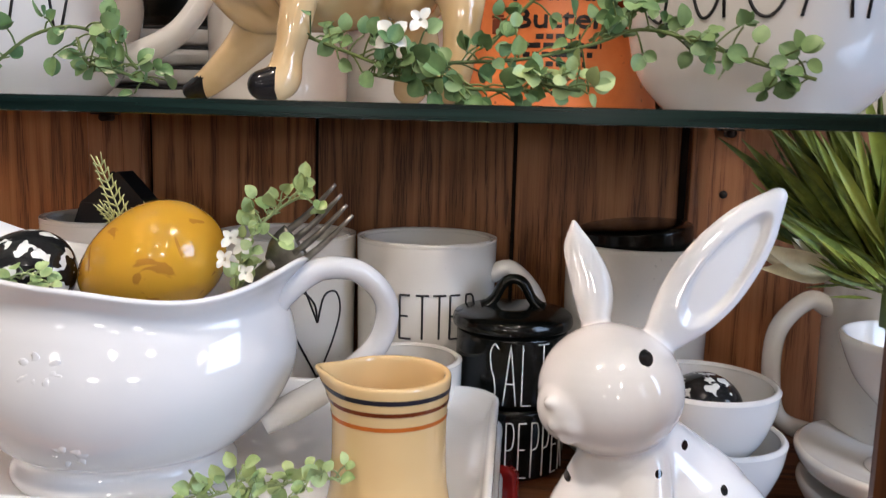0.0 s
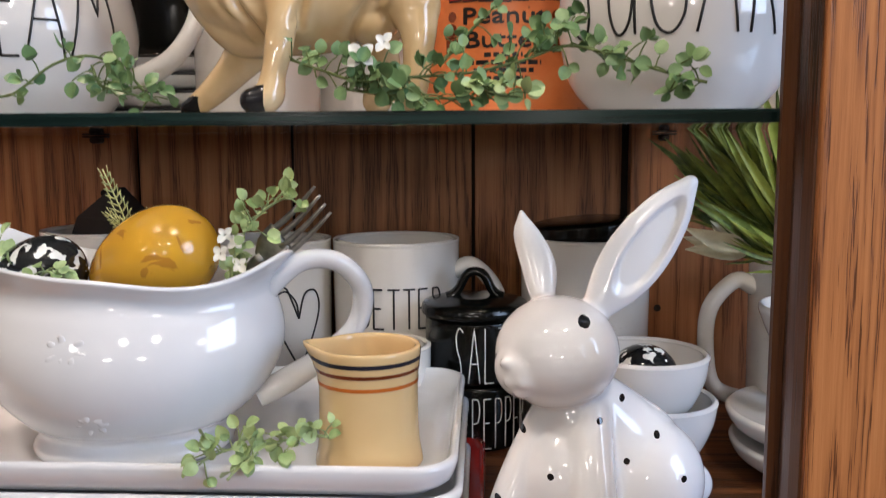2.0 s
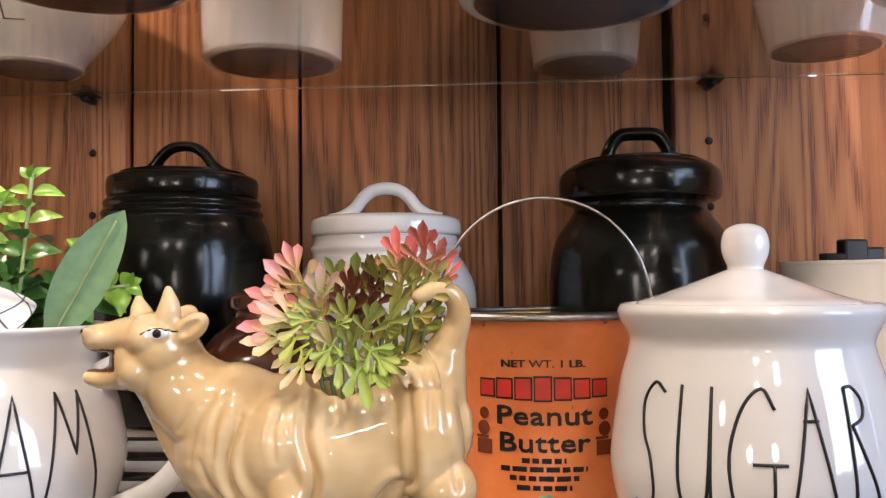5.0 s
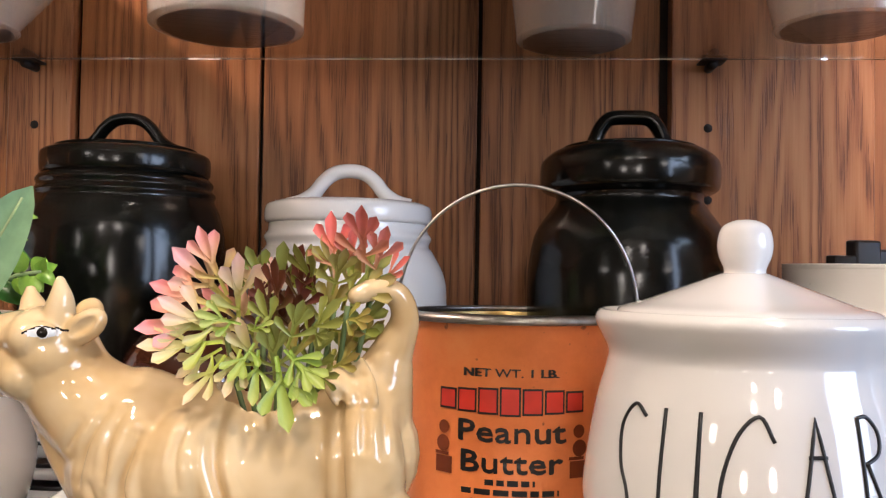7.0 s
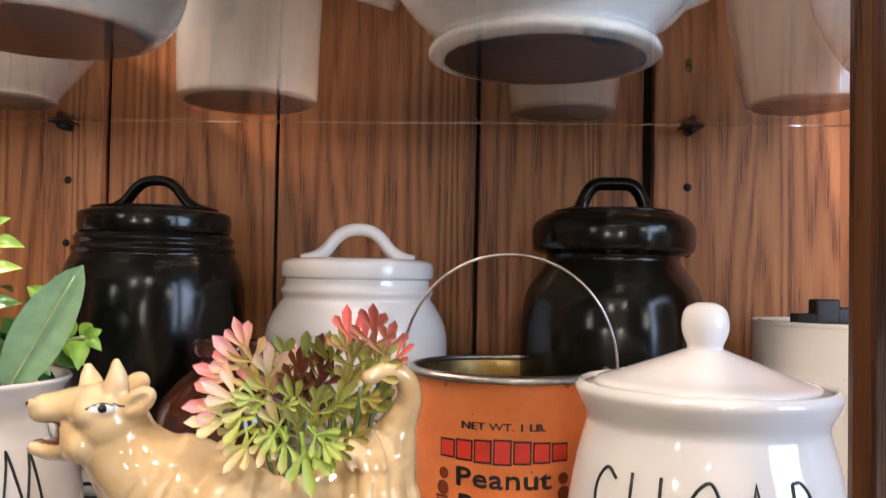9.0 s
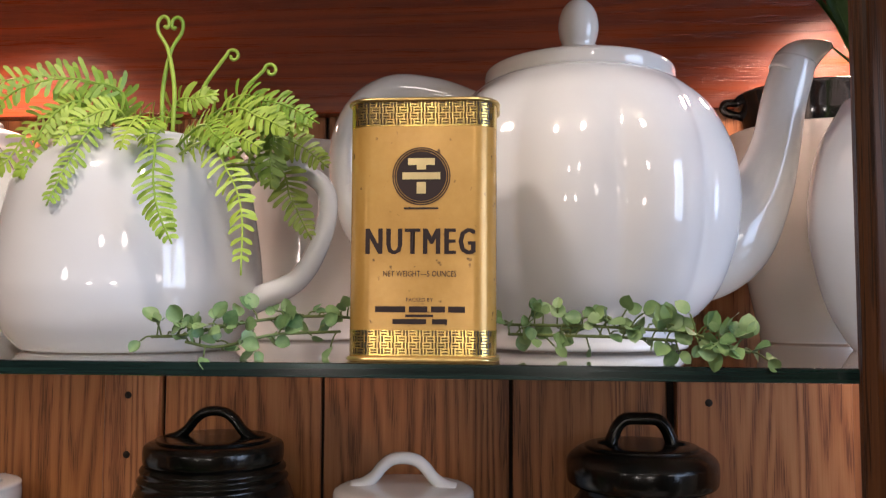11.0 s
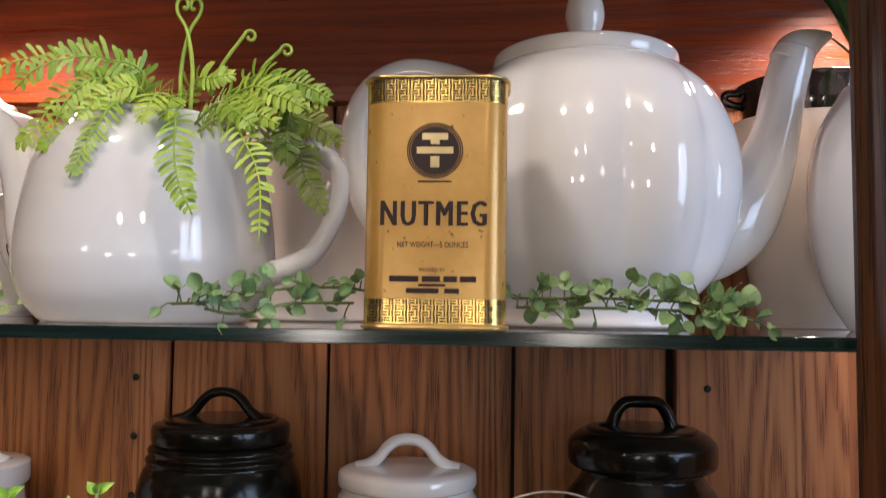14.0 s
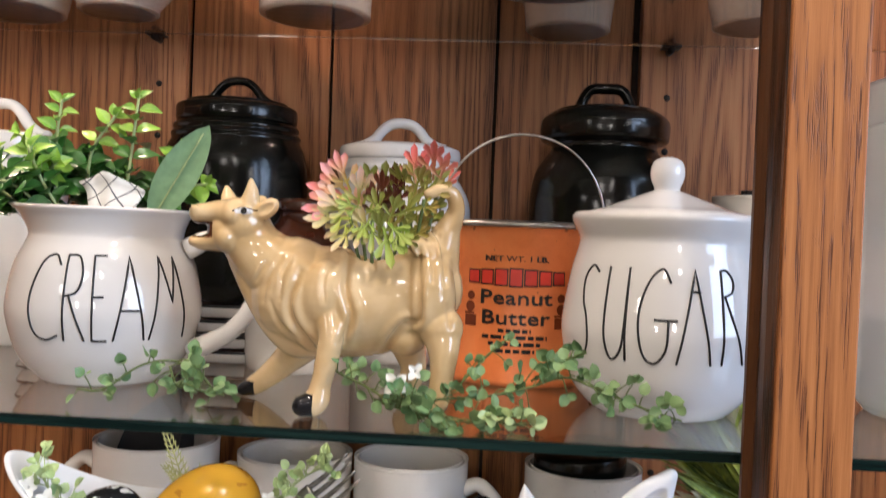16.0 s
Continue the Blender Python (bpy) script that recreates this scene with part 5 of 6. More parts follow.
G_LEAF = [leaf_mesh("round_leaf", 0.0105, 0.0085, "round", c, b, M["leaf_garland"]) for c, b in ((0.25, 0.1), (0.05, 0.3), (0.5, 0.0))]
P_LEAF = [leaf_mesh("pale_leaf", 0.0105, 0.0085, "round", c, b, M["leaf_pale"]) for c, b in ((0.25, 0.15), (0.1, 0.3), (0.5, 0.05))]
B_LEAF = [leaf_mesh("box_leaf", 0.0165, 0.0122, "lance", c, b, M["leaf_box"]) for c, b in ((0.5, 0.25), (0.3, 0.45), (0.7, 0.1))]
B_OLD = [leaf_mesh("old_box_leaf", 0.0190, 0.0150, "lance", c, b, M["leaf_box_old"]) for c, b in ((0.5, 0.25), (0.3, 0.45), (0.7, 0.1))]
PETAL = leaf_mesh("petal", 0.0085, 0.0062, "round", 0.3, 0.2, M["petal"])


def garland(ob, path, count, leaves, seed, stem="stem", spread=0.011, thick=0.0007, size=(0.52, 0.90), low=0.002):
    """A trailing stem with short side stalks, each ending in a leaf or a pair."""
    rng = random.Random(seed)
    line = curve(path, 12)
    part("stem", tube(path, thick, 6, 6), M[stem], ob)
    twigs = []
    for k in range(count):
        s = (k + rng.random()) / count * (len(line) - 1.001)
        i = int(s)
        p = Vector(line[i]) * (1 - (s - i)) + Vector(line[i + 1]) * (s - i)
        along = (Vector(line[i + 1]) - Vector(line[i])).normalized()
        out = Vector((rng.gauss(0, 0.8), rng.gauss(-0.15, 0.7), rng.gauss(0.45, 0.8))) + along * 0.5
        tip = p + out.normalized() * rng.uniform(0.3, 1.0) * spread
        tip.z = max(tip.z, low)
        twigs.append(tube([p, (p + tip) / 2 + Vector((0, 0, 0.001)), tip], thick * 0.55, 5, 3))
        for j in range(rng.choice((1, 1, 2, 3))):
            w = (tip - p).normalized() + Vector((rng.gauss(0, 0.6), rng.gauss(-0.1, 0.5), rng.gauss(0.0, 0.5)))
            leaf(ob, rng.choice(leaves), tip, w, (rng.gauss(0, 0.5), -0.9, rng.gauss(0.5, 0.5)), rng.uniform(*size))
    tw = part("twig", join(*twigs), M[stem], ob)
    tagged(tw, kind="stuff")


def blossom(ob, place, seed, size=1.0, petals=5, facing=(0, -1, 0.3)):
    rng = random.Random(seed)
    f = Vector(facing).normalized()
    s = f.orthogonal().normalized()
    for k in range(petals):
        a = 2 * math.pi * k / petals + rng.uniform(-0.15, 0.15)
        d = s * math.cos(a) + f.cross(s) * math.sin(a)
        leaf(ob, PETAL, place, d + f * 0.35, f, size * rng.uniform(0.85, 1.15), "petal")


# garland on the lower glass shelf, in two lengths
g = thing("leaf_garland", -0.142, 0.034, S2, "trailing artificial garland of small round green leaves", "garland", "garlands")
garland(g, [(-0.052, -0.010, 0.010), (-0.038, -0.008, 0.010), (-0.018, -0.006, 0.024), (0.0, -0.004, 0.028), (0.012, 0.004, 0.022), (0.020, 0.008, 0.012)], 15, G_LEAF, 3)
garland_tail = [(-0.002, 0.0, 0.024), (0.004, -0.004, 0.014), (0.012, -0.002, 0.012), (0.026, 0.014, 0.006)]
garland(g, garland_tail, 20, G_LEAF, 4, spread=0.013)
g = thing("leaf_garland", 0.045, 0.022, S2, "trailing artificial garland of round green leaves with a white flower", "garland", "garlands")
garland(g, [(-0.092, 0.012, 0.026), (-0.075, 0.006, 0.020), (-0.055, -0.006, 0.014), (-0.030, -0.004, 0.016), (-0.005, 0.0, 0.018), (0.020, 0.004, 0.024), (0.038, 0.004, 0.030), (0.055, -0.004, 0.026), (0.078, -0.008, 0.018), (0.100, -0.010, 0.012)], 76, G_LEAF, 5, spread=0.014)
garland(g, [(-0.068, 0.006, 0.012), (-0.045, -0.006, 0.008), (-0.020, -0.010, 0.006), (0.004, -0.010, 0.006)], 38, G_LEAF, 6, spread=0.014)
garland(g, [(-0.020, 0.012, 0.022), (-0.006, 0.014, 0.038), (0.004, 0.012, 0.047)], 9, G_LEAF, 7, spread=0.010)
garland(g, [(0.020, 0.010, 0.026), (0.034, 0.012, 0.036), (0.050, 0.008, 0.044)], 7, G_LEAF, 8, spread=0.009)
garland(g, [(-0.012, -0.012, 0.012), (0.004, -0.016, 0.008), (0.016, -0.014, 0.006)], 12, P_LEAF, 9, spread=0.010)
blossom(g, (-0.0535, -0.0125, 0.0245), 1, 0.85, 4)
blossom(g, (-0.044, -0.008, 0.031), 2, 0.6, 4)

# garland on the upper shelf, passing behind the spice tin
g = thing("leaf_garland", 0.0, 0.02, S3, "trailing artificial garland of small grey-green leaves", "garland", "garlands")
garland(g, [(-0.121, -0.012, 0.01), (-0.105, -0.014, 0.0109), (-0.090, -0.012, 0.0145), (-0.070, 0.004, 0.0181), (-0.050, 0.022, 0.019), (-0.035, 0.038, 0.0172)], 34, G_LEAF, 11, spread=0.008, size=(0.5, 0.9))
garland(g, [(-0.105, -0.014, 0.008), (-0.090, -0.014, 0.006), (-0.070, 0.0, 0.0109), (-0.045, 0.024, 0.0118)], 14, G_LEAF, 12, spread=0.008, size=(0.5, 0.9))
garland(g, [(0.032, 0.040, 0.0154), (0.050, 0.024, 0.0154), (0.072, 0.010, 0.0154), (0.092, -0.002, 0.0145), (0.108, -0.012, 0.0136), (0.118, -0.020, 0.01), (0.130, -0.024, 0.006)], 46, G_LEAF, 13, spread=0.009, size=(0.5, 0.9))
garland(g, [(0.034, 0.036, 0.0109), (0.055, 0.020, 0.0109), (0.080, 0.006, 0.0109), (0.105, -0.010, 0.01)], 22, G_LEAF, 14, spread=0.009, size=(0.5, 0.9))

g = thing("leaf_sprig", -0.270, 0.105, S3, "pale yellow-green artificial sprig beside the fern pot", "sprig", "sprigs")
garland(g, [(-0.045, 0.004, 0.006), (-0.020, 0.0, 0.012), (0.0, -0.004, 0.010), (0.016, -0.010, 0.006)], 22, P_LEAF, 70, "stem_pale", spread=0.014)
garland(g, [(-0.020, 0.0, 0.012), (-0.012, -0.002, 0.026), (-0.002, -0.004, 0.032)], 8, P_LEAF, 71, "stem_pale", spread=0.009)

# pale sprig lying on the top tray
g = thing("leaf_sprig", -0.060, 0.030, FLOOR_T, "pale green artificial sprig lying on the tray", "sprig", "sprigs")
garland(g, [(0.030, 0.006, 0.020), (0.016, 0.0, 0.022), (-0.002, -0.006, 0.020), (-0.018, -0.014, 0.020), (-0.030, -0.020, 0.016)], 36, P_LEAF, 15, "stem_pale", spread=0.014)
garland(g, [(-0.004, -0.012, 0.018), (-0.012, -0.022, 0.013), (-0.015, -0.027, 0.010)], 3, P_LEAF, 16, "stem_pale", spread=0.006)


# sprigs in the gravy boat
BX, BY, BZ = -0.150, 0.078, FLOOR_T + 0.085
g = thing("leaf_sprig", BX, BY, BZ, "pale sprig with white blossoms standing in the gravy boat", "sprig", "sprigs")
garland(g, [(0.052, 0.008, -0.006), (0.058, 0.004, 0.020), (0.066, 0.000, 0.036), (0.078, 0.000, 0.048), (0.092, 0.000, 0.056)], 40, P_LEAF, 17, "stem_pale", spread=0.011, low=-1)
for k, p in enumerate(((0.054, -0.006, 0.024), (0.062, -0.004, 0.030), (0.064, -0.006, 0.018), (0.056, -0.004, 0.034))):
    blossom(g, p, 20 + k, 0.62, 4, (0.2 * (k - 2), -1, 0.4))
g = thing("leaf_sprig", BX - 0.070, BY - 0.004, BZ, "pale leafy sprig with white blossoms in the gravy boat", "sprig", "sprigs")
garland(g, [(0.020, 0.0, -0.004), (0.004, -0.004, 0.020), (-0.012, -0.006, 0.034), (-0.022, -0.004, 0.052)], 26, P_LEAF, 18, "stem_pale", spread=0.014, low=-1)
garland(g, [(0.020, -0.004, 0.006), (0.034, -0.016, 0.016), (0.044, -0.020, 0.012)], 14, P_LEAF, 19, "stem_pale", spread=0.010, low=-1, size=(0.5, 0.8))
blossom(g, (-0.008, -0.016, 0.030), 30, 0.9)
blossom(g, (-0.022, -0.012, 0.036), 31, 0.8)


def feather(ob, base, tip, width, material, pairs=14, droop=0.0):
    """A thin twig set with fine needles."""
    b, t = Vector(base), Vector(tip)
    bits = [tube([b, (b + t) / 2 + Vector((0.002, 0, 0)), t], 0.0005, 5, 4)]
    d = (t - b).normalized()
    side = d.cross(Vector((0, 1, 0))).normalized()
    for k in range(pairs):
        s = 0.12 + 0.86 * k / pairs
        p = b.lerp(t, s) + Vector((0.002, 0, 0)) * (1 - abs(2 * s - 1))
        for sg in (-1, 1):
            q = p + (side * sg + d * 0.8).normalized() * width * (1.05 - s * 0.8)
            bits.append(tube([p, (p + q) / 2, q], [0.0004, 0.0006, 0.0003], 4, 2, 0.5))
            m = (p + q) / 2
            bits.append(tube([m, m + (d + side * sg * 0.2).normalized() * width * 0.45], [0.0004, 0.0003], 4, 1))
    part("twig", join(*bits), material, ob)


M["twig"] = foliage("cedar_twig", (0.30, 0.32, 0.12), (0.38, 0.40, 0.18), 0.6)
g = thing("fern_twig", -0.158, 0.10, 1.215, "thin brown-green cedar twig in the gravy boat", "twig")
feather(g, (0.006, 0, 0.0), (-0.014, 0, 0.060), 0.013, M["twig"], 13)
feather(g, (0.008, 0, 0.0), (0.014, -0.004, 0.036), 0.012, M["twig"], 9)
feather(g, (0.002, 0, 0.018), (-0.012, -0.004, 0.036), 0.009, M["twig"], 7)


# boxwood in the cream pitcher
def boxwood():
    ob = thing("boxwood_sprigs", -0.2285, 0.128, S2 + 0.100, "bright green artificial boxwood sprigs in the pitcher", "foliage")
    rng = random.Random(40)
    stems = [((-0.030, -0.01, 0), (-0.031, -0.014, 0.055), (-0.029, -0.012, 0.089)), ((-0.012, 0.0, 0), (-0.009, -0.01, 0.05), (0.008, -0.008, 0.081)), ((0.012, -0.005, 0), (0.020, -0.010, 0.055), (0.024, -0.010, 0.094)),
             ((-0.03, -0.02, 0), (-0.065, -0.03, 0.028), (-0.098, -0.034, 0.040)), ((-0.02, -0.02, 0), (-0.05, -0.038, 0.030), (-0.082, -0.044, 0.024)), ((-0.01, 0.01, 0), (-0.04, 0.012, 0.045), (-0.074, 0.010, 0.068)),
             ((0.02, 0.004, 0), (0.048, 0.008, 0.03), (0.068, 0.008, 0.036)), ((-0.01, -0.03, 0), (-0.026, -0.040, 0.032), (-0.034, -0.044, 0.054)), ((0.01, 0.015, 0), (0.034, 0.018, 0.040), (0.047, 0.018, 0.062)), ((-0.03, 0.0, 0), (-0.036, -0.022, 0.03), (-0.020, -0.034, 0.044)), ((-0.05, 0.0, 0), (-0.07, -0.01, 0.04), (-0.090, -0.012, 0.062))]
    for s in stems:
        part("stem", tube([tuple(p) for p in s], 0.0011, 6, 6), M["stem_pale"], ob)
        line = curve(s, 10)
        t = rng.uniform(0, math.pi)
        for k in range(5, len(line), 2):
            p, d = Vector(line[k]), (Vector(line[k]) - Vector(line[k - 1])).normalized()
            t += math.pi / 2 + rng.uniform(-0.3, 0.3)
            young = k > len(line) * 0.6
            tip = k > len(line) - 4
            for j in range(4 if tip else 2):
                a = t + j * math.pi * (0.5 if tip else 1.0)
                o = d.orthogonal().normalized()
                w = o * math.cos(a) + d.cross(o) * math.sin(a) + d * (rng.uniform(0.8, 1.6) if tip else rng.uniform(0.2, 0.7))
                leaf(ob, rng.choice(B_LEAF if young else B_OLD), p, w, d * 0.6 + Vector((0, -0.8, 0.2)), rng.uniform(0.75, 1.15) * (0.65 if tip else 0.9 if young else 1.0))
    # older leaves crowded over the pitcher's mouth
    for k in range(150):
        x, z = rng.uniform(-0.072, 0.022), rng.uniform(0.012, 0.060)
        p = Vector((x, rng.uniform(-0.026 if x < -0.02 else 0.002, 0.020), z * (1.0 - 0.5 * abs(x + 0.025) / 0.047)))
        w = Vector((rng.gauss(0, 0.8), rng.uniform(-1.0, 0.1), rng.uniform(-0.1, 0.8)))
        leaf(ob, rng.choice(B_OLD), p, w, Vector((rng.gauss(0, 0.3), -0.6, 0.7)), rng.uniform(0.8, 1.2))


boxwood()
ob = thing("lambs_ear_leaf", -0.193, 0.112, S2 + 0.100, "single large grey-green artificial leaf in the pitcher", "leaf")
big = leaf_mesh("large_leaf", 0.080, 0.0265, "round", 0.35, 0.03, M["leaf_grey"], 12)
leaf(ob, big, (0, 0, 0.004), (0.50, -0.02, 0.86), (0.3, -1, 0.2), 1.0, "blade")
part("midrib", tube([(0.003, -0.0016, 0.008), (0.019, -0.0022, 0.036), (0.037, -0.0020, 0.068)], 0.0006, 6, 4), M["stem_pale"], ob, "pale midrib")


def checked_cloth():
    m, t, b = nodes("checked_cloth")
    c = coords(t, (1, 1, 1))
    lines = []
    for turn in (40, -50):
        mp = t.nodes.new("ShaderNodeMapping")
        mp.inputs["Rotation"].default_value = (0, radians(turn), 0)
        t.links.new(c, mp.inputs["Vector"])
        w = tex(t, "ShaderNodeTexWave", Scale=34.0, Distortion=0.2)
        t.links.new(mp.outputs[0], w.inputs["Vector"])
        lines.append(ramp(t, w.outputs[0], ((0.006, (0.05, 0.06, 0.08)), (0.02, (1, 1, 1)))))
    mul = t.nodes.new("ShaderNodeMix")
    mul.data_type, mul.blend_type = "RGBA", "MULTIPLY"
    mul.inputs[0].default_value = 1
    t.links.new(lines[0], mul.inputs[6])
    t.links.new(lines[1], mul.inputs[7])
    t.links.new(mix(t, mul.outputs[2], (0.04, 0.045, 0.06), (0.72, 0.72, 0.69)), b.inputs["Base Color"])
    b.inputs["Roughness"].default_value = 0.9
    return m


def cloth(x, y, z, w, h, lean, label):
    ob = thing("cloth_bow", x, y, z, label, "cloth")
    rows = []
    for i in range(9):
        u = i / 8 - 0.5
        rows.append([(u * w * (0.55 + 0.45 * j / 6) + lean * j / 6, -0.003 * math.cos(u * 9) - 0.004 * math.sin(j), h * j / 6 * (1 - 0.6 * abs(u + 0.1) * (j / 6))) for j in range(7)])
    bm = bmesh.new()
    vs = [[[bm.verts.new((px, py + off, pz)) for px, py, pz in r] for r in rows] for off in (0, 0.0008)]
    for i in range(8):
        for j in range(6):
            bm.faces.new((vs[0][i][j], vs[0][i + 1][j], vs[0][i + 1][j + 1], vs[0][i][j + 1]))
            bm.faces.new((vs[1][i][j], vs[1][i][j + 1], vs[1][i + 1][j + 1], vs[1][i + 1][j]))
    edge = [(i, 0) for i in range(9)] + [(8, j) for j in range(1, 7)] + [(i, 6) for i in range(7, -1, -1)] + [(0, j) for j in range(5, 0, -1)]
    for (a, b), (c, d) in zip(edge, edge[1:] + edge[:1]):
        bm.faces.new((vs[0][a][b], vs[1][a][b], vs[1][c][d], vs[0][c][d]))
    bmesh.ops.recalc_face_normals(bm, faces=bm.faces)
    part("fold", bm, M["checked"], ob)


M["checked"] = checked_cloth()
cloth(-0.2045, 0.088, S2 + 0.106, 0.044, 0.034, -0.004, "white cloth with thin dark check lines in the pitcher")


# succulents in the back of the cow planter
def two_tone(name, foot, tip, tip_b, reach):
    """Plastic leaf with one colour at the stalk running into another at the finger tips."""
    m, t, b = nodes(name)
    c = t.nodes.new("ShaderNodeTexCoord")
    sep = t.nodes.new("ShaderNodeSeparateXYZ")
    t.links.new(c.outputs["Object"], sep.inputs[0])
    k = t.nodes.new("ShaderNodeMapRange")
    k.inputs["From Min"].default_value, k.inputs["From Max"].default_value = reach * 0.25, reach
    t.links.new(sep.outputs[0], k.inputs["Value"])
    o = t.nodes.new("ShaderNodeObjectInfo")
    n = tex(t, "ShaderNodeTexNoise", Scale=300.0, Detail=3.0)
    t.links.new(coords(t, (1, 1, 1), 5), n.inputs["Vector"])
    col = mix(t, k.outputs[0], foot, mix(t, o.outputs["Random"], tip, tip_b))
    col = mix(t, ramp(t, n.outputs[0], ((0.5, (0, 0, 0)), (0.8, (0.35, 0.35, 0.35)))), col, tuple(x * 0.6 for x in tip))
    t.links.new(col, b.inputs["Base Color"])
    b.inputs["Roughness"].default_value = 0.38
    bump(t, b, n.outputs[0], 0.15, 0.0004)
    return m


def fingered_mesh(name, length, bend, material, fingers):
    """A flat hand of plump, spoon-ended fingers that part from one rib; fingers: (start, turn, reach, width) in shares of its length."""
    bm = bmesh.new()
    n = 8
    for q, (start, turn, reach, wide) in enumerate(fingers):
        a0, rows = radians(turn), []
        px, py = start, 0.0
        for i in range(n + 1):
            s = i / n
            spoon = 0.24 + 0.76 * max(0.0, (s - 0.20) / 0.80) ** 1.2
            tip = math.sqrt(max(0.0, 1 - max(0, (s - 0.70) / 0.30) ** 2.6))
            w = length * wide * spoon * max(tip, 0.06)
            a = a0 * (1.15 - 0.45 * s)
            if i:
                px, py = px + reach / n * math.cos(a), py + reach / n * math.sin(a)
            z = length * (-bend * px * px + 0.05 * abs(py)) + 0.0002 * q
            side = Vector((-math.sin(a), math.cos(a), 0)) * w
            p = Vector((length * px, length * py, z))
            lift = Vector((0, 0, 0.34 * w))
            rows.append([bm.verts.new(p - side + lift), bm.verts.new(p - side * 0.5), bm.verts.new(p - lift * 0.4), bm.verts.new(p + side * 0.5), bm.verts.new(p + side + lift)])
        for x, y in zip(rows, rows[1:]):
            for e in range(4):
                bm.faces.new((x[e], x[e + 1], y[e + 1], y[e]))
    me = mesh_of(name, bm)
    me.materials.append(material)
    return me


SPRAYS = {"wide": [(0.0, 0, 1.0, 0.118), (0.46, 30, 0.46, 0.110), (0.46, -30, 0.46, 0.110), (0.26, 58, 0.48, 0.100), (0.26, -58, 0.48, 0.100)],
         "five": [(0.0, 3, 1.0, 0.122), (0.42, 38, 0.48, 0.115), (0.40, -36, 0.50, 0.115), (0.20, 66, 0.46, 0.100)],
         "three": [(0.0, -3, 1.0, 0.135), (0.36, 42, 0.50, 0.122), (0.32, -44, 0.52, 0.122)]}


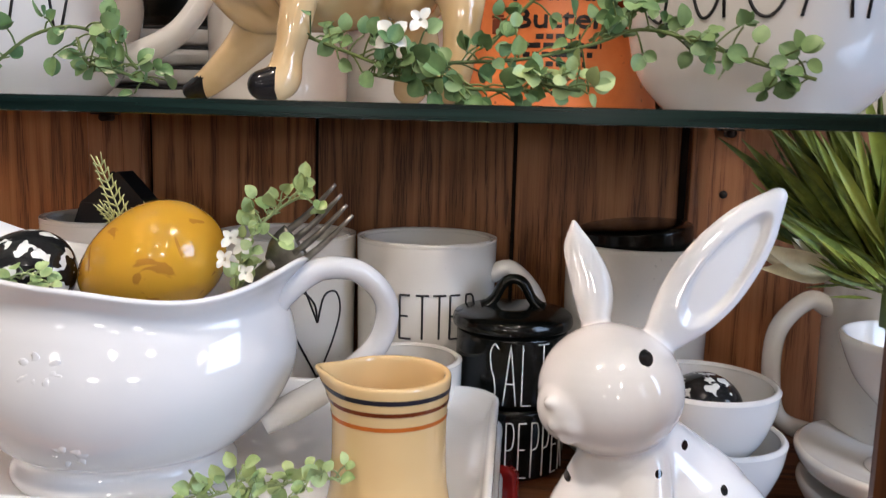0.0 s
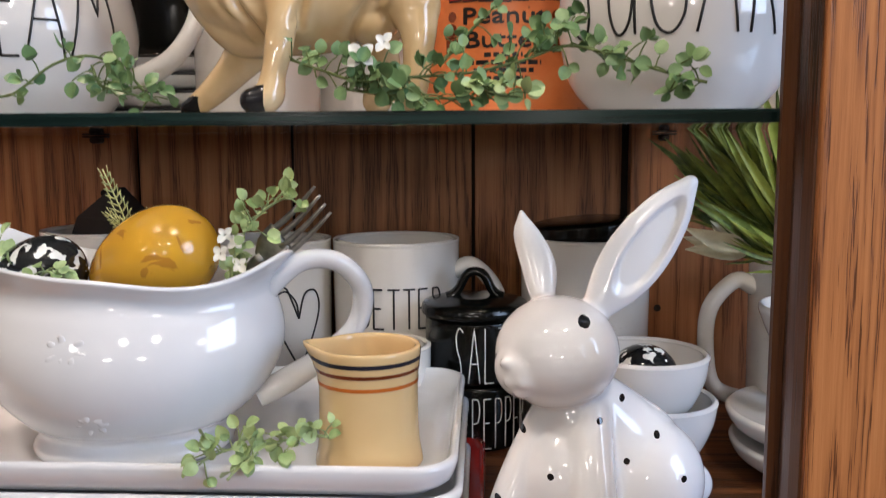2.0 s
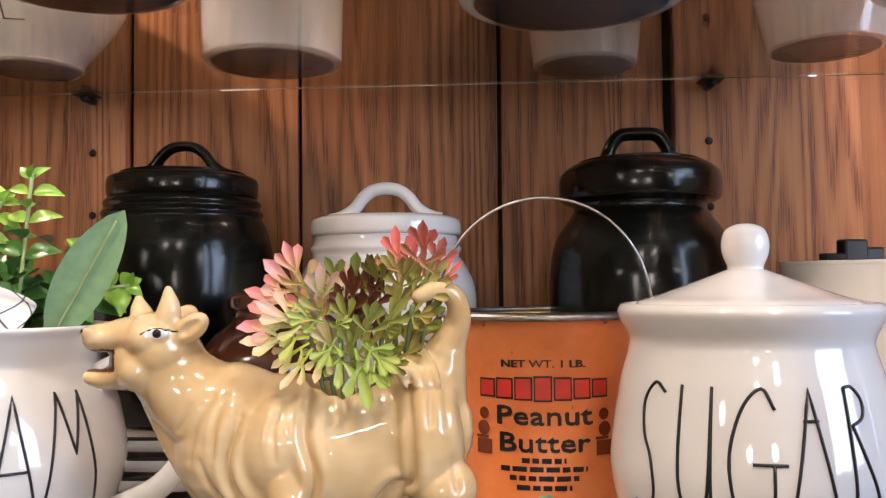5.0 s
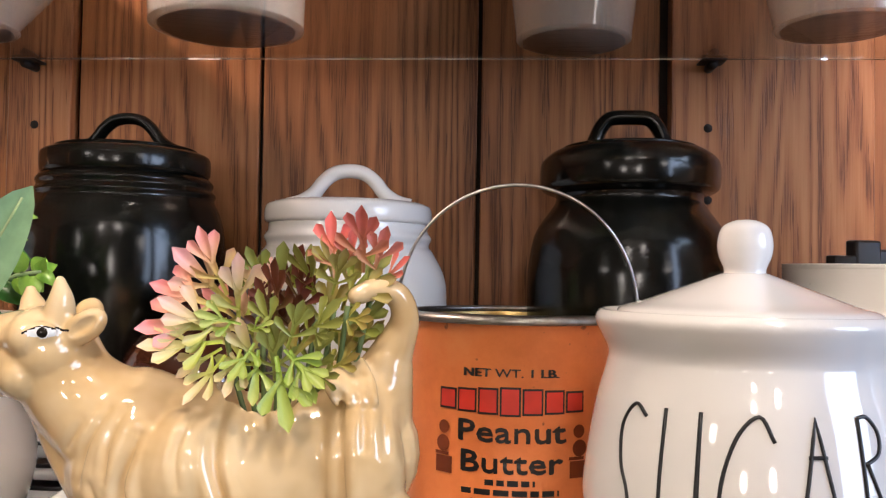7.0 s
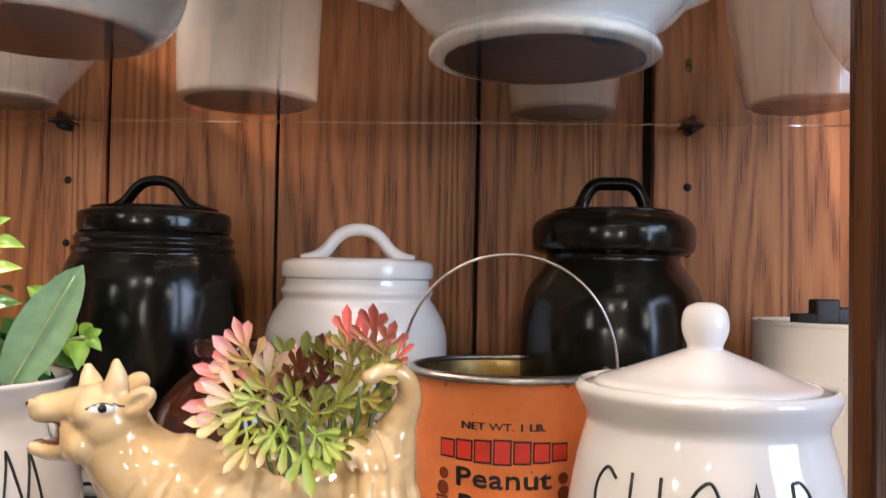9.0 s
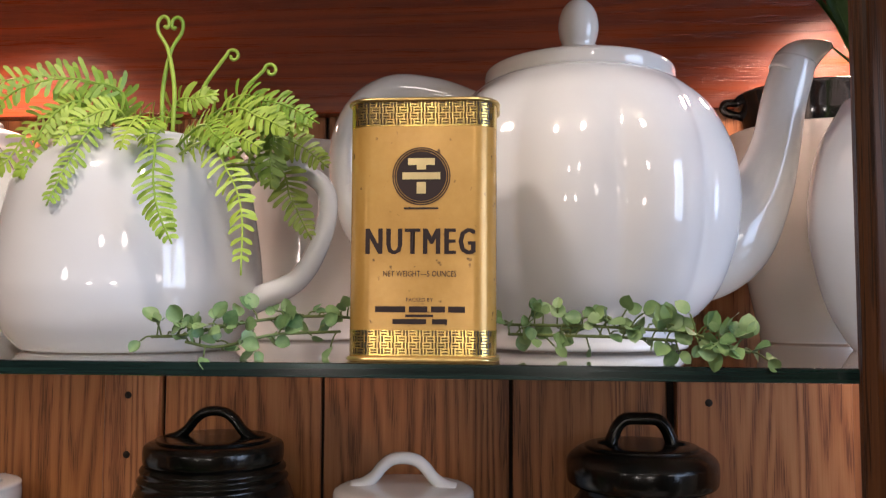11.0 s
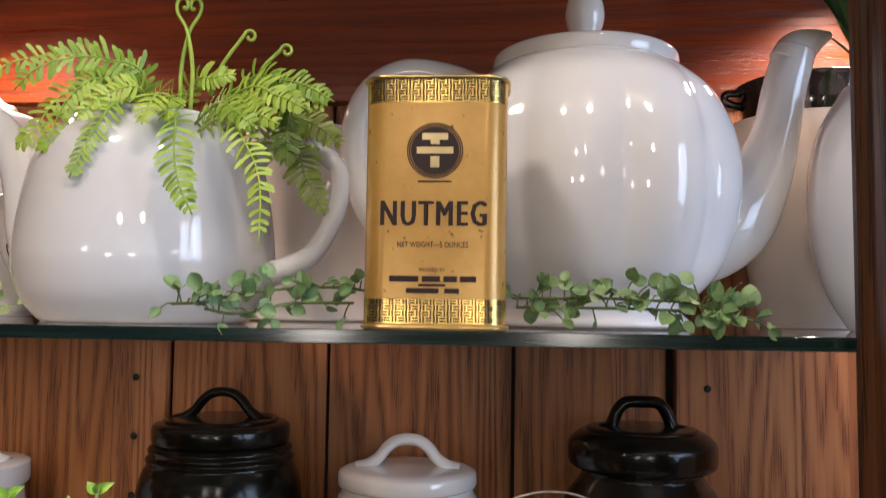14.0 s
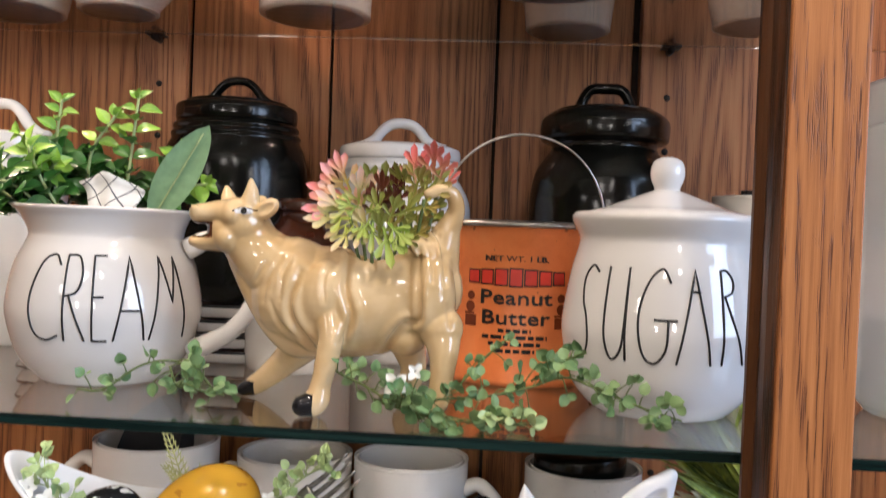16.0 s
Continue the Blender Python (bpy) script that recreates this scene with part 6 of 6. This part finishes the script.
def succulents():
    ob = thing("succulent_cluster", -0.042, 0.058, S2 + 0.088, "artificial succulents, pink, maroon, olive and cream, in the cow planter", "succulent")
    rng = random.Random(50)
    ln = 0.0250
    reach = ln * U
    paint = {"pink": two_tone("pink_leaves", (0.50, 0.46, 0.10), (0.84, 0.27, 0.27), (0.88, 0.42, 0.38), reach * 0.85), "blush": two_tone("blush_leaves", (0.42, 0.44, 0.07), (0.84, 0.48, 0.36), (0.88, 0.58, 0.48), reach * 0.9),
             "coral": two_tone("coral_leaves", (0.55, 0.30, 0.14), (0.74, 0.15, 0.13), (0.80, 0.26, 0.21), reach * 0.7), "maroon": two_tone("maroon_leaves", (0.15, 0.10, 0.03), (0.11, 0.026, 0.016), (0.18, 0.05, 0.022), reach * 0.6),
             "olive": two_tone("olive_leaves", (0.26, 0.29, 0.04), (0.24, 0.25, 0.06), (0.36, 0.36, 0.10), reach), "bronze": two_tone("bronze_leaves", (0.34, 0.32, 0.05), (0.28, 0.17, 0.05), (0.36, 0.26, 0.08), reach),
             "cream": two_tone("cream_tipped_leaves", (0.36, 0.42, 0.04), (0.74, 0.50, 0.28), (0.78, 0.58, 0.36), reach), "lime": two_tone("lime_leaves", (0.20, 0.30, 0.025), (0.34, 0.40, 0.06), (0.50, 0.53, 0.16), reach)}
    kinds = {c: {h: [fingered_mesh("rosette_leaf", ln, b, m, SPRAYS[h]) for b in (-0.12, 0.10)] for h in SPRAYS} for c, m in paint.items()}
    # each leaf: foot (x, depth, z), tip (x, z), colour, hand
    table = """-.002 -.010 .0415 -.0118 .0640 pink wide;-.001 -.014 .036 -.0260 .0470 pink five;.000 -.016 .033 -.0285 .0300 pink five;-.002 -.006 .038 -.0215 .0560 pink three;.0034 -.014 .032 .0042 .0560 blush five
.005 -.010 .034 .0125 .0540 blush three;.001 -.020 .028 -.0190 .0400 blush five;.012 -.008 .042 .0062 .0590 olive five;.0142 -.004 .040 .0165 .0600 olive three;.0167 -.014 .031 .0195 .0555 maroon wide
.020 -.010 .032 .0310 .0480 maroon five;.015 -.012 .034 .0105 .0480 maroon five;.022 -.008 .038 .0290 .0560 maroon five;.018 -.006 .040 .0240 .0600 maroon three;.018 -.020 .026 .0130 .0440 olive five
.022 -.020 .024 .0280 .0410 olive wide;.027 -.018 .026 .0400 .0400 olive five;.031 -.012 .040 .0265 .0615 olive five;.035 -.010 .042 .0410 .0605 bronze wide;.036 -.008 .044 .0330 .0640 bronze five
.038 -.012 .040 .0580 .0480 bronze five;.038 -.014 .034 .0520 .0340 bronze wide;.040 -.010 .042 .0570 .0560 olive five;.036 -.010 .048 .0350 .0715 coral five;.040 -.008 .050 .0425 .0660 coral three
.046 -.010 .050 .0475 .0735 coral wide;.049 -.010 .048 .0565 .0670 coral five;.050 -.006 .046 .0640 .0560 coral three;.0005 -.022 .026 -.0250 .0240 cream five;.001 -.024 .024 -.0150 .0150 cream five
.003 -.026 .022 -.0060 .0060 cream three;.000 -.020 .030 -.0225 .0330 cream five;.008 -.026 .024 .0060 .0080 cream three;.014 -.026 .024 .0150 .0050 lime three;.012 -.024 .026 .0060 .0140 lime five
.020 -.026 .022 .0275 .0010 lime three;.022 -.024 .024 .0370 .0110 lime wide;.024 -.024 .024 .0330 .0060 lime five;.010 -.022 .030 .0180 .0330 lime five;.006 -.020 .032 -.0080 .0360 lime five
.028 -.016 .030 .0370 .0270 olive five;.034 -.010 .030 .0470 .0280 bronze five;.012 .004 .036 .0080 .0540 olive five;.026 .004 .038 .0260 .0580 olive five;.036 .004 .036 .0440 .0560 bronze five;.000 .004 .030 -.0140 .0440 pink five
.010 -.012 .014 .0060 .0340 cream five;.016 -.012 .012 .0160 .0350 olive wide;.022 -.012 .012 .0240 .0340 bronze five;.028 -.010 .012 .0330 .0330 olive wide;.034 -.008 .014 .0430 .0310 bronze wide
.038 -.006 .018 .0500 .0380 olive five;.006 -.010 .016 -.0040 .0330 cream five;.024 -.008 .024 .0220 .0470 maroon wide;.032 -.006 .026 .0360 .0490 bronze wide;.014 -.006 .024 .0120 .0470 maroon wide
.030 -.018 .014 .0420 .0160 olive five;.034 -.014 .016 .0480 .0220 bronze five;.026 -.020 .014 .0330 .0170 lime five;.018 -.020 .014 .0210 .0180 lime wide;.008 -.018 .018 .0020 .0200 cream five;.040 -.004 .026 .0540 .0430 olive wide
.020 .000 .020 .0190 .0430 maroon wide;.040 .000 .020 .0520 .0330 bronze wide;.006 .000 .022 .0000 .0440 blush wide"""
    for row in table.replace("\n", ";").split(";"):
        x, y, z, tx, tz, colour, hand = row.split()
        foot = Vector((float(x), float(y), float(z)))
        way = Vector((float(tx) - foot.x, rng.uniform(-0.010, -0.001), float(tz) - foot.z))
        mesh = rng.choice(kinds[colour][hand])
        leaf(ob, mesh, foot, way, Vector((rng.gauss(0, 0.30), -1.0, 0.30 + rng.gauss(0, 0.25))), way.length / ln * rng.uniform(0.95, 1.08))
    # bare stalks gathered in the planting hole
    for k in range(9):
        x = -0.002 + 0.050 * k / 8
        part("stem", tube([(0.008 + x * 0.35, rng.uniform(-0.008, 0.004), -0.012), (x * 0.8 + 0.003, -0.010, 0.012), (x, -0.012 + rng.uniform(-0.006, 0.006), 0.028 + 0.012 * k / 8)], 0.0010, 6, 5), M["stem"], ob)


succulents()


# fern in the white teapot
def frond(ob, pts, width, pairs, material, name="frond"):
    line = curve(pts, 10)
    bits = [tube(pts, [0.0011, 0.0008, 0.0005][: len(pts)] + [0.0005] * max(0, len(pts) - 3), 5, 6)]
    bm = bmesh.new()
    n = len(line) - 1
    rng = random.Random(int(abs(pts[-1][0] * 9000 + pts[-1][2] * 5000)))
    for k in range(pairs):
        s = 0.16 + 0.82 * (k + rng.uniform(-0.2, 0.2)) / pairs
        s = min(max(s, 0.05), 0.985)
        i = min(int(s * n), n - 1)
        f = s * n - i
        p = Vector(line[i]) * (1 - f) + Vector(line[i + 1]) * f
        d = (Vector(line[i + 1]) - Vector(line[i])).normalized()
        view = Vector((0, -1, 0.25))
        side = d.cross(view).normalized()
        nrm = side.cross(d).normalized()
        size = width * math.sin(math.pi * (0.20 + 0.74 * s)) ** 0.8
        h = max(width * 0.27, 0.0016)
        for sg in (-1, 1):
            ax = (side * sg + d * rng.uniform(0.35, 0.65) + nrm * rng.uniform(-0.4, 0.2)).normalized()
            size *= rng.uniform(0.86, 1.14)
            ed = d
            q = [(0.0, -0.24), (0.3, -0.34), (0.6, -0.46), (0.85, -0.45), (0.97, -0.2), (1.0, 0.1), (0.86, 0.45), (0.6, 0.46), (0.3, 0.34), (0.0, 0.24)]
            ring = [bm.verts.new(p + ax * size * u + ed * h * v + nrm * (0.0012 * u * (1 - u) * 3)) for u, v in q]
            bm.faces.new(ring)
    bits.append(bm)
    part(name, join(*bits), material, ob)


def fern():
    ob = thing("fern", -0.1725, 0.092, S3 + 0.092, "lively green artificial fern with curled tips, spilling from the teapot", "fern")
    f = M["leaf_fern"]
    fronds = [((0, 0, 0), (0.007, -0.022, 0.039), (-0.007, -0.032, 0.046), (-0.024, -0.037, 0.046), (-0.041, -0.042, 0.039), (-0.052, -0.044, 0.027)), ((0, 0, 0), (0.004, -0.042, 0.021), (-0.003, -0.058, 0.000), (-0.010, -0.064, -0.022)),
              ((0, 0, 0), (-0.009, -0.032, 0.034), (-0.023, -0.042, 0.024), (-0.031, -0.047, 0.001), (-0.034, -0.047, -0.006)), ((0, 0, 0), (0.038, -0.057, 0.009), (0.044, -0.070, -0.010), (0.049, -0.075, -0.026), (0.057, -0.078, -0.041)),
              ((0.01, 0, 0), (0.060, -0.052, 0.010), (0.078, -0.067, -0.007), (0.087, -0.074, -0.026), (0.089, -0.079, -0.055)), ((0.01, 0, 0), (0.063, -0.022, 0.037), (0.082, -0.032, 0.035), (0.099, -0.037, 0.030), (0.114, -0.040, 0.021)),
              ((0.01, 0, 0), (0.063, -0.032, 0.029), (0.085, -0.042, 0.024), (0.101, -0.047, 0.016)), ((0.01, 0, 0), (0.055, -0.047, 0.018), (0.070, -0.062, 0.011), (0.082, -0.068, 0.002)), ((0, 0, 0), (0.024, -0.042, 0.024), (0.025, -0.057, 0.015), (0.026, -0.066, 0.004)),
              ((0, 0, 0), (-0.001, -0.012, 0.041), (-0.020, -0.012, 0.042), (-0.039, -0.012, 0.034)), ((0.01, 0, 0), (0.031, -0.017, 0.036), (0.045, -0.022, 0.039), (0.057, -0.022, 0.041)), ((0, 0, 0), (0.013, -0.037, 0.028), (-0.003, -0.047, 0.023), (-0.012, -0.056, 0.008))]
    fronds += [tuple((x - 0.005 * i, y + 0.010 * (i > 0), z + 0.0015 * i) for i, (x, y, z) in enumerate(fronds[q])) for q in (0, 2, 11)]
    fronds += [tuple((x + 0.003 * i, y + 0.010 * (i > 0), z + 0.0012 * i) for i, (x, y, z) in enumerate(fronds[q])) for q in (6, 7, 8)]
    for k, pts in enumerate(fronds):
        frond(ob, pts, 0.0095 if k % 3 else 0.0108, 20, f)
    for pts in (((0.02, 0, 0.005), (0.082, -0.012, 0.005), (0.094, -0.014, -0.013), (0.105, -0.014, -0.034)), ((0.02, 0, 0.005), (0.077, -0.007, 0.020), (0.097, -0.012, 0.016), (0.114, -0.017, 0.003)), ((0.02, 0, 0.005), (0.084, -0.032, 0.019), (0.089, -0.037, 0.005), (0.090, -0.039, -0.011)), ((0, 0, 0), (-0.04, 0.01, 0.02), (-0.06, 0.01, 0.0), (-0.075, 0.01, -0.02))):
        frond(ob, pts, 0.0110, 20, M["leaf_fern_dark"])

    def curl(base, top, r, turn):
        b, t = Vector(base), Vector(top)
        pts = [tuple(b), tuple(b.lerp(t, 0.5) + Vector((-0.003 * turn, 0, 0))), tuple(t)]
        for k in range(1, 10):
            a = k * 0.75
            rr = r * (1 - k / 12)
            pts.append((t.x + turn * (r - rr * math.cos(a)), t.y, t.z + rr * math.sin(a)))
        part("curl", tube(pts, [0.0012, 0.0011, 0.001] + [0.0009] * 9, 8, 4), f, ob, "curled young frond")

    # two young fronds that cross and curl into a heart
    for sg in (-1, 1):
        shape = [(-0.0030, 0.020), (-0.0036, 0.040), (-0.0020, 0.054), (0.0010, 0.0660), (0.0058, 0.0740), (0.0064, 0.0795), (0.0040, 0.0825), (0.0012, 0.0815), (0.0004, 0.0780), (0.0016, 0.0765), (0.0028, 0.0775)]
        part("curl", tube([(0.0300 + sg * a, -0.022 + 0.0008 * sg, c) for a, c in shape], [0.0012] * 3 + [0.0010] * 8, 8, 4), f, ob, "curled young frond")
    curl((0.042, -0.018, 0.030), (0.060, -0.022, 0.061), 0.004, 1)
    curl((0.068, -0.02, 0.036), (0.080, -0.022, 0.053), 0.004, 1)


fern()


# husks and blades
def husk_bunch(x, y, z, tips, seed, label, pale=(), wide=1.0, material="husk"):
    """Dried leaf blades tied at the foot; each tip is (x, z) from the foot, with a count of blades near it."""
    ob = thing("husk_bunch", x, y, z, label, "foliage")
    rng = random.Random(seed)
    blades = [leaf_mesh("blade", 0.085, w * wide, "lance", c, b, M[material], 8) for w, c, b in ((0.0072, 0.7, 0.12), (0.0100, 0.9, -0.14), (0.0048, 0.5, 0.22), (0.0085, 1.1, 0.02))]
    dry = [leaf_mesh("husk", 0.04, w, "lance", 0.9, b, M["husk_pale"], 6) for w, b in ((0.014, 0.2), (0.009, -0.3))]
    for tx, tz, count in tips:
        for k in range(int(count * 1.5)):
            w = Vector((tx + rng.gauss(0, 0.006), rng.gauss(-0.006, 0.016), tz + rng.gauss(0, 0.006)))
            start = rng.uniform(0.0, 0.45)
            leaf(ob, rng.choice(blades), w * start + Vector((rng.gauss(0, 0.004), rng.gauss(0, 0.006), rng.gauss(0, 0.004))), w, (rng.gauss(0, 0.7), -1, rng.gauss(0, 0.6)), w.length / 0.085 * (1 - start) * rng.uniform(0.9, 1.1), "blade")
    for tx, tz, count in pale:
        for k in range(count):
            w = Vector((tx, rng.gauss(-0.016, 0.006), tz + rng.gauss(0, 0.003)))
            leaf(ob, rng.choice(dry), w * 0.45, w + Vector((0, 0, rng.gauss(0, 0.01))), (0.2, -1, rng.gauss(0, 0.7)), rng.uniform(0.8, 1.15), "husk")
    part("tie", tube([(0.0, 0, -0.02), (0.0, 0, 0.012)], 0.006, 10, 2), M["stem"], ob)


husk_bunch(0.2446, 0.160, 1.212, ((-0.075, 0.070, 7), (-0.069, 0.083, 8), (-0.057, 0.092, 8), (-0.046, 0.104, 5), (-0.041, 0.067, 9), (-0.032, 0.080, 9), (-0.059, 0.051, 9), (-0.024, 0.061, 9), (-0.066, 0.040, 8), (-0.070, 0.052, 7), (-0.050, 0.020, 8), (-0.055, 0.030, 6), (-0.012, 0.075, 7), (0.01, 0.07, 6), (0.03, 0.08, 5), (-0.035, 0.008, 5)), 60, "bunch of green husk blades standing in a white cup", ((-0.072, 0.019, 3), (-0.072, 0.029, 2), (-0.064, 0.040, 2)))
husk_bunch(0.262, 0.14, S3 + 0.125, ((-0.046, 0.105, 6), (-0.040, 0.115, 6), (-0.050, 0.095, 4), (-0.032, 0.11, 6), (-0.036, 0.080, 6), (0.0, 0.09, 5)), 61, "dark green husk blades standing in a white pot", wide=0.8, material="husk_dark")

# --- eggs and fork in the gravy boat ---
def egg(name, x, y, z, a, b, turn, material, label):
    ob = part(name, lathe([(b * math.sin(t) * (1 - 0.17 * math.cos(t)), -a * math.cos(t)) for t in np.linspace(0.02, math.pi - 0.02, 15)], 40, 2), material)
    ob.matrix_world = Matrix.Translation(at(x, y, z)) @ pose(0, 0, 0, *turn)
    return tagged(ob, label, "egg", "decorated eggs")


def mottled(name, base, blot, scale, edge, width):
    m = ceramic(name, base, 0.18)
    t = m.node_tree
    b = t.nodes["Principled BSDF"]
    old = b.inputs["Base Color"].links[0].from_socket
    n = tex(t, "ShaderNodeTexNoise", Scale=scale, Detail=2.5, Distortion=1.2)
    t.links.new(coords(t), n.inputs["Vector"])
    t.links.new(mix(t, ramp(t, n.outputs[0], ((edge, (0, 0, 0)), (edge + width, (1, 1, 1)))), old, blot), b.inputs["Base Color"])
    return m


def flowered(name, scale):
    m, t, b = nodes(name)
    v = tex(t, "ShaderNodeTexVoronoi", Scale=scale)
    t.links.new(coords(t), v.inputs["Vector"])
    n = tex(t, "ShaderNodeTexNoise", Scale=scale * 2.2, Detail=1.0)
    t.links.new(coords(t), n.inputs["Vector"])
    add = t.nodes.new("ShaderNodeMath")
    add.operation = "ADD"
    t.links.new(v.outputs["Distance"], add.inputs[0])
    t.links.new(n.outputs[0], add.inputs[1])
    t.links.new(ramp(t, add.outputs[0], ((0.86, (0.75, 0.75, 0.72)), (0.90, (0.012, 0.013, 0.014)))), b.inputs["Base Color"])
    b.inputs["Roughness"].default_value = 0.12
    return m


M["egg_yellow"] = mottled("yellow_mottled_egg", (0.64, 0.34, 0.025), (0.44, 0.20, 0.02), 60.0, 0.58, 0.03)
M["egg_flower"] = flowered("black_flowered_egg", 130.0)
egg("decorated_egg", -0.141, 0.090, 1.2235, 0.0400, 0.0278, (0, 66, -8), M["egg_yellow"], "yellow egg with brown mottling, lying in the gravy boat")
egg("decorated_egg", -0.203, 0.080, 1.217, 0.027, 0.0205, (0, 75, 20), M["egg_flower"], "black egg with white flower pattern in the gravy boat")
egg("decorated_egg", 0.150, 0.172, S1 + 0.068, 0.026, 0.0200, (70, 80, 0), M["egg_flower"], "black egg with white flower pattern in a small bowl")


def fork():
    ob = thing("fork", -0.106, 0.094, 1.205, "old tarnished dinner fork standing in the gravy boat", "fork")
    d, up = Vector((0.80, -0.02, 0.62)).normalized(), Vector((-0.5, -0.5, 0.65))
    side = Vector((0.30, 0.86, -0.40)).normalized()
    part("shank", tube([tuple(d * -0.05), tuple(d * 0.01), tuple(d * 0.034)], [0.0030, 0.0022, 0.0035], 10, 5, 0.5), M["pewter"], ob)
    part("palm", tube([tuple(d * 0.032), tuple(d * 0.040), tuple(d * 0.050)], [0.0045, 0.0100, 0.0115], 12, 5, 0.22), M["pewter"], ob)
    for k in range(4):
        o = Vector((-0.4, 0.3, 0.55)).normalized() * (k - 1.5) * 0.0060
        part("tine", tube([tuple(d * 0.046 + o), tuple(d * 0.062 + o + Vector((0, 0, 0.001))), tuple(d * 0.080 + o * 1.05 + Vector((-0.001, 0, 0.004)))], [0.0019, 0.0016, 0.0008], 8, 4), M["pewter"], ob)


fork()

# ---- planks of the back, with the shelf supports ----
back = bpy.data.objects["wall_back"]


def plank(x0, x1, y0, name="plank", mat="plank"):
    w = x1 - x0
    return part(name, box(x0, x1, y0, 0.353, S1 - 0.01, 1.8835, 0.0008, 1), M[mat], back, "", False)


for x0, x1 in ((-0.775, -0.622), (-0.619, -0.462), (-0.459, -0.3035), (-0.2535, -0.1208), (-0.1178, 0.0350), (0.0380, 0.1615), (0.305, 0.46), (0.463, 0.62), (0.623, 0.795)):
    plank(x0, x1, 0.347)
for x0, x1, hx in ((-0.3030, -0.2566, -0.2825), (0.1680, 0.3040, 0.1930)):
    s = plank(x0, x1, 0.3395, "strip", "strip")
    for k in range(11):
        z = 1.592 - 0.0492 * k + 0.0492 * 1
        if any(abs(z - (top - 0.011)) < 0.012 for top in (S2, S3)):
            continue
        # flat dark disc, its colour standing for the shade inside a drilled hole
        h = part("peg_hole", lathe([(0.0028, -0.0004), (0.0030, 0.0), (0.0, 0.0)], 16, 1), M["gap"], s)
        h.matrix_basis = Matrix.Translation(at(hx, 0.3392, z)) @ pose(0, 0, 0, 90, 0, 0)
    for top in (S2, S3):
        ob = thing("shelf_support", hx, 0.334, top - 0.0064, "dark bronze shelf pin under the glass shelf", "shelf pin", "shelf supports")
        part("pin", join(tube([(0, 0.006, -0.0035), (0, -0.010, -0.0035)], 0.0030, 12, 2), box(-0.0085, 0.0085, -0.012, 0.0045, -0.0016, -0.0001, 0.0005, 1)), M["peg"], ob)
